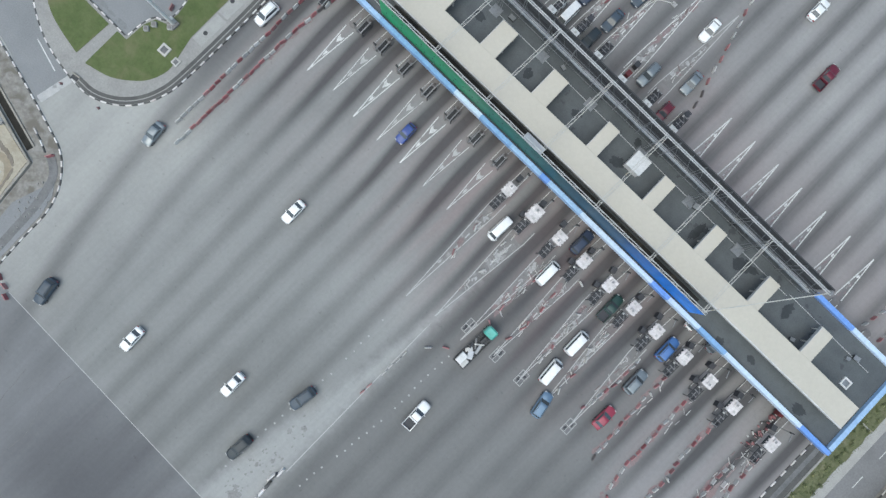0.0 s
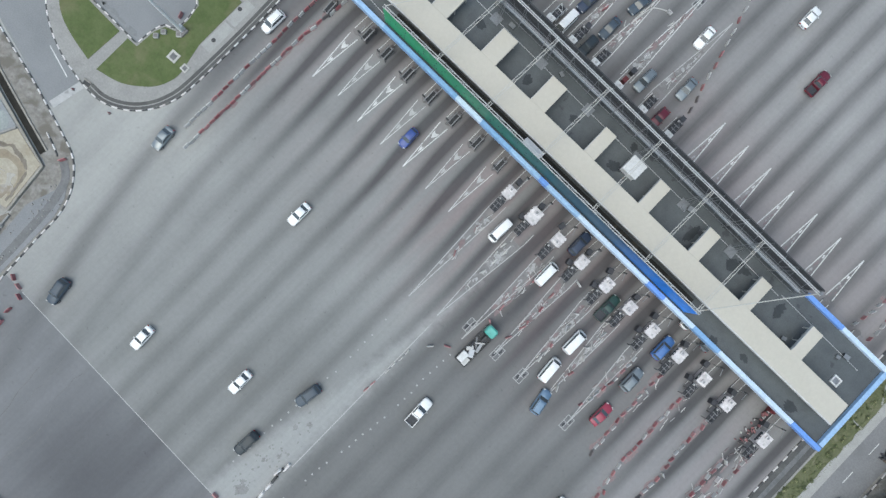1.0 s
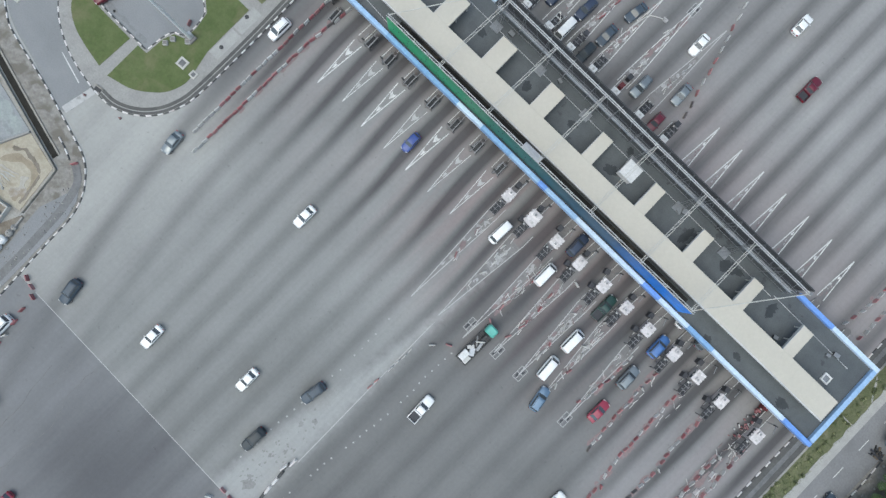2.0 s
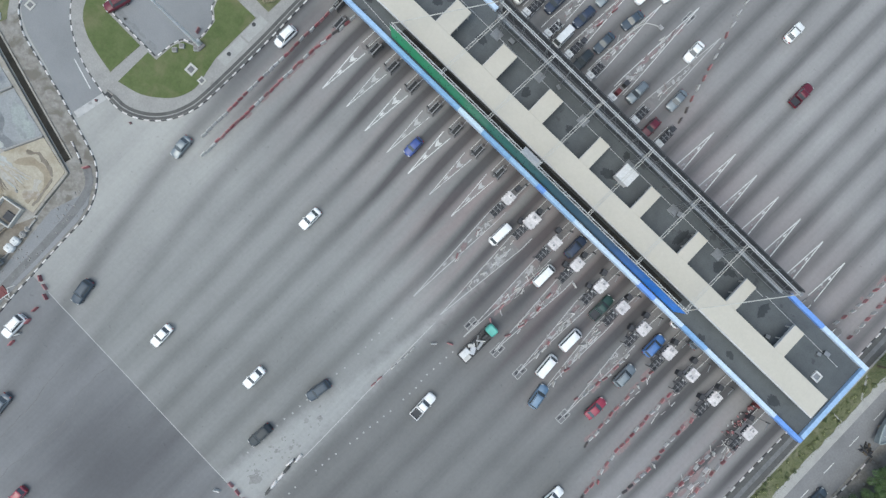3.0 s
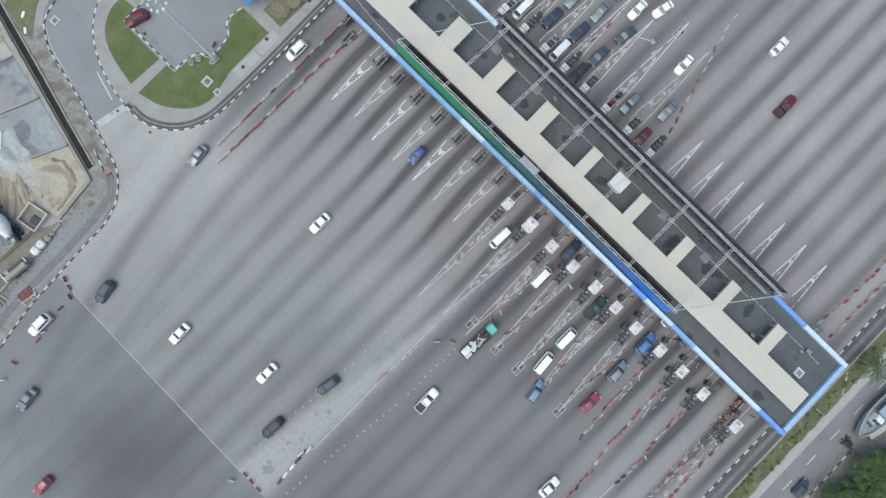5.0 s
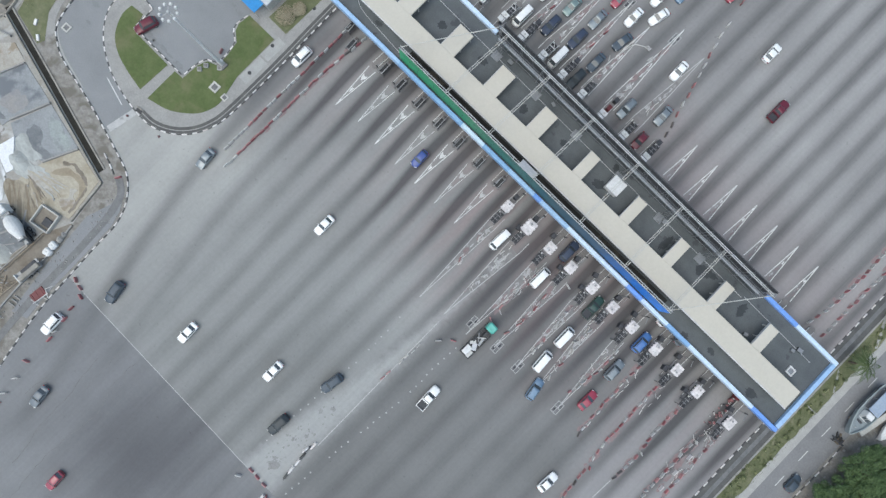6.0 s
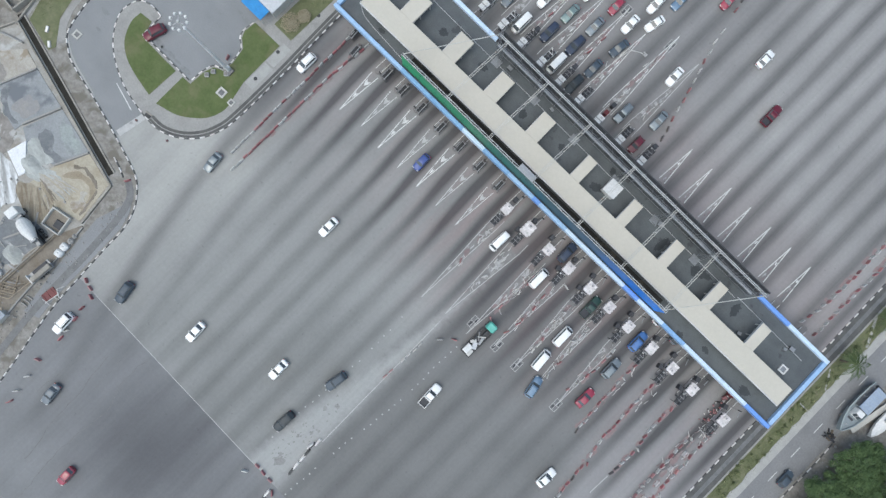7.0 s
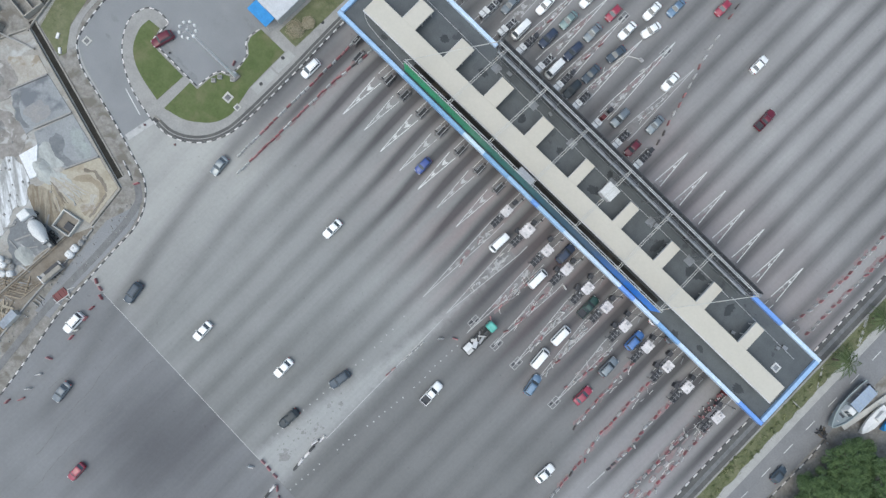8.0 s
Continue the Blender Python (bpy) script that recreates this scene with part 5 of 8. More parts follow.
part("end_plate", bm_box(-0.95, 0.0, 61.0, 61.75, 0.0, 0.25, 0.04), SMUDGE, arm)
for x, y in ((12.7, -0.9), (19.2, -0.95), (24.7, -0.9), (35.7, -1.1), (1.95, 66.4), (-9.3, 65.2)):
    t = thing("hatched_box", pose(x, y, 0), "small painted box with pale cross hatching", "road marking", "painted boxes before the lanes", "structure")
    for a, b in (((-0.7, -1.2), (0.7, -1.2)), ((0.7, -1.2), (0.7, 1.2)), ((0.7, 1.2), (-0.7, 1.2)), ((-0.7, 1.2), (-0.7, -1.2)), ((-0.7, 0), (0.7, 0)), ((0, -1.2), (0, 1.2))):
        part("stroke", stripe(bmesh.new(), a, b, 0.12, 0.012 if a[0] != b[0] else 0.0135), OLDLINE, t)
    part("fill", stripe(bmesh.new(), (0, -1.1), (0, 1.1), 1.2, 0.008), OILMARK, t)
    patch(-0.25, -0.5, 0.3, 0.5, SIGNDARK, t, "oil_spot", 0.0105)
    patch(0.3, 0.5, 0.28, 0.45, SIGNDARK, t, "oil_spot", 0.011)
for a, b in (((8.1, -38), (7.9, -5)),):
    solid("lane_edge_line", stripe(bmesh.new(), a, b, 0.15), FAINT, "faded edge line between the two directions", "road marking", kind="structure")
stud = mesh_of("road_stud", bm_tube((0, 0, 0), (0, 0, 0.03), 0.17, 0.12, 9), OLDLINE)
random.seed(63)
for pts, step, chance in (([(10.2, -50.0), (10.5, -45.3), (11.4, -36.0), (12.5, -28.0), (13.4, -20.0), (13.5, -11.6), (13.8, -6.0)], 1.5, 0.9), ([(0.6, -44.0), (1.2, -34.0), (2.2, -20.0), (2.1, -10.0)], 1.7, 0.8)):
    for p in smooth_line(pts, step):
        if random.random() < chance:
            tagged(shared("road_stud", stud, None, pose(p.x + random.uniform(-0.12, 0.12), p.y, 0, 0, 0, random.uniform(0, 90))), "small pale round-edged road stud", "road stud", "rows of road studs")

# ---- plastic barriers ----


def barrier(mat, label):
    b = bmesh.new()
    ring = lambda y, s: [(-0.15, y, 0), (0.15, y, 0), (0.15, y, 0.2), (0.1 * s, y, 0.4), (0.09 * s, y, 0.75), (-0.09 * s, y, 0.75), (-0.1 * s, y, 0.4), (-0.15, y, 0.2)]
    loft(b, [ring(-0.58, 0.7), ring(-0.5, 1.0), ring(-0.1, 1.0), ring(0.0, 0.8), ring(0.1, 1.0), ring(0.5, 1.0), ring(0.58, 0.7)])
    return solid("road_barrier", b, mat, label, "barrier", "plastic lane barriers")


bar = {"r": barrier(RED, "red plastic water-filled road barrier"), "w": barrier(WPLASTIC, "dusty white plastic water-filled road barrier"), "s": barrier(SCUFFED, "scuffed faded red plastic road barrier"), "k": barrier(DARKPLASTIC, "dirty dark plastic road barrier")}
spare = dict(bar)


def row(a, b, pattern, jitter=0.06, gap=1.28, tip=0.0, slim=1.0):
    """Barriers end to end from a to b, in the colours of the pattern, some knocked askew."""
    a, b = Vector((*a, 0)), Vector((*b, 0))
    count = max(1, int((b - a).length / gap))
    h = math.degrees(math.atan2(b.y - a.y, b.x - a.x)) - 90
    for k in range(count):
        c = pattern[k % len(pattern)]
        if c == ".":
            continue
        p = a.lerp(b, (k + 0.5) / count)
        m = pose(p.x + random.uniform(-jitter, jitter), p.y, 0, 0, 0, h + random.uniform(-40, 40) * jitter * 2)
        if tip and random.random() < tip:
            m = pose(p.x + random.uniform(-0.4, 0.4), p.y, 0.28, 90, 0, h + random.uniform(-70, 70))
        m = m @ Matrix.Diagonal((slim, 0.5 + 0.5 * slim, 1.0, 1.0))
        if c in spare:
            spare.pop(c).matrix_basis = m
        else:
            copy_thing(bar[c], m)


row((-44.1, -10.9), (-44.2, 23.2), "wwwwwsrrswwrwwwwrsrwswrsrww", 0.1, 1.22, 0.0, 0.88)
row((-41.7, -13.4), (-41.5, 10), "wwwrsrrsrrrwwsrrrwwss", 0.1, 1.16, 0.0, 0.88)
row((-41.5, 10), (-40.6, 23.5), "rwrrwrkw", 0.15)


def rows(points, pattern, jitter=0.08, gap=1.28, tip=0.0, slim=1.0):
    run = 0
    for a, b in zip(points, points[1:]):
        row(a, b, pattern[run % len(pattern):] + pattern[:run % len(pattern)], jitter, gap, tip, slim)
        run += max(1, int(math.dist(a, b) / gap))


rows([(35.5, 2.4), (36.3, 9.5), (36.4, 15.2)], "swwrswsww", 0.16, 1.32, 0.08, 0.8)
rows([(42.1, -2.5), (41.5, 5.9), (41.5, 9.9), (41.25, 14.4), (41.7, 16.6)], "kwwswrswswwss", 0.16, 1.3, 0.08, 0.8)
rows([(48.4, -22.0), (48.3, -15.2), (47.7, -5.4), (46.65, 0.7), (46.7, 7.1), (46.5, 14.0), (46.9, 17.4)], "srwsrwwsrkssrwswrs", 0.13, 1.28, 0.05, 0.8)
rows([(52.8, -3.6), (53.1, 2.2), (52.3, 8.9), (52.6, 15.2), (52.6, 17.0)], "kkwwswsrwwrsswr", 0.2, 1.28, 0.08, 0.8)
rows([(59.2, -10.0), (59.1, -4.7), (59.0, 11.1), (58.9, 14.0)], "swswwswwwswrw", 0.1, 1.28, 0.05, 0.8)
rows([(62.3, -8.0), (62.1, -1.2), (62.0, 3.0), (61.8, 12.3), (61.6, 17.4)], "wswswswrswsw", 0.18, 1.28, 0.08, 0.8)
solid("lane_edge_line", stripe(bmesh.new(), (52.5, -8.5), (52.75, -3.8), 0.18), FAINT, "faded edge line before the barriers", "road marking", kind="structure")
row((13.9, 1.4), (15.0, 14.2), "s.sw.w.s", 0.3, 1.4, 0.25)
row((18.9, 1.5), (19.2, 14.4), "s.ss.r.s.", 0.35, 1.4, 0.3)
row((24.9, 2.5), (24.3, 14.0), "w.s.w.w", 0.35, 1.6, 0.3)
row((30.6, 1.0), (29.4, 14.6), "w.s.ww.", 0.3, 1.7, 0.3)
row((2.1, 5.0), (2.1, 13.8), "s..w.", 0.35, 1.7, 0.3)
row((7.6, 6.0), (7.4, 13.5), "w.ww", 0.35, 1.8, 0.4)
# added pink smears: colour bleed round red things, laid on the paving
dust = thing("dust_smears", pose(0, 0, 0), "pinkish colour bleed along the barriers and lanes", "dust", kind="structure")
random.seed(47)
for x0, y0, x1, y1, count in ((41.8, -1, 41.4, 15, 14), (47.9, -12, 46.6, 16, 22), (52.9, -2, 52.5, 16, 18), (59.1, -8, 58.9, 13, 18), (60.4, -6, 60.2, 14, 12), (62.2, -6, 61.7, 16, 18), (36.2, 4, 36.4, 15, 6), (19.1, 3, 19.2, 14, 6), (14.2, 3, 14.9, 14, 6), (-41.6, -6, -41.3, 20, 26), (60.3, 50, 60.9, 70, 10), (63.2, 48, 63.6, 68, 12), (-3.4, 50, -3.4, 62, 8), (-9.0, 50, -9.1, 62, 8), (-14.4, 50, -14.3, 62, 8), (2.0, 52, 2.0, 66, 7), (-19.8, 50, -19.6, 62, 6)):
    for k in range(count):
        f = random.random()
        patch(x0 + (x1 - x0) * f + random.uniform(-0.35, 0.35), y0 + (y1 - y0) * f, random.uniform(0.25, 0.5), random.uniform(0.6, 1.6), PINKBLEED, dust, "smear", 0.004 + 0.0003 * k)
# concrete median blocks painted black and white
blocks = []
for mat in (KERB_W, KERB_B):
    blocks.append(mesh_of("median_block", loft(bmesh.new(), [[(-0.26, y, 0), (0.26, y, 0), (0.24, y, 0.2), (0.12, y, 0.4), (0.1, y, 0.8), (-0.1, y, 0.8), (-0.12, y, 0.4), (-0.24, y, 0.2)] for y in (-0.7, 0.7)]), mat))
for x, y, c, r in ((7.8, -46.0, 1, 8), (7.68, -44.6, 0, 7), (7.55, -42.7, 0, 5), (7.45, -41.3, 1, 4), (7.2, -39.7, 1, -8), (7.5, -38.5, 0, 2), (7.0, -40.0, 0, -12), (7.9, -55.2, 0, 5), (7.6, -53.6, 1, 6), (7.4, -52.1, 0, 4)):
    tagged(shared("median_block", blocks[c], None, pose(x, y, 0, 0, 0, r)), "white painted concrete median block" if c == 0 else "black painted concrete median block", "concrete block", "median blocks")
for k in range(6):
    y = -10.0 + 4.0 * k
    tagged(shared("median_block", blocks[0], None, pose(60.65 - 0.008 * y, y, 0, 0, 0, 1) @ Matrix.Diagonal((0.7, 0.8, 1.0, 1.0))), "white painted concrete median block", "concrete block", "median blocks")
row((7.8, -21.2), (8.4, -10.6), "ss.wwwww", 0.08, 1.5, 0.0, 0.75)
row((9.2, -9.0), (13.6, -5.0), "wrw", 0.2, 2.0)
row((5.6, 85.0), (8.1, 72.2), "ks.wws", 0.1, 2.2)
row((8.1, 72.2), (14.2, 50.6), "wswwsswskkw", 0.15, 2.2)
rows([(59.4, 44.6), (60.3, 50.0), (61.0, 60.0), (60.8, 70.0), (60.6, 84.0)], "wswwswrwsrswswwswrwsw", 0.16, 1.42, 0.0, 0.72)
rows([(63.0, 44.6), (63.3, 54.0), (63.5, 62.0), (63.9, 68.0), (64.0, 84.0)], "swwswsswrwwsswsrwswws", 0.16, 1.42, 0.0, 0.72)
row((-9.0, 49.0), (-8.6, 58.5), "w.r.rw", 0.15, 1.6)
row((-19.6, 49.5), (-19.4, 64), "w.r.ww.r.", 0.15, 1.6)
row((1.6, -49.7), (6.9, -50.1), "srss", 0.1, 1.4)
row((7.4, -50.9), (10.6, -53.2), "rs", 0.1, 1.5)
row((-62.0, 14), (-62.0, 14.4), "r")
# fallen delineator posts between the lanes
lying = [mesh_of("delineator", bm_tube((0, -0.55, 0.08), (0, 0.55, 0.08), 0.08, 0.06, 6), mat) for mat in (WPLASTIC, SMUDGE, PINKWEAR, WPLASTIC)]
random.seed(21)
for x, y0, y1, count in ((14.6, 4, 15, 22), (19.2, 4, 15.5, 24), (24.4, 3, 15.5, 18), (29.6, 3, 16, 18), (35.3, 4, 15, 10), (2.2, 3, 15, 10), (7.8, 2, 15, 10), (42.2, 4, 16, 8), (47.9, 8, 16, 8), (1.7, 50, 64, 18), (-4.0, 50, 61, 16), (-9.2, 49.5, 60, 10), (-14.4, 49.5, 61, 10), (-19.8, 50, 62, 10), (8.2, 50, 58, 8), (58.9, 3, 15, 14), (61.6, 4, 19, 16), (60, 14, 18, 10)):
    for k in range(count):
        tagged(shared("delineator", random.choice(lying), None, pose(x + random.uniform(-0.7, 0.7), random.uniform(y0, y1), 0.0, 0, 0, random.gauss(0, 14) + (60 if random.random() < 0.15 else 0))), "fallen pale plastic delineator post on the paving", "delineator post", "fallen delineator posts")
for x, y, c, r in ((1.4, -52.1, "w", -60), (-41.8, -57.0, "w", -25), (-44.4, -48.1, "s", 80), (-43.1, -49.2, "r", 75), (-42.8, -51.9, "r", -2), (-42.2, -54.2, "r", 6), (-41.5, -58.7, "r", 4), (-41.6, -64.5, "s", -70), (-40.7, -68.0, "w", -35), (-40.2, -71.4, "w", -40), (-41.3, -75.9, "r", 0), (-39.7, -73.7, "r", -20), (-46.0, -47.6, "r", 62), (-54.2, -28.6, "r", -28), (20.9, 16.9, "w", 75), (-57.9, 1.9, "s", 20)):
    copy_thing(bar[c], pose(x, y, 0.0 if x > -48 else 0.19, 0, 0, r))

# ---- vehicles ----
# length, width, belt height, roof height, then along y: bonnet start of glass, roof front, roof back, glass foot at the back
SHAPES = {
    "sedan": (4.4, 1.72, 0.93, 1.44, 0.85, 0.15, -1.0, -1.62),
    "hatchback": (3.85, 1.68, 0.95, 1.48, 0.8, 0.2, -1.3, -1.72),
    "suv": (4.6, 1.82, 1.08, 1.72, 0.95, 0.35, -1.75, -2.1),
    "people_carrier": (4.5, 1.75, 1.02, 1.66, 1.25, 0.5, -1.75, -2.05),
    "van": (4.6, 1.72, 1.15, 1.9, 1.95, 1.45, -2.1, -2.25),
    "pickup": (5.2, 1.8, 1.05, 1.7, 1.05, 0.45, -0.45, -0.75),
}
store = {}


def car_meshes(kind, colour):
    """The meshes of one kind of car in one paint, each with its part's name."""
    if (kind, colour) in store:
        return store[kind, colour]
    L, W, belt, roof, g0, r0, r1, g1 = SHAPES[kind]
    coat = PAINTS[colour]
    h, w = L / 2, W / 2
    nose = belt - (0.22 if kind in ("sedan", "hatchback") else 0.16)
    tailz = belt + (0.02 if kind != "pickup" else -0.05)

    def ring(y, half, top):
        return [(-half * 0.9, y, 0.24), (half * 0.9, y, 0.24), (half, y, 0.42), (half, y, 0.66), (half * 0.93, y, top - 0.06), (half * 0.8, y, top), (0, y, top + 0.025), (-half * 0.8, y, top), (-half * 0.93, y, top - 0.06), (-half, y, 0.66), (-half, y, 0.42)]

    back = -h if kind != "pickup" else g1 - 0.12
    steps = [(h, w * 0.5, nose - 0.26), (h - 0.03, w * 0.66, nose - 0.17), (h - 0.11, w * 0.8, nose - 0.1), (h - 0.26, w * 0.91, nose - 0.03), (h - 0.5, w * 0.97, nose + 0.03), (g0 + 0.1, w, belt - 0.03), (g0 - 0.3, w, belt), (back + 0.9 if kind != "pickup" else back + 0.3, w, belt), (back + 0.42, w * 0.97, tailz), (back + 0.18, w * 0.91, tailz - 0.04), (back + 0.05, w * 0.8, tailz - 0.12), (back, w * 0.64, tailz - 0.22)]
    if kind == "pickup":
        steps = steps[:7] + [(back, w, belt)]
    shell = loft(bmesh.new(), [ring(*s) for s in steps])
    for f in shell.faces:
        f.smooth = len(f.verts) == 4
    out = [("body", mesh_of("body", shell, coat), None, None)]
    # cabin shell with the panes set into it
    lw, uw = w * 0.9, w * 0.74
    low = [(-lw, g0, belt - 0.02), (lw, g0, belt - 0.02), (lw, g1, belt - 0.02), (-lw, g1, belt - 0.02)]
    mid = [(-uw - 0.04, r0 + 0.05, roof - 0.07), (uw + 0.04, r0 + 0.05, roof - 0.07), (uw + 0.04, r1 - 0.05, roof - 0.07), (-uw - 0.04, r1 - 0.05, roof - 0.07)]
    high = [(-uw + 0.07, r0 - 0.1, roof), (uw - 0.07, r0 - 0.1, roof), (uw - 0.07, r1 + 0.08, roof), (-uw + 0.07, r1 + 0.08, roof)]

    def rounded(corner, r):
        """The four corners of a ring, each cut by a short chamfer."""
        pts = []
        for i, c in enumerate(corner):
            before, after = Vector(corner[i - 1]), Vector(corner[(i + 1) % 4])
            c = Vector(c)
            pts += [c + (before - c).normalized() * r, c + (before + after - 2 * c).normalized() * r * 0.42, c + (after - c).normalized() * r]
        return pts

    crown = [(x * 0.55, (r0 + r1) / 2 + (y - (r0 + r1) / 2) * 0.6, roof + 0.025) for x, y, _ in high]
    dome = loft(bmesh.new(), [rounded(low, 0.12), rounded(mid, 0.16), rounded(high, 0.2), rounded(crown, 0.12)])
    for f in dome.faces:
        f.smooth = f.calc_center_median().z > roof - 0.09
    out.append(("cabin", mesh_of("cabin", dome, coat), None, None))

    def pane(a, b, c, d, inset=0.06):
        a, b, c, d = (Vector(q) for q in (a, b, c, d))
        mid_p = (a + b + c + d) / 4
        nrm = (b - a).cross(d - a).normalized()
        if nrm.dot(mid_p - Vector((0, (g0 + g1) / 2, belt))) < 0:
            nrm = -nrm
        q = [p.lerp(mid_p, inset) + nrm * 0.012 for p in (a, b, c, d)]
        return mesh_of("window", loft(bmesh.new(), [[p - nrm * 0.02 for p in q], q]), GLASS)

    out.append(("windscreen", pane(low[0], low[1], mid[1], mid[0], 0.09), None, None))
    if kind != "van" or colour != "white":
        out.append(("rear_window", pane(low[2], low[3], mid[3], mid[2], 0.12), None, None))
    out.append(("side_window", pane(low[1], low[2], mid[2], mid[1], 0.1), None, None))
    out.append(("side_window", pane(low[3], low[0], mid[0], mid[3], 0.1), None, None))
    if kind == "pickup":
        bed = bmesh.new()
        b0, b1 = -h, g1 - 0.16
        box(bed, -w, w, b0, b1, 0.5, 0.62)
        for x0, x1, y0, y1 in ((-w, -w + 0.09, b0, b1), (w - 0.09, w, b0, b1), (-w + 0.093, w - 0.093, b0, b0 + 0.08), (-w + 0.093, w - 0.093, b1 - 0.06, b1)):
            box(bed, x0, x1, y0, y1, 0.623, 1.03)
        out.append(("cargo_bed", mesh_of("cargo_bed", bed, coat), None, None))
        out.append(("bed_liner", mesh_of("bed_liner", bm_box(-w + 0.1, w - 0.1, b0 + 0.09, b1 - 0.07, 0.624, 0.66), SIGNDARK), None, "dark bed liner"))
    if kind in ("suv", "people_carrier"):
        for s in (-1, 1):
            out.append(("roof_rail", mesh_of("roof_rail", bm_tube((s * uw * 0.84, r0 - 0.2, roof + 0.035), (s * uw * 0.84, r1 + 0.2, roof + 0.035), 0.025), STEELB), None, None))
    tyre = mesh_of("wheel", bm_tube((-0.11, 0, 0.31), (0.11, 0, 0.31), 0.31, n=12), RUBBER)
    rim = mesh_of("rim", bm_tube((-0.118, 0, 0.31), (0.118, 0, 0.31), 0.19, n=8), RIM)
    for s in (-1, 1):
        for y in (h - 0.85, -h + 0.85):
            out.append(("wheel", tyre, pose(s * (w - 0.1), y, 0), None))
            out.append((">rim", rim, None, None))
    lamp = mesh_of("headlight", bm_box(-0.2, 0.2, -0.12, 0.12, -0.08, 0.07, 0.03), LAMP)
    tail = mesh_of("tail_light", bm_box(-0.16, 0.16, -0.05, 0.05, -0.12, 0.12, 0.02), TAIL)
    mirror = mesh_of("mirror", bm_box(-0.1, 0.1, -0.06, 0.06, -0.07, 0.07, 0.02), coat)
    for s in (-1, 1):
        out.append(("headlight", lamp, pose(s * w * 0.66, h - 0.2, nose - 0.13, 0, 0, -s * 14), None))
        out.append(("tail_light", tail, pose(s * w * 0.7, -h + 0.04, 0.72), None))
        out.append(("mirror", mirror, pose(s * (w + 0.06), g0 - 0.2, belt + 0.02), None))
    plate = mesh_of("number_plate", bm_box(-0.24, 0.24, -0.01, 0.01, -0.06, 0.06), STEELB)
    out.append(("number_plate", plate, pose(0, -h - 0.005, 0.6), None))
    store[kind, colour] = out
    return out


def car(kind, colour, x, y, heading, label, group="cars on the toll plaza", z=0.0, lift=1.0):
    ob = thing(kind, pose(x, y, z, 0, 0, heading), label, {"people_carrier": "car", "sedan": "car", "hatchback": "car", "suv": "car"}.get(kind, kind), group)
    last = None
    for name, me, m, lab in car_meshes(kind, colour):
        if name[0] == ">":
            shared(name[1:], me, last)
        else:
            last = shared(name, me, ob, m, lab or "")
    return ob


PAINTS = {
    "white": paint("white_car_paint", (0.88, 0.88, 0.87)),
    "silver": paint("silver_car_paint", (0.22, 0.25, 0.27), 0.3, 0.35),
    "grey": paint("grey_car_paint", (0.15, 0.175, 0.2), 0.35, 0.0, 0.25),
    "dark": paint("dark_grey_car_paint", (0.056, 0.078, 0.105), 0.45, 0.0, 0.0),
    "black": paint("black_car_paint", (0.026, 0.037, 0.046), 0.45, 0.0, 0.0),
    "navy": paint("navy_car_paint", (0.034, 0.05, 0.09), 0.45, 0.0, 0.0),
    "blue": paint("blue_car_paint", (0.04, 0.075, 0.27), 0.35, 0.0, 0.25),
    "sky": paint("light_blue_car_paint", (0.15, 0.23, 0.33), 0.28, 0.3),
    "brightblue": paint("bright_blue_car_paint", (0.07, 0.17, 0.42), 0.28, 0.1),
    "red": paint("red_car_paint", (0.31, 0.04, 0.07), 0.28),
    "maroon": paint("maroon_car_paint", (0.13, 0.015, 0.03), 0.35, 0.0, 0.25),
    "green": paint("dark_green_car_paint", (0.025, 0.06, 0.05), 0.35, 0.0, 0.25),
    "sage": paint("grey_green_car_paint", (0.2, 0.27, 0.26), 0.28, 0.3),
}
S, N = 180, 0
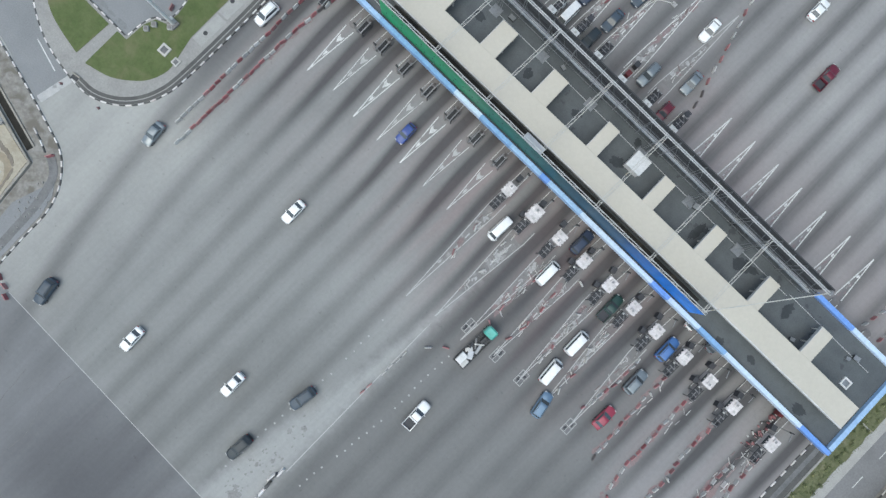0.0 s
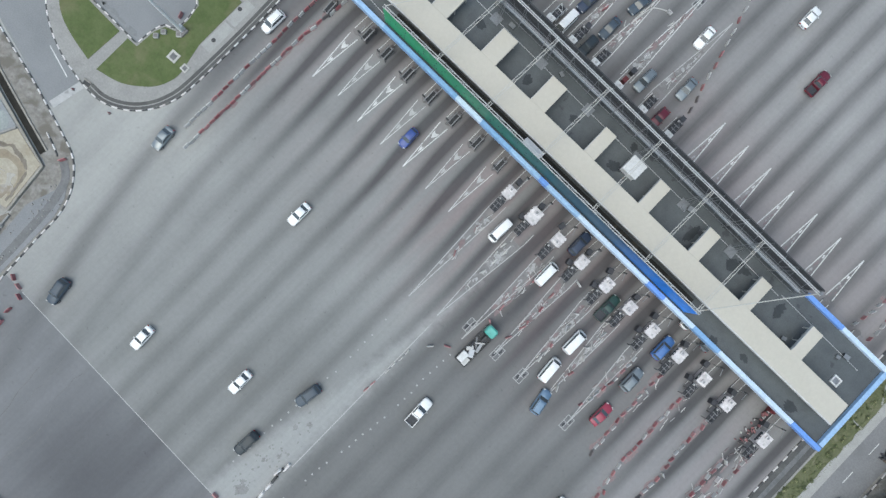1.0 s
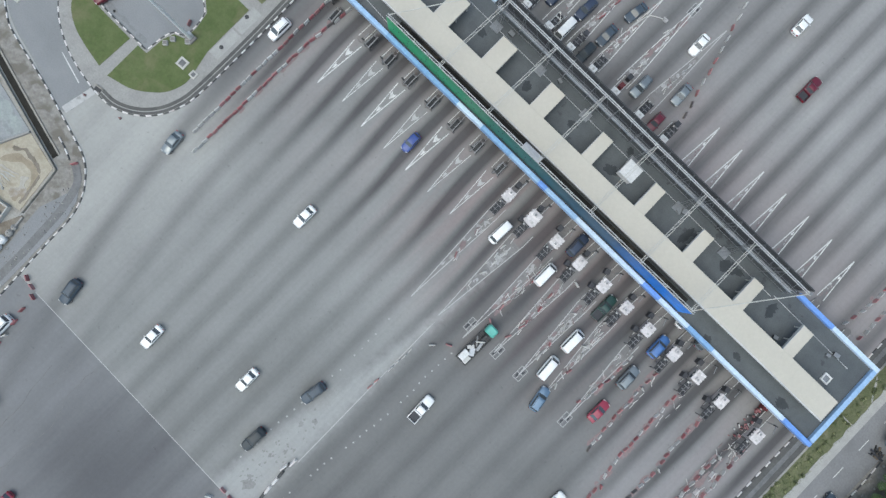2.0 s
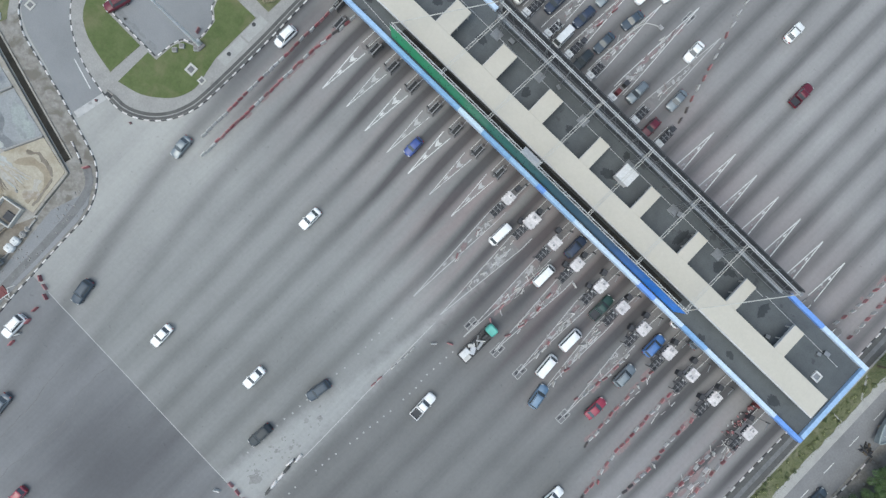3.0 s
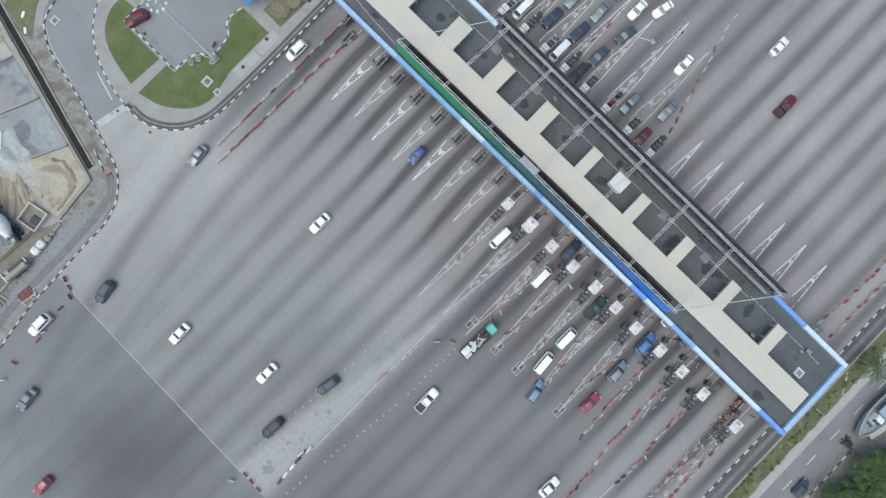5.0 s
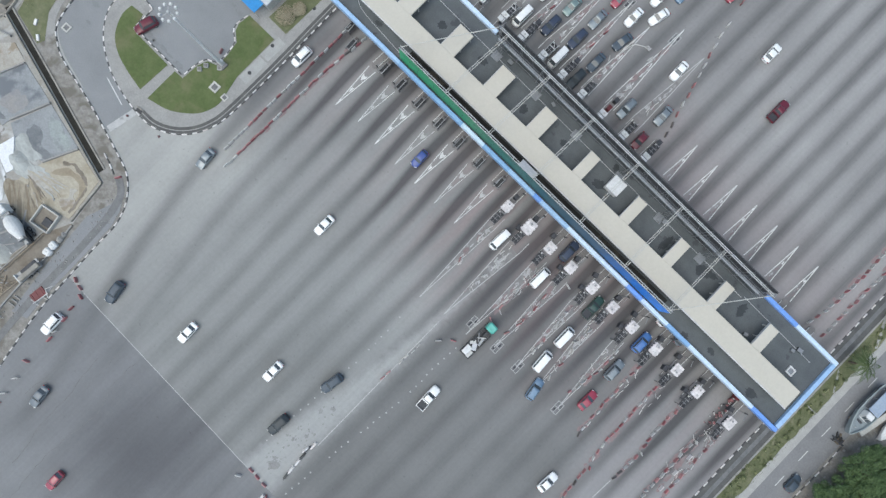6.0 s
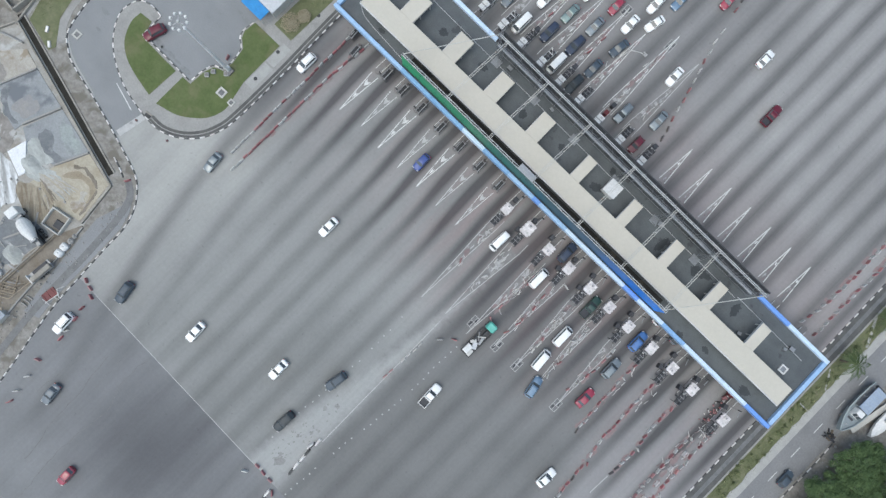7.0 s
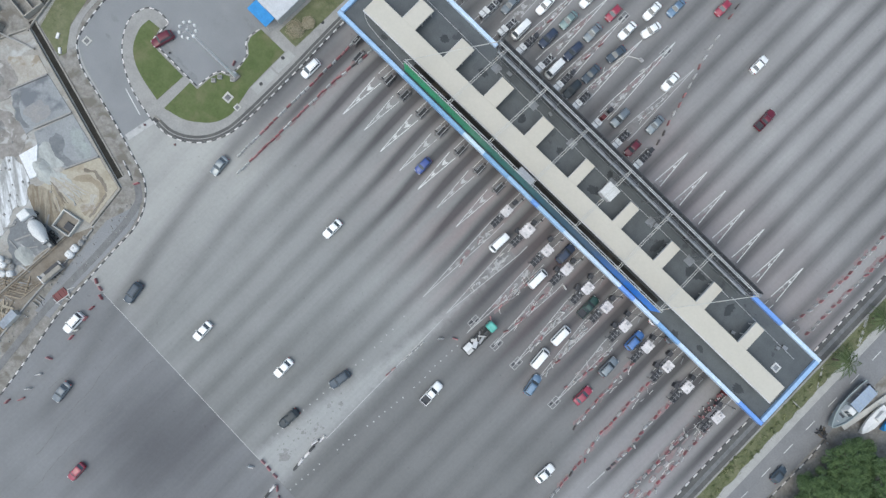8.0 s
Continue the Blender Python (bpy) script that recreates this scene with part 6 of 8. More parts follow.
CARS = [
    ("people_carrier", "white", -46.35, 12.0, S), ("sedan", "silver", -45.2, -14.6, S + 6), ("sedan", "white", -20.5, -7.7, S), ("hatchback", "blue", -16.7, 14.1, S + 2), ("van", "white", 5.1, 13.9, S - 2),
    ("suv", "dark", -39.1, -44.0, S + 10), ("sedan", "white", -24.2, -39.9, S + 2), ("sedan", "white", -7.8, -33.9, S), ("suv", "dark", 1.7, -27.7, S - 9), ("suv", "black", 0.0, -40.1, S - 3), ("sedan", "grey", -35.1, -67.2, S + 7), ("hatchback", "red", -22.0, -76.0, S + 3), ("suv", "white", -43.1, -56.2, S + 3),
    ("suv", "navy", -17.1, 50.6, S), ("suv", "navy", -11.6, 52.4, S - 2), ("sedan", "silver", -11.5, 58.0, S), ("van", "white", -11.7, 47.0, S), ("suv", "black", -6.3, 46.6, S), ("sedan", "dark", -5.8, 51.7, S), ("sedan", "dark", -5.0, 58.3, S - 8), ("suv", "silver", 4.7, 49.5, S), ("sedan", "silver", 10.8, 53.6, S + 2), ("hatchback", "maroon", 10.9, 46.8, S),
    ("sedan", "white", 6.85, 62.2, S + 2), ("sedan", "white", 17.4, 78.0, N), ("pickup", "maroon", 26.2, 70.6, N),
    ("sedan", "grey", -27.4, 50.0, S), ("sedan", "white", -22.3, 55.0, S), ("sedan", "sage", -16.8, 56.3, S), ("hatchback", "red", -11.3, 63.9, S), ("sedan", "white", -6.8, 63.4, S), ("sedan", "white", -3.4, 67.0, S - 12), ("sedan", "white", -6.0, 70.0, S), ("sedan", "sky", -3.0, 74.0, S), ("hatchback", "red", 3.9, 81.0, S), ("van", "white", -22.2, 47.8, S), ("sedan", "white", -17.0, 62.4, S), ("van", "white", -30.5, 50.5, S),
    ("van", "white", 15.7, 14.2, N), ("van", "white", 27.0, 9.4, N), ("van", "white", 27.2, 3.2, N + 4), ("suv", "sky", 29.9, -1.6, N + 10), ("sedan", "red", 38.65, 4.0, N - 2), ("suv", "silver", 38.3, 11.7, N), ("suv", "brightblue", 38.4, 19.2, N), ("pickup", "green", 27.0, 17.4, N), ("suv", "navy", 16.2, 21.8, N), ("hatchback", "white", 38.4, 25.9, N), ("pickup", "white", 16.6, -16.9, N + 2), ("sedan", "white", 44.0, -12.4, N - 4),
    ("hatchback", "grey", 43.4, 25.6, N), ("hatchback", "dark", 78.3, 20.6, N),
]
WORDS = {"white": "white", "silver": "silver grey", "grey": "mid grey", "dark": "dark grey", "black": "black", "navy": "navy blue", "blue": "deep blue", "sky": "light blue", "brightblue": "bright blue", "red": "red", "maroon": "dark red", "green": "dark green", "sage": "grey green"}
for kind, colour, x, y, a in CARS:
    if y < -45:
        where = "on the dark asphalt carriageway"
    elif x > 75:
        where = "standing at the edge of the side road"
    elif y > 42:
        where = "queueing for the toll booths" if x < 12 else "driving away from the toll booths"
    else:
        where = "driving away from the toll canopy" if a > 90 else "waiting before the toll booths"
    car(kind, colour, x, y, a, f"{WORDS[colour]} {kind.replace('_', ' ')} {where}", z=0.02 if x > 75 else 0.0)
car("suv", "maroon", -71.1, -4.7, 165, "dark red car parked against the car park kerb", "", z=0.006)

# flatbed lorry with a teal cab
lorry = thing("lorry", pose(15.65, -2.3, 0, 0, 0, -1), "flatbed lorry with teal cab and white load", "lorry")
cabm = paint("teal_cab_paint", (0.1, 0.43, 0.36))
part("cab", bm_box(-1.0, 1.0, 2.3, 4.0, 0.6, 2.35, 0.24, None, 0.94), cabm, lorry, "teal painted cab")
part("windscreen", bm_box(-0.85, 0.85, 3.97, 4.01, 1.35, 2.1), GLASS, lorry)
part("roof_vent", bm_box(-0.3, 0.3, 2.6, 2.9, 2.353, 2.4, 0.02), cabm, lorry)
part("chassis", bm_box(-0.45, 0.45, -4.2, 2.3, 0.55, 0.85), STEELB, lorry)
for k in range(9):
    part("bed_board", bm_box(-1.05, 1.05, -4.2 + 0.7 * k, -3.62 + 0.7 * k, 0.853, 0.95), STEELB, lorry)
for s in (-1, 1):
    part("side_board", bm_box(s * 1.08 - 0.05, s * 1.08 + 0.05, -4.2, 2.1, 0.7, 1.25), STEELB, lorry)
part("load", bm_box(-0.95, 0.2, -3.9, -2.1, 0.953, 1.6, 0.05), WHITE, lorry, "white boxed load")
part("load", bm_box(0.25, 0.95, -4.0, -2.6, 0.953, 1.3, 0.05), WPLASTIC, lorry, "white boxed load")
for k, (lx, ly, sx, sy, a, mat) in enumerate(((0.3, -1.7, 0.45, 0.7, 30, PALEROOF), (-0.5, -1.2, 0.3, 0.6, -35, WPLASTIC), (0.55, -0.2, 0.25, 0.8, 12, STEELG), (-0.4, 0.2, 0.12, 0.9, 40, FRAME), (0.1, 0.5, 0.1, 0.8, -50, WPLASTIC), (-0.7, -0.5, 0.14, 0.5, 10, SIGNDARK))):
    piece = bm_box(-sx, sx, -sy, sy, 0.953 + 0.04 * k, 1.25 + 0.06 * k, 0.03)
    bmesh.ops.rotate(piece, verts=piece.verts[:], cent=(0, 0, 0), matrix=Matrix.Rotation(radians(a), 3, "Z"))
    bmesh.ops.translate(piece, verts=piece.verts[:], vec=(lx, ly, 0))
    part("load", piece, mat, lorry)
part("crane_arm", bm_box(-0.25, 0.25, 0.9, 2.1, 0.953, 2.0, 0.06), STEELB, lorry)
part("toolbox", bm_box(0.2, 0.8, -0.6, 0.5, 0.953, 1.2, 0.03), SIGNDARK, lorry)
for s in (-1, 1):
    for y in (3.1, -2.2, -3.3):
        wheel = part("wheel", bm_tube((s * 0.75, y, 0.45), (s * 1.05, y, 0.45), 0.45, n=14), RUBBER, lorry)
        part("rim", bm_tube((s * 0.74, y, 0.45), (s * 1.06, y, 0.45), 0.25, n=8), RIM, wheel)
    part("mirror", bm_box(s * 1.12 - 0.08, s * 1.12 + 0.08, 3.6, 3.75, 1.5, 1.9, 0.02), STEELB, lorry)
    part("headlight", bm_box(s * 0.7 - 0.15, s * 0.7 + 0.15, 3.98, 4.02, 0.75, 0.95), LAMP, lorry)

# ---- high-mast lamp, lawn furniture ----
mast = thing("mast_light", pose(-55.9, 0.2, 0.19), "tall pale steel mast with a ring of white lamps", "mast light")
part("pole", bm_tube((0, 0, 0), (0, 0, 21.6), 0.3, 0.13, 12), WHITE, mast)
part("base", bm_box(-0.75, 0.75, -0.75, 0.75, 0, 0.35, 0.04), ISLAND, mast, "concrete base block")
part("winch_box", bm_box(-0.3, 0.3, 0.25, 0.7, 0.4, 1.6, 0.03), STEELW, mast)
rg = bmesh.new()
for k in range(18):
    a, b = 2 * math.pi * k / 18, 2 * math.pi * (k + 1) / 18
    tube(rg, (0.9 * math.cos(a), 0.9 * math.sin(a), 21.7), (0.9 * math.cos(b), 0.9 * math.sin(b), 21.7), 0.03, n=5)
part("ring", rg, STEELG, mast)
for k in range(3):
    a = 2 * math.pi * k / 3 + 0.3
    part("arm", bm_tube((0, 0, 21.65), (0.9 * math.cos(a), 0.9 * math.sin(a), 21.7), 0.05), STEELW, mast)
for k in range(9):
    a = 2 * math.pi * k / 9
    part("lamp_head", bm_tube((1.35 * math.cos(a), 1.35 * math.sin(a), 21.55), (1.35 * math.cos(a), 1.35 * math.sin(a), 21.85), 0.27, 0.2, 10), WHITE, mast, "white lamp head")
    part("bracket", bm_tube((0.9 * math.cos(a), 0.9 * math.sin(a), 21.7), (1.2 * math.cos(a), 1.2 * math.sin(a), 21.7), 0.03, n=4), STEELG, mast)
part("hub", bm_tube((0, 0, 21.3), (0, 0, 22.0), 0.2, n=10), STEELW, mast)
for x, y in ((-58.3, -3.4), (-57.9, -2.05), (-55.8, -0.6)):
    t = thing("lawn_block", pose(x, y, 0.19, 0, 0, 45), "small square pale concrete block on the lawn", "concrete block", "concrete blocks on the lawn")
    part("block", bm_box(-0.42, 0.42, -0.42, 0.42, 0, 0.45, 0.05), DUST, t)
    part("cover", bm_box(-0.3, 0.3, -0.3, 0.3, 0.453, 0.49, 0.01), ISLAND, t)
for x, y, z, r, s in ((-53.9, -3.8, 0.19, 4, 0.85), (-81.6, -15.6, 0.0, 3, 0.75), (-51.2, -3.9, 0.16, 0, 0.6)):
    t = thing("manhole", pose(x, y, z, 0, 0, r), "square manhole with a pale concrete collar", "manhole", "manholes")
    for a in ((-s, s, -s, -s * 0.6), (-s, s, s * 0.6, s), (-s, -s * 0.6, -s * 0.597, s * 0.597), (s * 0.6, s, -s * 0.597, s * 0.597)):
        part("collar", bm_box(*a, 0, 0.16, 0.01), WALLPAINT, t)
    part("cover", bm_box(-s * 0.59, s * 0.59, -s * 0.59, s * 0.59, 0, 0.1), OILMARK, t)
for x, y in ((-52.0, 9.6), (-51.3, 2.8), (-51.6, 20.4)):
    solid("drain_cover", bm_tube((0, 0, 0), (0, 0, 0.03), 0.38, n=10), STEELB, "round dark drain cover in the footway", "drain cover", "drain covers", m=pose(x, y, 0.157))
for x, y, r in ((-63.0, 12.4, 20), (-62.6, 14.4, 60), (-64.2, 13.6, 0), (-61.6, -19.3, 30), (-54.6, -17.9, 80)):
    t = thing("traffic_cone", pose(x, y, 0.006, 0, 0, r), "scuffed dark traffic cone", "traffic cone", "traffic cones")
    part("base", bm_box(-0.22, 0.22, -0.22, 0.22, 0, 0.05, 0.01), STEELB, t)
    part("cone", bm_tube((0, 0, 0.05), (0, 0, 0.7), 0.17, 0.03, 10), SCUFFED, t)

# ---- small building with a blue awning ----
house = thing("gatehouse", pose(-60.4, 14, 0.1), "small white-roofed building with a blue sheet awning", "building")
part("wall", bm_box(-3.6, 3.3, 0.0, 14, 0, 2.9), WALLPAINT, house)
part("roof", bm_box(-4.0, 3.8, -0.2, 14.4, 2.9, 3.15, 0.05), PALEROOF, house, "white sheet roof")
for k in range(8):
    part("roof_seam", bm_box(-3.95, 3.75, 0.9 + 1.7 * k, 1.0 + 1.7 * k, 3.148, 3.19), PALEROOF, house)
part("awning", bm_box(-2.3, 2.9, -2.7, -0.205, 2.62, 2.75, 0.02), BLUEROOF, house, "blue sheet awning")
for x in (-2.1, 2.7):
    part("awning_post", bm_tube((x, -2.5, 0), (x, -2.5, 2.62), 0.05), STEELW, house)
door = part("door", bm_box(-0.5, 0.45, -0.04, -0.005, 0, 2.05), MAROON, house)
part("handle", bm_box(0.3, 0.36, -0.07, -0.042, 0.95, 1.1), STEELG, door)
for x in (-2.4, 1.6):
    win = part("window", bm_box(x - 0.5, x + 0.5, -0.035, -0.004, 1.0, 2.0), GLASS, house)
    part("frame", bm_box(x - 0.56, x + 0.56, -0.05, -0.037, 0.94, 1.0), STEELW, win)

# ---- building yard ----
wall_pts = [((-91.2, -21.8), (-55.7, -31.6)), ((-55.7, -31.6), (-54.5, -40.6)), ((-91.2, -21.8), (-97.5, -36)), ((-91.0, -22.4), (-95.5, 2))]
yw = thing("yard_wall", pose(0, 0, 0), "low concrete wall round the building yard", "wall", kind="structure")
for a, b in wall_pts:
    a, b = Vector((*a, 0)), Vector((*b, 0))
    bm = bmesh.new()
    L = (b - a).length
    box(bm, 0, L, -0.14, 0.14, 0, 0.55, 0.03)
    bmesh.ops.transform(bm, matrix=pose(a.x, a.y, 0, 0, 0, math.degrees(math.atan2(b.y - a.y, b.x - a.x))), verts=bm.verts[:])
    part("wall_run", bm, WALLTOP if a.y > -35 else TIMBER, yw)
slab("yard_ground", [(-150, -60), (-97.5, -36), (-91.2, -22), (-55.8, -31.7), (-54.6, -40.6), (-54.7, -100), (-150, -100)], -0.2, 0.06, YARDDUST, "dusty pale ground of the building yard", "ground")
slab("yard_outer", [(-150, 40), (-96, 14), (-91.4, -21.5), (-97.6, -36), (-150, -60)], -0.2, 0.05, SOIL, "grey soil and concrete ground behind the wall", "ground")


def yard_slab(pts, z, mat, label):
    solid("yard_slab", sheet(bmesh.new(), pts, 0.03, z), mat, label, "concrete slab", kind="structure")


for k, (x0, x1, y0, y1, r) in enumerate(((-97.5, -92.4, -20.6, -16.0, 0), (-98.6, -92.6, -15.4, -10.0, 0), (-98.5, -94.2, -29.5, -25.4, 24), (-99.0, -93.0, -9.5, -4.0, 0))):
    t = thing("settling_tank", pose((x0 + x1) / 2, (y0 + y1) / 2, 0.05, 0, 0, r - 6), "open concrete tank with stained rim walls", "concrete tank", "concrete tanks behind the wall")
    w, d = (x1 - x0) / 2, (y1 - y0) / 2
    for a in ((-w, w, -d, -d + 0.3), (-w, w, d - 0.3, d), (-w, -w + 0.3, -d + 0.303, d - 0.303), (w - 0.3, w, -d + 0.303, d - 0.303)):
        part("rim", bm_box(*a, 0, 1.3, 0.03), WALLTOP, t)
    part("floor", bm_box(-w + 0.303, w - 0.303, -d + 0.303, d - 0.303, 0, 0.15), (SOIL, SLAB, WETSOIL, SOIL)[k], t)
    part("divider", bm_box(-w + 0.31, w - 0.31, -0.12, 0.12, 0.153, 1.0), WALLTOP, t)


def yard_patch(pts, z, mat, label, wobble=0.25):
    """Loose material with a soft wandering outline."""
    line = [(p.x + wobble * noise.noise(p * 0.9), p.y + wobble * noise.noise(p * 0.9 + Vector((7, 3, 0)))) for p in smooth_line(pts, 0.5, True)]
    solid("yard_patch", sheet(bmesh.new(), line, 0.03, z), mat, label, "loose ground", kind="structure")


yard_slab([(-90.0, -28.6), (-86.2, -24.4), (-82.1, -25.6), (-84.9, -33.2), (-88, -33)], 0.15, SLABPALE, "pale cast concrete slab in the yard")
yard_slab([(-84.8, -33.2), (-81.9, -25.7), (-73.3, -27.7), (-76.2, -35.1), (-76.5, -37.0), (-80.0, -36.0)], 0.16, SLAB, "blue-grey cast concrete slab in the yard")
yard_slab([(-73.0, -27.8), (-63.3, -30.1), (-66.2, -36.5), (-69.3, -37.2), (-72.6, -37.4), (-75.7, -35.6)], 0.15, SLAB, "blue-grey cast concrete slab in the yard")
yard_slab([(-63.2, -30.2), (-56.3, -31.8), (-55.1, -40.6), (-62.6, -42.4), (-67.2, -42.4), (-66.2, -36.6)], 0.14, TAN, "tan sandy slab with dark wet edges")
yard_patch([(-63.7, -36.8), (-62.8, -34.5), (-60.5, -33.6), (-57.8, -33.9), (-56.4, -35.8), (-55.8, -38.7), (-56.6, -38.9), (-57.2, -36.3), (-58.5, -34.8), (-60.5, -34.7), (-62.2, -36.1)], 0.148, TANWET, "dark wet edge round the sand")
yard_patch([(-59.1, -36.5), (-57.9, -35.6), (-57.8, -37.1), (-56.5, -37.7), (-56.7, -38.9), (-57.0, -40.0), (-58.5, -39.9), (-58.9, -39.1), (-58.0, -38.1)], 0.163, SLABPALE, "pale dried sand patch", 0.5)
yard_patch([(-70.6, -39.9), (-68.2, -38.6), (-65.6, -37.5), (-63.6, -37.0), (-62.9, -37.8), (-64.6, -39.6), (-66.5, -41.0), (-68.9, -41.5)], 0.17, GRAVEL, "washed fan of pale grey cement slurry", 0.6)
yard_patch([(-72.6, -34.7), (-72.1, -32.5), (-69.7, -32.8), (-68.3, -34.7), (-65.6, -34.2), (-65.8, -35.6), (-69.1, -36.0), (-71.2, -35.4)], 0.166, WETSLAB, "dark wet patch on the concrete slab", 0.5)
yard_patch([(-73.1, -36.5), (-72.2, -35.1), (-69.5, -35.9), (-66.9, -36.0), (-68.4, -38.8), (-70.1, -40.0)], 0.175, GRAVEL, "pale grey slurry spread over the slab", 0.5)
yard_patch([(-71.4, -29.2), (-68.7, -29.2), (-65.0, -30.4), (-65.2, -32.6), (-68.1, -32.3), (-70.6, -30.9)], 0.162, SLABGREEN, "pale greenish wash on the concrete slab", 0.6)
yard_patch([(-83.8, -33.4), (-83.1, -31.7), (-81.6, -33.6), (-80.0, -35.2), (-77.0, -35.6), (-78.0, -36.3), (-80.7, -35.9)], 0.17, WETSLAB, "dark wet edge of the concrete slab", 0.4)
yard_patch([(-80.3, -33.6), (-79.5, -30.6), (-76.8, -30.1), (-76.0, -32.0), (-77.0, -34.1), (-78.9, -34.4)], 0.168, SLABBROWN, "brownish dried wash on the concrete slab", 0.7)
yard_patch([(-66.0, -51.0), (-65.0, -48.4), (-59.4, -46.6), (-57.6, -46.8), (-57.8, -51.8), (-58.7, -56.0), (-62.8, -55.2)], 0.105, WETSLAB, "dark damp ground under the mixer lorry", 0.6)
yard_patch([(-75.8, -44.6), (-74.9, -42.0), (-70.3, -42.6), (-66.5, -46.4), (-67.5, -48.9), (-65.4, -54.7), (-72, -54)], 0.12, WASHED, "white washed cement streaks on the ground", 0.5)
yard_patch([(-83.9, -37.2), (-80.0, -36.3), (-76.2, -37.2), (-74.6, -41.6), (-76.6, -44.2), (-83, -46), (-88, -42)], 0.11, RUBBLEGROUND, "brown and grey rubble ground", 0.6)
yard_patch([(-91.5, -31), (-88.8, -29.4), (-85.2, -31.0), (-84.3, -35.3), (-88, -38), (-92, -35)], 0.155, RUBBLEGROUND, "brown and grey rubble ground", 0.5)
yard_patch([(-68.6, -44.2), (-66.7, -42.0), (-62.1, -41.2), (-59.4, -44.6), (-60.5, -46.6), (-64.8, -46.4)], 0.155, MUDDY, "streaked muddy brown sand", 0.4)
# streaks that the wash water has left on the sand, fanning out from the slurry
random.seed(38)
for k in range(30):
    f = random.random()
    ex, ey = Vector((-59.6, -36.6, 0)).lerp(Vector((-61.5, -44.2, 0)), f)[:2]
    start, end = Vector((-68.3 + 2.6 * f, -39.0 - 1.8 * f, 0)), Vector((ex + random.uniform(-1.2, 1.2), ey + random.uniform(-0.6, 0.6), 0))
    start = start.lerp(end, random.uniform(0.0, 0.5))
    side = (end - start).normalized().cross(Vector((0, 0, 1))) * random.uniform(0.1, 0.32)
    mid = start.lerp(end, random.uniform(0.25, 0.6)) + side * random.uniform(-1, 1)
    yard_patch([start[:2], (mid + side)[:2], end[:2], (mid - side)[:2]], 0.171 + 0.001 * k, random.choice((GRAVEL, GRAVEL, SLABPALE, TAN) if f < 0.5 else (MUDDY, TANWET, SLABPALE, TAN, WETSOIL)), "thin streak of washed cement on the sand" if f < 0.5 else "thin streak of washed mud on the sand", 0.3)
for pts in ([(-63.6, -33.6), (-61.6, -32.6), (-59.0, -32.9), (-57.4, -33.6), (-57.3, -34.0), (-59.2, -33.5), (-61.6, -33.2), (-63.2, -34.2)], [(-57.2, -34.6), (-56.7, -36.6), (-56.2, -39.6), (-55.8, -39.8), (-56.2, -36.4), (-56.8, -34.4)]):
    yard_patch(pts, 0.166, WETSOIL, "dark muddy rim along the wall", 0.4)
tarp = thing("ground_sheet", pose(0, 0, 0.06), "white plastic sheeting spread over a low stack", "sheeting")
part("sheet", sheet(bmesh.new(), [(-74.3, -40.8), (-73.3, -36.8), (-69.0, -41.3), (-69.4, -42.6), (-72.6, -41.4)], 0, 0.32), TARP, tarp)
part("stack", sheet(bmesh.new(), [(-74.0, -40.5), (-73.3, -37.6), (-69.6, -41.3)], 0.0, 0.3), WALLTOP, tarp)
for (a, b) in (((-84.9, -33.2), (-82.0, -25.7)), ((-76.1, -35.1), (-73.2, -27.7)), ((-66.2, -36.5), (-63.3, -30.1)), ((-91, -31), (-98, -28)), ((-87.4, -24), (-100, -28.6))):
    a, b = Vector((*a, 0)), Vector((*b, 0))
    t = thing("formwork_beam", pose(a.x, a.y, 0.1, 0, 0, math.degrees(math.atan2(b.y - a.y, b.x - a.x))), "pale concrete upstand between yard slabs", "concrete beam", "concrete upstands in the yard")
    part("beam", bm_box(0, (b - a).length, -0.16, 0.16, 0, 0.5, 0.03), FOOTWAY, t)


for x, y, sx, sy, r in ((-101, -14, 5, 4, -15), (-103, -25.5, 4.5, 3.6, -15), (-97.5, -3.5, 3.5, 4.5, -10), (-97.5, -42, 4.2, 3.2, -18)):
    t = thing("settling_basin", pose(x, y, 0.06, 0, 0, r), "open concrete basin with pale rim walls", "concrete basin", "concrete basins")
    for a in ((-sx, sx, -sy, -sy + 0.3), (-sx, sx, sy - 0.3, sy), (-sx, -sx + 0.3, -sy + 0.303, sy - 0.303), (sx - 0.3, sx, -sy + 0.303, sy - 0.303)):
        part("rim", bm_box(*a, 0, 1.0, 0.03), FOOTWAY, t)
    part("floor", bm_box(-sx + 0.303, sx - 0.303, -sy + 0.303, sy - 0.303, 0, 0.12), YARDDUST, t)


def heap(x, y, rx, ry, h, mat, label, name="mound"):
    """A loose heap with an uneven round outline."""
    b = bmesh.new()
    rings = 7
    for i in range(rings + 1):
        f = i / rings
        for k in range(22):
            a = 2 * math.pi * k / 22
            rr = f * (1 + 0.25 * noise.noise(Vector((math.cos(a) * 1.5 + x, math.sin(a) * 1.5 + y, f))))
            b.verts.new((rx * rr * math.cos(a), ry * rr * math.sin(a), max(0.0, h * (1 - f ** 1.3) + 0.2 * (1 - f) * noise.noise(Vector((rr * 5 * math.cos(a) + x, rr * 5 * math.sin(a), 1))))))
    b.verts.ensure_lookup_table()
    for i in range(rings):
        for k in range(22):
            p, q = i * 22 + k, i * 22 + (k + 1) % 22
            b.faces.new((b.verts[p], b.verts[q], b.verts[q + 22], b.verts[p + 22]))
    for f in b.faces:
        f.smooth = True
    return solid(name, b, mat, label, "heap", "heaps in the yard", m=pose(x, y, 0.08))


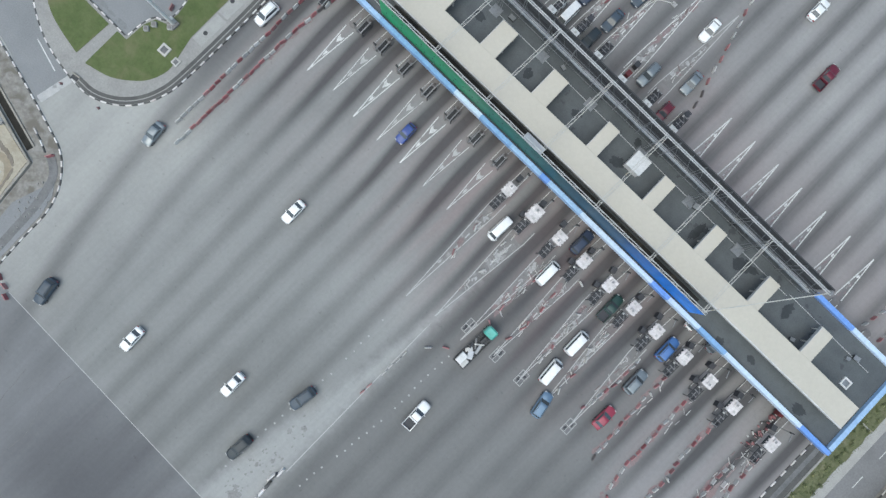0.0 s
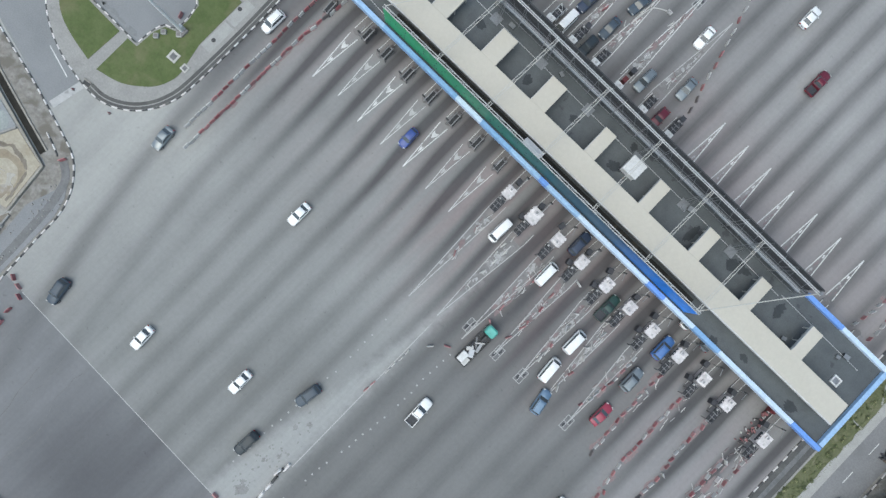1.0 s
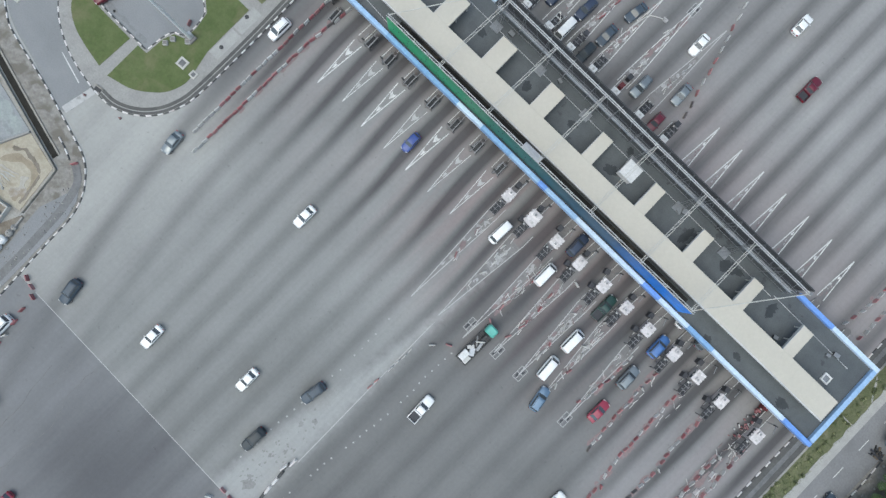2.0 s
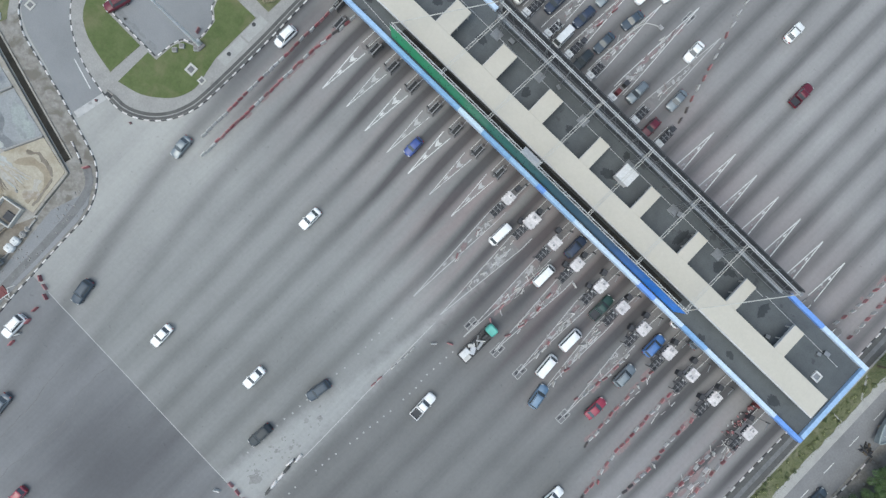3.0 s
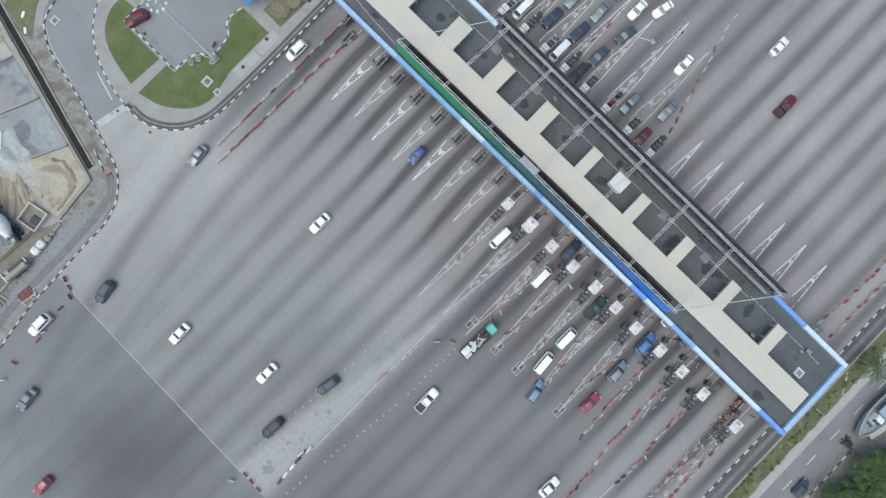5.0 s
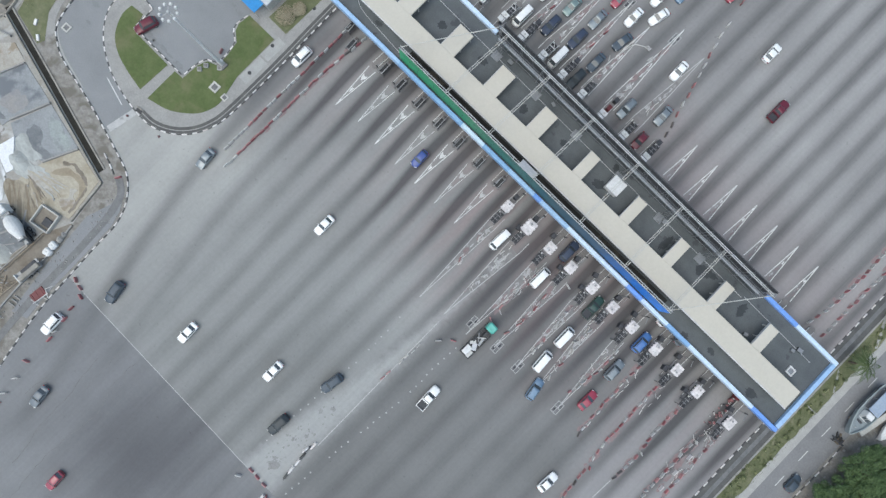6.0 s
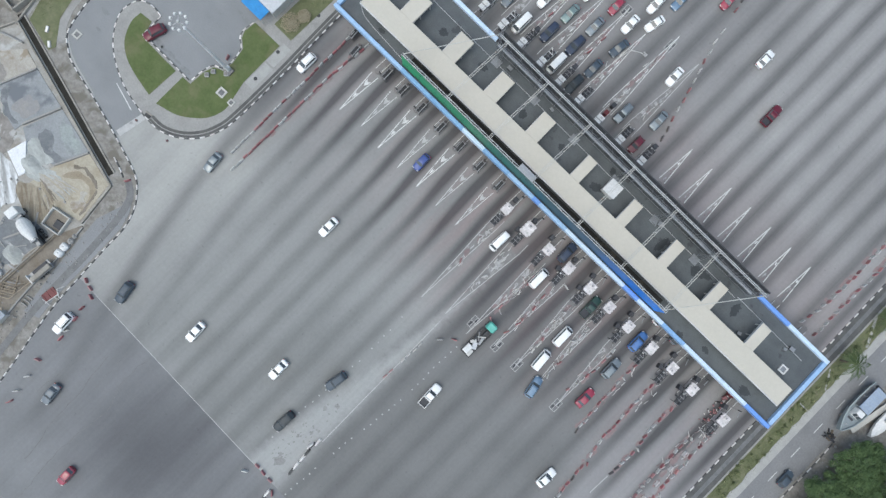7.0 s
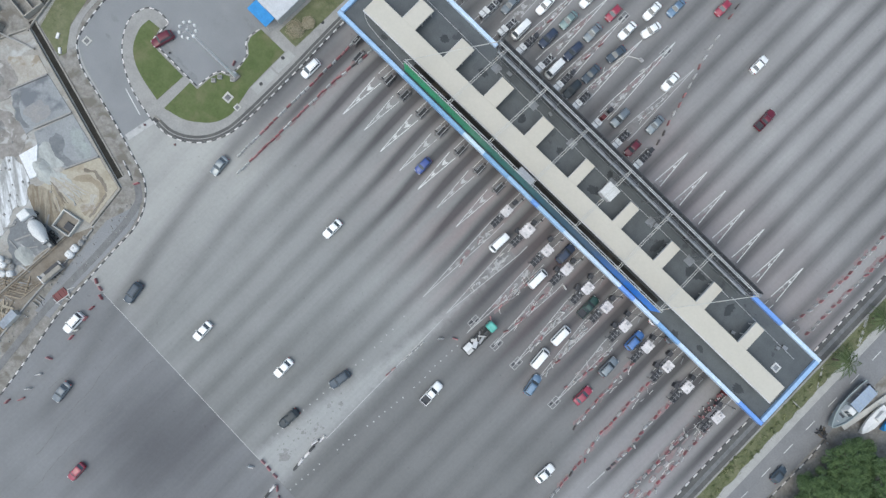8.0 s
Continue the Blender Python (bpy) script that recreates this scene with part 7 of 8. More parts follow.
heap(-69.6, -39.6, 2.6, 1.9, 0.8, GRAVEL, "spread heap of pale grey aggregate")
heap(-59.3, -54.0, 2.2, 1.7, 0.7, GRAVEL, "low heap of pale grey aggregate")
heap(-78.5, -48.5, 4.0, 2.6, 0.9, RUBBLEGROUND, "grey rubble heap in the yard")
heap(-81.5, -40.0, 2.2, 1.5, 0.7, RUBBLEGROUND, "brown rubble heap in the yard")
heap(-60.5, -62.5, 2.4, 1.6, 0.6, SAND, "brown sand heap in the yard")
heap(-88.6, -33.6, 2.4, 1.6, 0.6, SOIL, "grey soil heap in the yard")

pit = thing("pit_frame", pose(-58.0, -43.5, 0.08, 0, 0, 10), "square concrete pit with a raised pale rim", "concrete pit")
for a in ((-2.0, 2.0, -2.0, -1.75), (-2.0, 2.0, 1.75, 2.0), (-2.0, -1.75, -1.747, 1.747), (1.75, 2.0, -1.747, 1.747)):
    part("rim", bm_box(*a, 0, 0.9, 0.03), WALLPAINT, pit)
part("floor", bm_box(-1.747, 1.747, -1.747, 1.747, 0, 0.25), WETSOIL, pit)
part("spoil", bm_box(-0.2, 1.5, -1.2, 0.4, 0.253, 0.5, 0.1), SIGNDARK, pit)

# concrete mixer lorry
mixer = thing("mixer_lorry", pose(-60.4, -47.7, 0.08, 0, 0, 84), "white concrete mixer lorry standing in the yard", "lorry")
part("cab", bm_box(-1.15, 1.15, 2.6, 4.4, 0.8, 2.9, 0.12, None, 0.94), WHITE, mixer, "white cab")
part("windscreen", bm_box(-0.9, 0.9, 4.36, 4.4, 1.7, 2.5), GLASS, mixer)
part("chassis", bm_box(-0.5, 0.5, -4.0, 2.6, 0.6, 1.0), STEELB, mixer)
rings = []
for y, r in ((2.1, 0.5), (1.6, 0.95), (0.6, 1.25), (-0.8, 1.25), (-2.6, 0.75), (-3.2, 0.6)):
    rings.append([(r * math.cos(2 * math.pi * k / 16), y, 2.05 + 0.12 * (-y) + r * math.sin(2 * math.pi * k / 16)) for k in range(16)])
part("drum", loft(bmesh.new(), rings), WHITE, mixer, "white mixing drum")
part("chute", bm_box(-0.35, 0.35, -4.4, -3.1, 1.3, 2.3, 0.05), STEELG, mixer)
part("hopper", bm_box(-0.6, 0.6, -3.5, -2.9, 2.4, 3.0, 0.05), STEELG, mixer)
part("water_tank", bm_tube((-0.9, 2.35, 1.9), (0.9, 2.35, 1.9), 0.3, n=10), STEELG, mixer)
for s in (-1, 1):
    for y in (3.4, -1.6, -2.8):
        wheel = part("wheel", bm_tube((s * 0.85, y, 0.5), (s * 1.15, y, 0.5), 0.5, n=14), RUBBER, mixer)
        part("rim", bm_tube((s * 0.84, y, 0.5), (s * 1.16, y, 0.5), 0.27, n=8), RIM, wheel)


def crate(x, y, z, sx, sy, sz, r, mat, label, group="loose boxes and tanks"):
    t = thing("storage_box", pose(x, y, z, 0, 0, r), label, "box", group)
    part("body", bm_box(-sx, sx, -sy, sy, 0, sz, 0.26), mat, t)
    part("spout", bm_tube((0, 0, sz - 0.02), (0.1, 0.05, sz + 0.14), sx * 0.3, sx * 0.16, 9), mat, t)


for x, y, sx, sy, sz, r in ((-53.2, -47.4, 0.75, 0.7, 1.1, 6), (-53.4, -45.9, 0.7, 0.7, 1.0, 4), (-53.4, -44.3, 0.55, 0.55, 0.8, 8), (-53.6, -43.2, 0.5, 0.45, 0.6, 0), (-59.7, -59.2, 0.65, 0.62, 0.9, 20), (-58.6, -58.1, 0.64, 0.64, 1.0, 60), (-60.9, -57.9, 0.62, 0.62, 0.9, 10), (-60.7, -56.7, 0.55, 0.5, 0.8, 35), (-62.0, -57.4, 0.62, 0.6, 0.9, 70), (-59.5, -57.0, 0.5, 0.55, 0.7, 5)):
    crate(x, y, 0.1, sx, sy, sz, r, WHITE if sx > 0.6 else FOOTWAY, "white plastic bulk bag on the ground" if sx > 0.6 else "dusty grey bulk bag on the ground")
trailer = thing("trailer", pose(-53.0, -51.9, 0.12, 0, 0, -4), "grey flat-bed trailer with a pale cover beside the wall", "trailer")
part("bed", bm_box(-0.95, 0.95, -2.4, 2.3, 0.75, 0.95, 0.03), STEELG, trailer)
part("cover", bm_box(0.0, 0.93, -2.35, 2.2, 0.953, 1.75, 0.12), WALLTOP, trailer, "pale sagging cover")
part("front_panel", bm_box(-0.95, 0.95, -2.62, -2.405, 0.75, 1.5, 0.03), WHITE, trailer)
part("load", bm_box(-0.85, -0.1, -1.4, 1.9, 0.953, 1.2, 0.08), SIGNDARK, trailer, "dark load under netting")
part("drawbar", bm_box(-0.06, 0.06, 2.3, 3.4, 0.75, 0.85), STEELB, trailer)
for x in (-0.85, 0.85):
    for y in (-0.9, 0.3):
        wheel = part("wheel", bm_tube((x - 0.13, y, 0.38), (x + 0.13, y, 0.38), 0.38, n=12), RUBBER, trailer)
        part("rim", bm_tube((x - 0.135, y, 0.38), (x + 0.135, y, 0.38), 0.2, n=8), RIM, wheel)
for x, y, r in ((-86.2, -18.9, 30), (-83.8, -20.7, 50)):
    t = thing("marker_block", pose(x, y, 0.15, 0, 0, r), "short white painted concrete marker on the grass", "marker block", "marker blocks on the grass")
    part("block", bm_box(-0.25, 0.25, -0.6, 0.6, 0, 0.3, 0.04), KERB_W, t)
    part("foot", bm_box(-0.3, 0.3, -0.65, 0.65, -0.05, 0.04), ISLAND, t)

# timber frames and planks
random.seed(5)
for x, y, r, n in ((-56.6, -58.8, 30, 6), (-58.6, -62.5, 70, 7), (-62, -66, 15, 6), (-57, -66.5, 50, 5)):
    t = thing("formwork_stack", pose(x, y, 0.1, 0, 0, r), "weathered timber formwork stacked on bearers", "formwork stack", "formwork stacks in the yard")
    for k in range(n):
        part("plank", bm_box(-2.6, 2.6, -1.6 + 0.55 * k, -1.42 + 0.55 * k, 0.25, 0.42, 0.01), TIMBER, t)
    for x2 in (-2.2, 0, 2.2):
        part("bearer", bm_box(x2 - 0.1, x2 + 0.1, -1.7, -1.3 + 0.55 * n, 0, 0.247), TIMBER, t)
for k in range(26):
    x, y = random.uniform(-66, -55.5), random.uniform(-72, -46)
    if -60 < x and y > -51:
        continue
    w = random.uniform(0.08, 0.2)
    tagged(solid("loose_plank", bm_box(-random.uniform(0.7, 2.2), random.uniform(0.7, 2), -w, w, 0, 0.08, 0.01), random.choice((TIMBER, FOOTWAY, STEELG)), "loose weathered plank lying on the ground", "plank", "loose planks", m=pose(x, y, 0.1 + 0.02 * (k % 5), 0, 0, random.uniform(0, 180))))
site = thing("work_platform", pose(-48.6, -54.2, 0.16, 0, 0, -6), "dark red steel plate with a bent white rail frame", "work platform")
part("plate", bm_box(-1.2, 0.5, -1.6, 1.2, 0, 0.18, 0.02), MAROON, site)
for k in range(3):
    part("rib", bm_box(-1.15, 0.45, -1.3 + 0.95 * k, -1.2 + 0.95 * k, 0.183, 0.24), MAROON, site)
for a, b in (((0.5, -1.8, 0.3), (0.7, 1.4, 0.35)), ((-0.4, -1.7, 0.25), (1.4, -1.3, 0.3)), ((-0.2, 1.5, 0.25), (1.3, 0.9, 0.3)), ((-0.3, 1.4, 0.28), (0.2, 2.9, 0.3)), ((0.6, 0.2, 0.3), (1.6, 0.6, 0.2))):
    part("rail", bm_tube(a, b, 0.08, n=5), WPLASTIC, site)
shed = thing("site_shed", pose(-52.1, -64.0, 0.08, 0, 0, 2), "low pale flat-roofed tool shed", "shed")
part("wall", bm_box(-0.65, 0.65, -1.7, 1.7, 0, 1.5), WALLPAINT, shed)
part("roof", bm_box(-0.78, 0.78, -1.9, 1.9, 1.5, 1.6, 0.02), CAPGREY, shed)
part("door", bm_box(-0.35, 0.35, -1.73, -1.703, 0, 1.35), STEELG, shed)
# triangular timber truss and loose formwork beside the wall
tri = thing("timber_truss", pose(-54.6, -58.2, 0.18), "triangular timber truss lying on the soil", "timber truss")
corners = [(1.4, 3.6, 0.3), (0.9, -1.9, 0.3), (-1.9, -3.6, 0.3)]
for a, b in zip(corners, corners[1:] + corners[:1]):
    part("chord", bm_tube(a, b, 0.12, n=4), TIMBER, tri)
for k in range(5):
    f = 0.15 + 0.16 * k
    a = Vector(corners[2]).lerp(Vector(corners[0]), f)
    part("web", bm_tube(a, Vector(corners[1]).lerp(Vector(corners[0]), f * 0.9), 0.06, n=4), TIMBER, tri)
for k in range(16):
    w = random.uniform(0.1, 0.24)
    L = random.uniform(0.9, 2.4)
    tagged(solid("formwork_board", bm_box(-L, L, -w, w, 0, 0.1, 0.01), random.choice((TIMBER, TIMBER, SAND)), "brown formwork board thrown on the soil", "board", "formwork boards", m=pose(random.uniform(-55.8, -52.6), random.uniform(-68.5, -60.2), 0.16 + 0.03 * (k % 6), 0, 0, random.choice((20, 95, 140)) + random.uniform(-15, 15))))
for k in range(3):
    tagged(solid("concrete_post", bm_box(-0.7, 0.7, -0.12, 0.12, 0, 0.2, 0.02), FOOTWAY, "short pale concrete post lying on the soil", "concrete post", "concrete posts", m=pose(-51.2 + 0.1 * k, -57.4 - 0.8 * k, 0.17, 0, 0, 8)))
beam = thing("yard_beam", pose(-56.8, -54.2, 0.06, 0, 0, -2.3), "long pale timber rail along the yard edge", "beam")
part("rail", bm_box(-0.22, 0.05, -18, 9, 0.5, 0.72, 0.03), WALLTOP, beam)
part("rail", bm_box(0.2, 0.36, -18, 9, 0.45, 0.6, 0.02), TIMBER, beam)
for k in range(10):
    part("post", bm_box(-0.12, 0.12, -17 + 2.8 * k, -16.8 + 2.8 * k, 0, 0.497), TIMBER, beam)
rub = bmesh.new()
for k in range(520):
    zone = k % 4
    if zone in (0, 3):
        x, y, z = random.uniform(-90, -58), random.uniform(-68, -40), 0.1
    elif zone == 1:
        x = random.uniform(-53, -49)
        y, z = random.uniform(-74, -32), 0.17
    elif zone == 2:
        x, y, z = random.uniform(81.5, 90), random.uniform(-5, 40), 0.05
    s = random.uniform(0.05, 0.2 if zone == 1 else 0.28)
    box(rub, x - s, x + s, y - s * random.uniform(0.5, 1), y + s, z - 0.05, z + s * 0.7, 0, None, 0.6)
solid("rubble", rub, FOOTWAY, "scattered broken concrete and stones", "rubble", kind="stuff")
gr = bmesh.new()
spots = [(4.5, -46.4, 0.9), (5.3, -46.0, 0.75), (4.0, -45.2, 0.5), (3.9, -40.4, 0.35), (3.9, -33.0, 0.45), (5.35, -31.2, 0.5), (5.4, -38.2, 0.45), (6.2, -37.0, 0.3)]
for k in range(46):
    y = random.triangular(-49, -28, -46)
    spots.append((8.3 + 0.09 * y + random.uniform(-2.2, 1.6), y, random.uniform(0.06, 0.22)))
for i, (x, y, r) in enumerate(spots):
    a = [(x + r * random.uniform(0.4, 1.25) * math.cos(2 * math.pi * q / 13), y + 1.2 * r * random.uniform(0.4, 1.25) * math.sin(2 * math.pi * q / 13)) for q in range(13)]
    sheet(gr, a, 0.0, 0.006 + 0.0001 * i)
solid("dirt_stains", gr, OLDSTAIN, "dull stains and crumbs of dirt on the paving", "dirt", kind="stuff")

# ---- plants ----


def leaf_cloud(bm, centre, radius, count, size, flat=0.75):
    """Small bent leaves scattered through a ball, thicker towards its skin."""
    for _ in range(count):
        d = Vector((random.gauss(0, 1), random.gauss(0, 1), random.gauss(0, 1))).normalized()
        p = Vector(centre) + Vector((d.x, d.y, d.z * flat)) * radius * random.uniform(0.55, 1.08) ** 0.6
        u = Vector((random.gauss(0, 1), random.gauss(0, 1), random.gauss(0, 0.5))).normalized() * size * random.uniform(0.6, 1.3)
        v = u.cross(d + Vector((0.01, 0.02, 0.5))).normalized() * size * random.uniform(0.3, 0.55)
        m = p + d * size * 0.15
        a = [bm.verts.new(q) for q in (p - u, m - v, p + u, m + v)]
        bm.faces.new(a)


def tree(x, y, h, spread, z=0.05, label="broad dense green tree beside the road"):
    t = thing("tree", pose(x, y, z), label, "tree", "trees beyond the side road")
    b = bmesh.new()
    tube(b, (0, 0, 0), (0.1, 0.1, h * 0.45), 0.35, 0.24, 9)
    for k in range(9):
        a = 2 * math.pi * k / 9 + random.uniform(-0.3, 0.3)
        r = spread * random.uniform(0.45, 0.8)
        tube(b, (0.1, 0.1, h * 0.42), (r * math.cos(a), r * math.sin(a), h * random.uniform(0.6, 0.75)), 0.13, 0.05, 6)
    part("trunk", b, BARK, t)
    c, tips = bmesh.new(), bmesh.new()
    for _ in range(150):
        a = random.uniform(0, 6.28)
        r = spread * random.uniform(0.02, 1.0) ** 0.6 * (1 + 0.12 * math.sin(3 * a + x))
        zc = h * (random.uniform(0.72, 0.92) - 0.24 * (r / spread) ** 2)
        e = (r * math.cos(a), r * math.sin(a), zc)
        rad = random.uniform(0.45, 0.95)
        leaf_cloud(c, e, rad, int(190 * rad), 0.16)
        # paler leaves on top of each clump give its highlights by colour
        leaf_cloud(tips, (e[0], e[1], zc + rad * 0.4), rad * 0.85, int(80 * rad), 0.12, 0.5)
    crown = part("crown", c, LEAF, t)
    part("lit_leaves", tips, LEAFLIT, crown, "paler leaves painted as the crown's highlights")


random.seed(11)
for x, y, h, s in ((85.2, 32.0, 6.0, 5.0), (84.6, 23.6, 5.4, 4.8), (86.0, 15.5, 5.5, 4.6), (88.8, 27.8, 6.5, 4.0), (89.0, 20.0, 6.2, 4.0), (92, 35, 8.5, 5.5), (93, 25, 8, 5.5), (91, 15.5, 7.5, 4.6), (99, 30, 9, 6), (101, 18, 8.5, 5.5), (97, 41, 8, 4.5)):
    tree(x, y, h, s)


def palm(x, y, h, n, label="young palm with arching fronds on the verge"):
    t = thing("palm", pose(x, y, 0.08), label, "palm", "palms on the verge")
    part("trunk", bm_tube((0, 0, 0), (0.15, 0.1, h), 0.2, 0.13, 9), BARK, t)
    for k in range(n):
        a = 2 * math.pi * k / n + random.uniform(-0.2, 0.2)
        L = random.uniform(3.0, 4.1)
        b = bmesh.new()
        prev = None
        for i in range(22):
            f = i / 21
            p = Vector((0.15 + L * f * math.cos(a), 0.1 + L * f * math.sin(a), h + 0.9 * f - 1.9 * f * f))
            if prev is not None:
                tube(b, prev, p, 0.03, 0.02, 4)
                s = Vector((-math.sin(a), math.cos(a), -0.25))
                for side in (-1, 1):
                    w = (0.62 * math.sin(math.pi * min(1, f + 0.12)) + 0.1) * side
                    d = Vector((math.cos(a), math.sin(a), 0)) * 0.22
                    q = [b.verts.new(v) for v in (p, p + Vector((s.x * w, s.y * w, -abs(w) * 0.35)) + d, p + Vector((s.x * w * 0.6, s.y * w * 0.6, -0.05)) - d * 0.1)]
                    b.faces.new(q)
            prev = p
        part("frond", b, LEAFPALM, t)


palm(70.5, 45.4, 4.2, 11)
palm(70.9, 57.5, 2.5, 11)


def shrub(x, y, r, flowers):
    t = thing("shrub", pose(x, y, 0.08), "small bushy shrub with pale yellow flowers" if flowers else "small bushy green shrub on the verge", "shrub", "shrubs on the verge")
    b = bmesh.new()
    for k in range(4):
        tube(b, (0, 0, 0), (r * 0.5 * math.cos(k * 1.6), r * 0.5 * math.sin(k * 1.6), r), 0.03, 0.015, 4)
    part("stems", b, BARK, t)
    c = bmesh.new()
    leaf_cloud(c, (0, 0, r * 0.8), r, int(130 * r + 30), 0.13)
    part("leaves", c, LEAFLIGHT, t)
    if flowers:
        c = bmesh.new()
        leaf_cloud(c, (0, 0, r * 0.95), r * 0.95, 26, 0.09)
        part("flowers", c, FLOWER, t)


random.seed(3)
for k in range(64):
    y = -8 + 1.0 * k + random.uniform(-1.2, 1.2)
    if abs(y - 45.4) < 1.2 or abs(y - 57.5) < 1:
        continue
    shrub(random.uniform(69.8, 72.2), y, random.uniform(0.18, 0.5), k % 3 != 0)


def dry_bush(x, y, r):
    t = thing("dry_bush", pose(x, y, 0.19), "sprawling dry beige bush beside the small building", "bush", "dry bushes")
    b = bmesh.new()
    for k in range(7):
        tube(b, (0, 0, 0), (r * 0.7 * math.cos(k * 0.9), r * 0.7 * math.sin(k * 0.9), r * 0.5), 0.03, 0.015, 4)
    part("stems", b, BARK, t)
    c = bmesh.new()
    for k in range(6):
        a = k * 1.05
        leaf_cloud(c, (r * 0.5 * math.cos(a), r * 0.5 * math.sin(a), r * 0.35), r * 0.6, 650, 0.085, 0.3)
    part("foliage", c, STRAW, t)


dry_bush(-54.1, 15.4, 1.9)
dry_bush(-53.3, 18.2, 1.3)
tuft = bmesh.new()


def tufts(x0, x1, y0, y1, z, count, size):
    for _ in range(count):
        x, y = random.uniform(x0, x1), random.uniform(y0, y1)
        for k in range(3):
            a = random.uniform(0, 6.28)
            s = size * random.uniform(0.5, 1.2)
            q = [tuft.verts.new(v) for v in ((x, y, z), (x + 0.06 * math.cos(a + 1), y + 0.06 * math.sin(a + 1), z), (x + s * math.cos(a), y + s * math.sin(a), z + s))]
            tuft.faces.new(q)


tufts(69.7, 72.3, -10, 75, 0.08, 4200, 0.2)
tufts(72.3, 72.9, -10, 75, 0.12, 500, 0.16)
tufts(-56.2, -51.8, 13.2, 36, 0.19, 900, 0.18)
tufts(-93, -88.6, -18, 8, 0.17, 700, 0.22)
solid("grass_tufts", tuft, LEAFLIGHT, "loose tufts of rough grass", "grass", kind="stuff")

# ---- boat on the roadside, and its neighbours ----
boat = thing("boat", pose(78.7, 40.75, 0.05, 0, 0, 178) @ Matrix.Diagonal((1.22, 1.03, 1.1, 1.0)), "grey steel boat with blue-grey deck awning standing on blocks", "boat")
rings, edge = [], []
for y, w, k in ((-5.6, 1.3, 0.5), (-4, 1.48, 0.4), (-1, 1.55, 0.4), (1.5, 1.5, 0.42), (3.4, 1.15, 0.5), (4.7, 0.68, 0.65), (5.5, 0.3, 0.85), (5.9, 0.06, 1.1)):
    top = 1.75 + 0.05 * max(0, y)
    rings.append([(-w, y, top), (-w * 0.85, y, 0.9), (-w * 0.25, y, k), (w * 0.25, y, k), (w * 0.85, y, 0.9), (w, y, top), (w * 0.86, y, top - 0.3), (-w * 0.86, y, top - 0.3)])
    edge.append((w, y, top))
part("hull", loft(bmesh.new(), rings), HULL, boat)
part("deck", bm_box(-1.05, 1.05, -5.3, 3.2, 1.3, 1.48), FRAME, boat, "dull grey steel deck")
for s in (-1, 1):
    gun = bmesh.new()
    for a, b in zip(edge, edge[1:]):
        tube(gun, (s * a[0], a[1], a[2]), (s * b[0], b[1], b[2]), 0.1, n=5)
    part("gunwale", gun, GUNWALE, boat, "pale grey-green gunwale")
awn = part("awning", bm_box(-1.0, 1.0, -4.9, 0.35, 2.55, 2.62, 0.02), DECK, boat, "blue-grey awning over the after deck")
for k in range(5):
    part("seam", bm_box(-1.0, 1.0, -4.3 + 1.05 * k, -4.24 + 1.05 * k, 2.618, 2.64), GUNWALE, awn)
for x in (-0.92, 0.92):
    for y in (-4.7, -2.3, 0.2):
        part("awning_post", bm_tube((x, y, 1.48), (x, y, 2.55), 0.03, n=5), STEELW, boat)
wheelh = part("wheelhouse", bm_box(-0.78, 0.78, 0.45, 1.9, 1.48, 2.75, 0.12, None, 0.8), WHITE, boat, "white wheelhouse")
for x in (-0.34, 0.34):
    part("window", loft(bmesh.new(), [[(x - 0.24, 1.66, 2.62), (x + 0.24, 1.66, 2.62), (x + 0.26, 2.16, 2.1), (x - 0.26, 2.16, 2.1)], [(x - 0.24, 1.72, 2.68), (x + 0.24, 1.72, 2.68), (x + 0.26, 2.22, 2.16), (x - 0.26, 2.22, 2.16)]]), GLASS, wheelh)
part("windscreen_frame", bm_box(-0.72, 0.72, 1.85, 2.15, 1.48, 2.08, 0.04), WHITE, wheelh)
part("fore_hatch", bm_box(-0.55, 0.55, 2.5, 3.5, 1.481, 1.6, 0.03), SIGNDARK, boat, "dark hatch cover")
part("bollard", bm_tube((0, 4.2, 1.5), (0, 4.2, 1.95), 0.09, n=8), STEELW, boat)
part("engine_cover", bm_box(-0.7, 0.7, -5.5, -5.0, 1.48, 2.0, 0.05), SIGNDARK, boat)
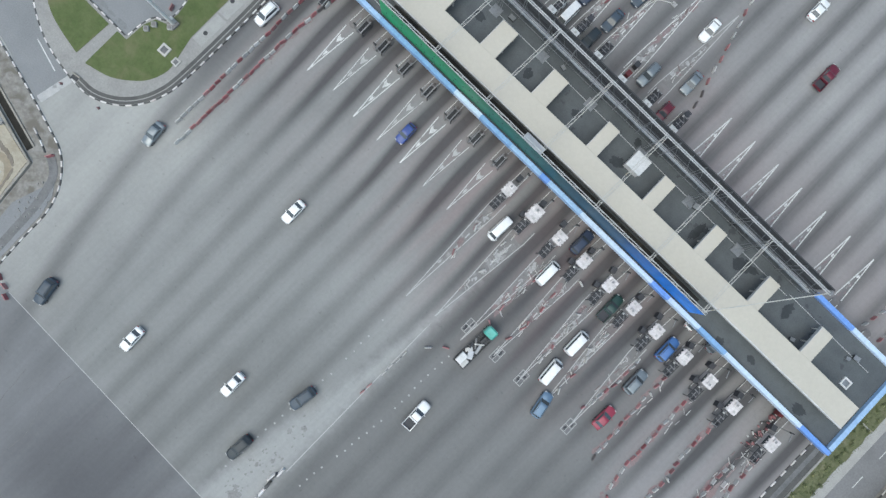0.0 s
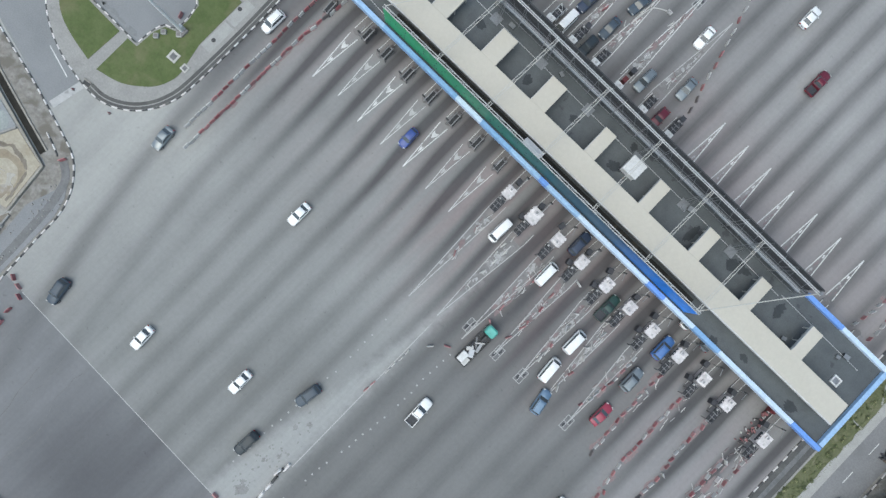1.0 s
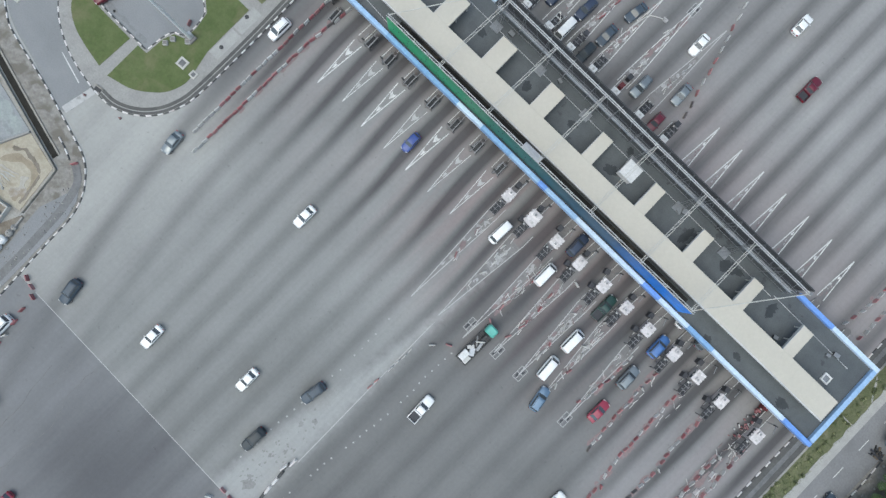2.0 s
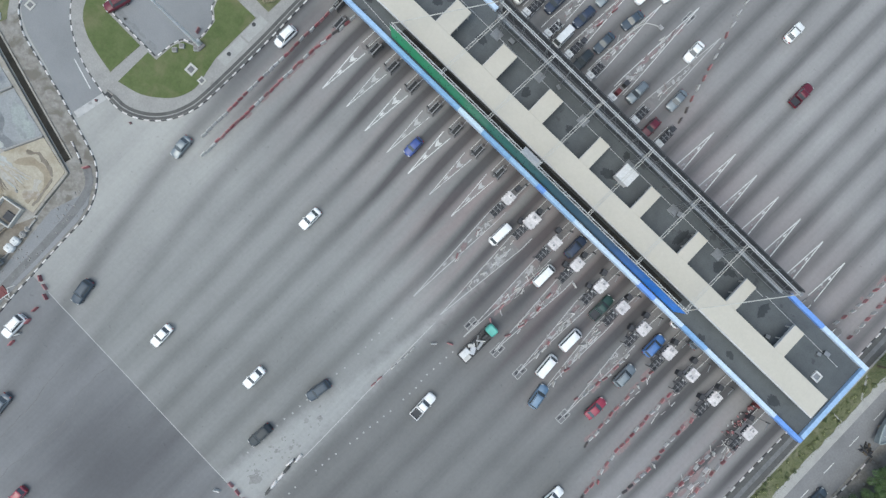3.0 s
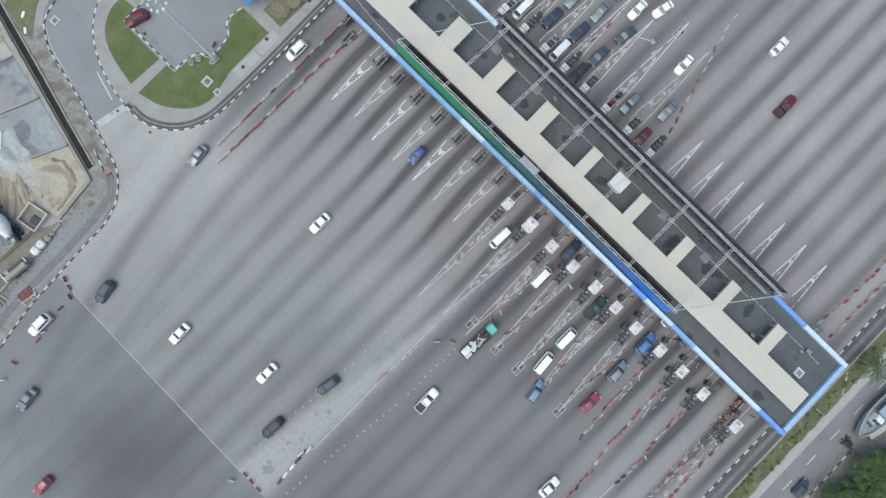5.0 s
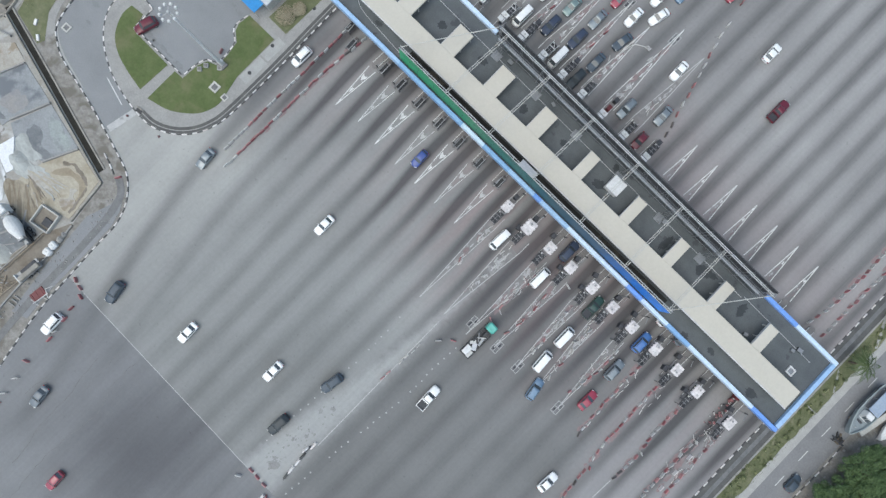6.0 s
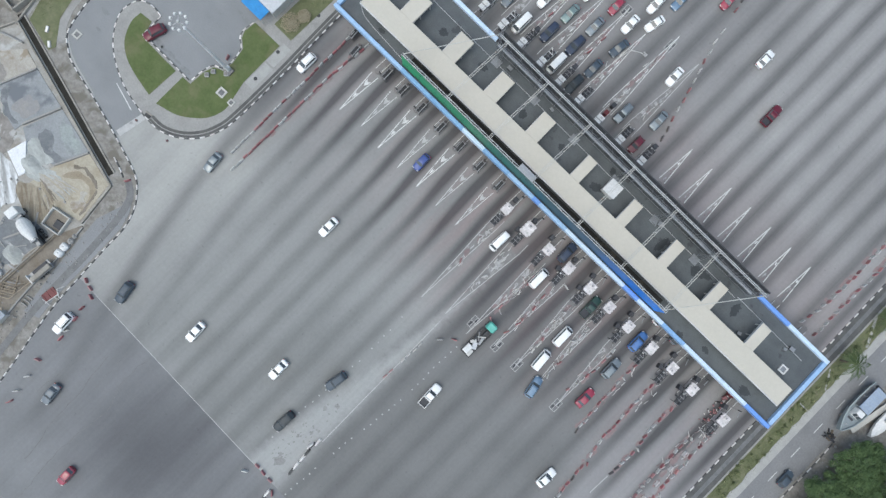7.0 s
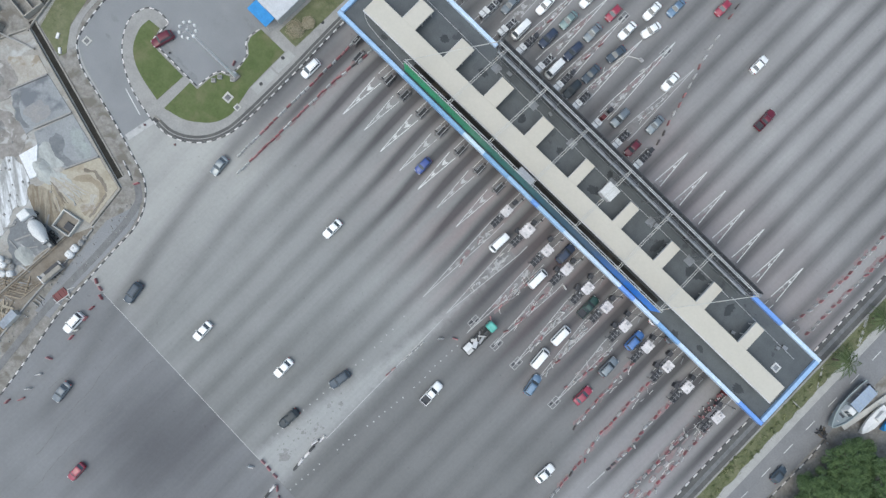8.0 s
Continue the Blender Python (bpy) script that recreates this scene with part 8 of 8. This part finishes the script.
for y in (-4, 0, 3):
    part("block", bm_box(-0.6, 0.6, y - 0.25, y + 0.25, 0, 0.55), TIMBER, boat)
for s in (-1, 1):
    part("rub_rail", bm_box(s * 1.5 - 0.06, s * 1.5 + 0.06, -5, 1.4, 1.5, 1.62), STEELB, boat)
plinth = thing("concrete_plinth", pose(82.6, 42.2, 0.05, 0, 0, -12), "long low white concrete plinth beside the boats", "plinth")
part("block", bm_box(-0.5, 0.5, -5.6, 5.6, 0, 0.5, 0.04), FOOTWAY, plinth)
part("capping", bm_box(-0.56, 0.56, -5.66, 5.66, 0.503, 0.58, 0.02), WALLPAINT, plinth)
random.seed(91)
for k in range(14):
    L, w = random.uniform(0.3, 1.0), random.uniform(0.06, 0.22)
    solid("scrap_timber", bm_box(-L, L, -w, w, 0, random.uniform(0.1, 0.3), 0.02), (SIGNDARK, RUBBER, BARK)[k % 3], "dark scrap timber heaped before the boat", "scrap timber", "scrap timber beside the road", m=pose(79.2 + random.uniform(-0.9, 0.9), 32.4 + random.uniform(-1.2, 1.4), 0.06 + 0.05 * (k % 4), 0, 0, random.uniform(0, 180)))
for x, y, a, mat, lab in ((84.4, 42.0, 178, WHITE, "white boat hull standing beside the road"), (87.6, 45.5, 172, BLUEROOF, "blue covered boat hull beside the road"), (88.0, 55.5, 176, MAROON, "dark red boat hull beside the road")):
    other = thing("boat", pose(x, y, 0.05, 0, 0, a), lab, "boat", "boats standing by the road")
    hull = [[(-w * 0.75, q, 1.5), (-w * 0.6, q, 0.8), (-w * 0.2, q, 0.5), (w * 0.2, q, 0.5), (w * 0.6, q, 0.8), (w * 0.75, q, 1.5), (0, q, 1.75)] for q, w in ((-3.6, 1.3), (-1.5, 1.6), (1.2, 1.5), (2.8, 0.9), (3.8, 0.1))]
    part("hull", loft(bmesh.new(), hull), mat, other)
    part("cabin", bm_box(-0.6, 0.6, -2.4, -0.2, 1.55, 2.3, 0.1), WHITE, other)
    for q in (-2.4, 1.2):
        part("block", bm_box(-0.5, 0.5, q - 0.2, q + 0.2, 0, 0.52), TIMBER, other)
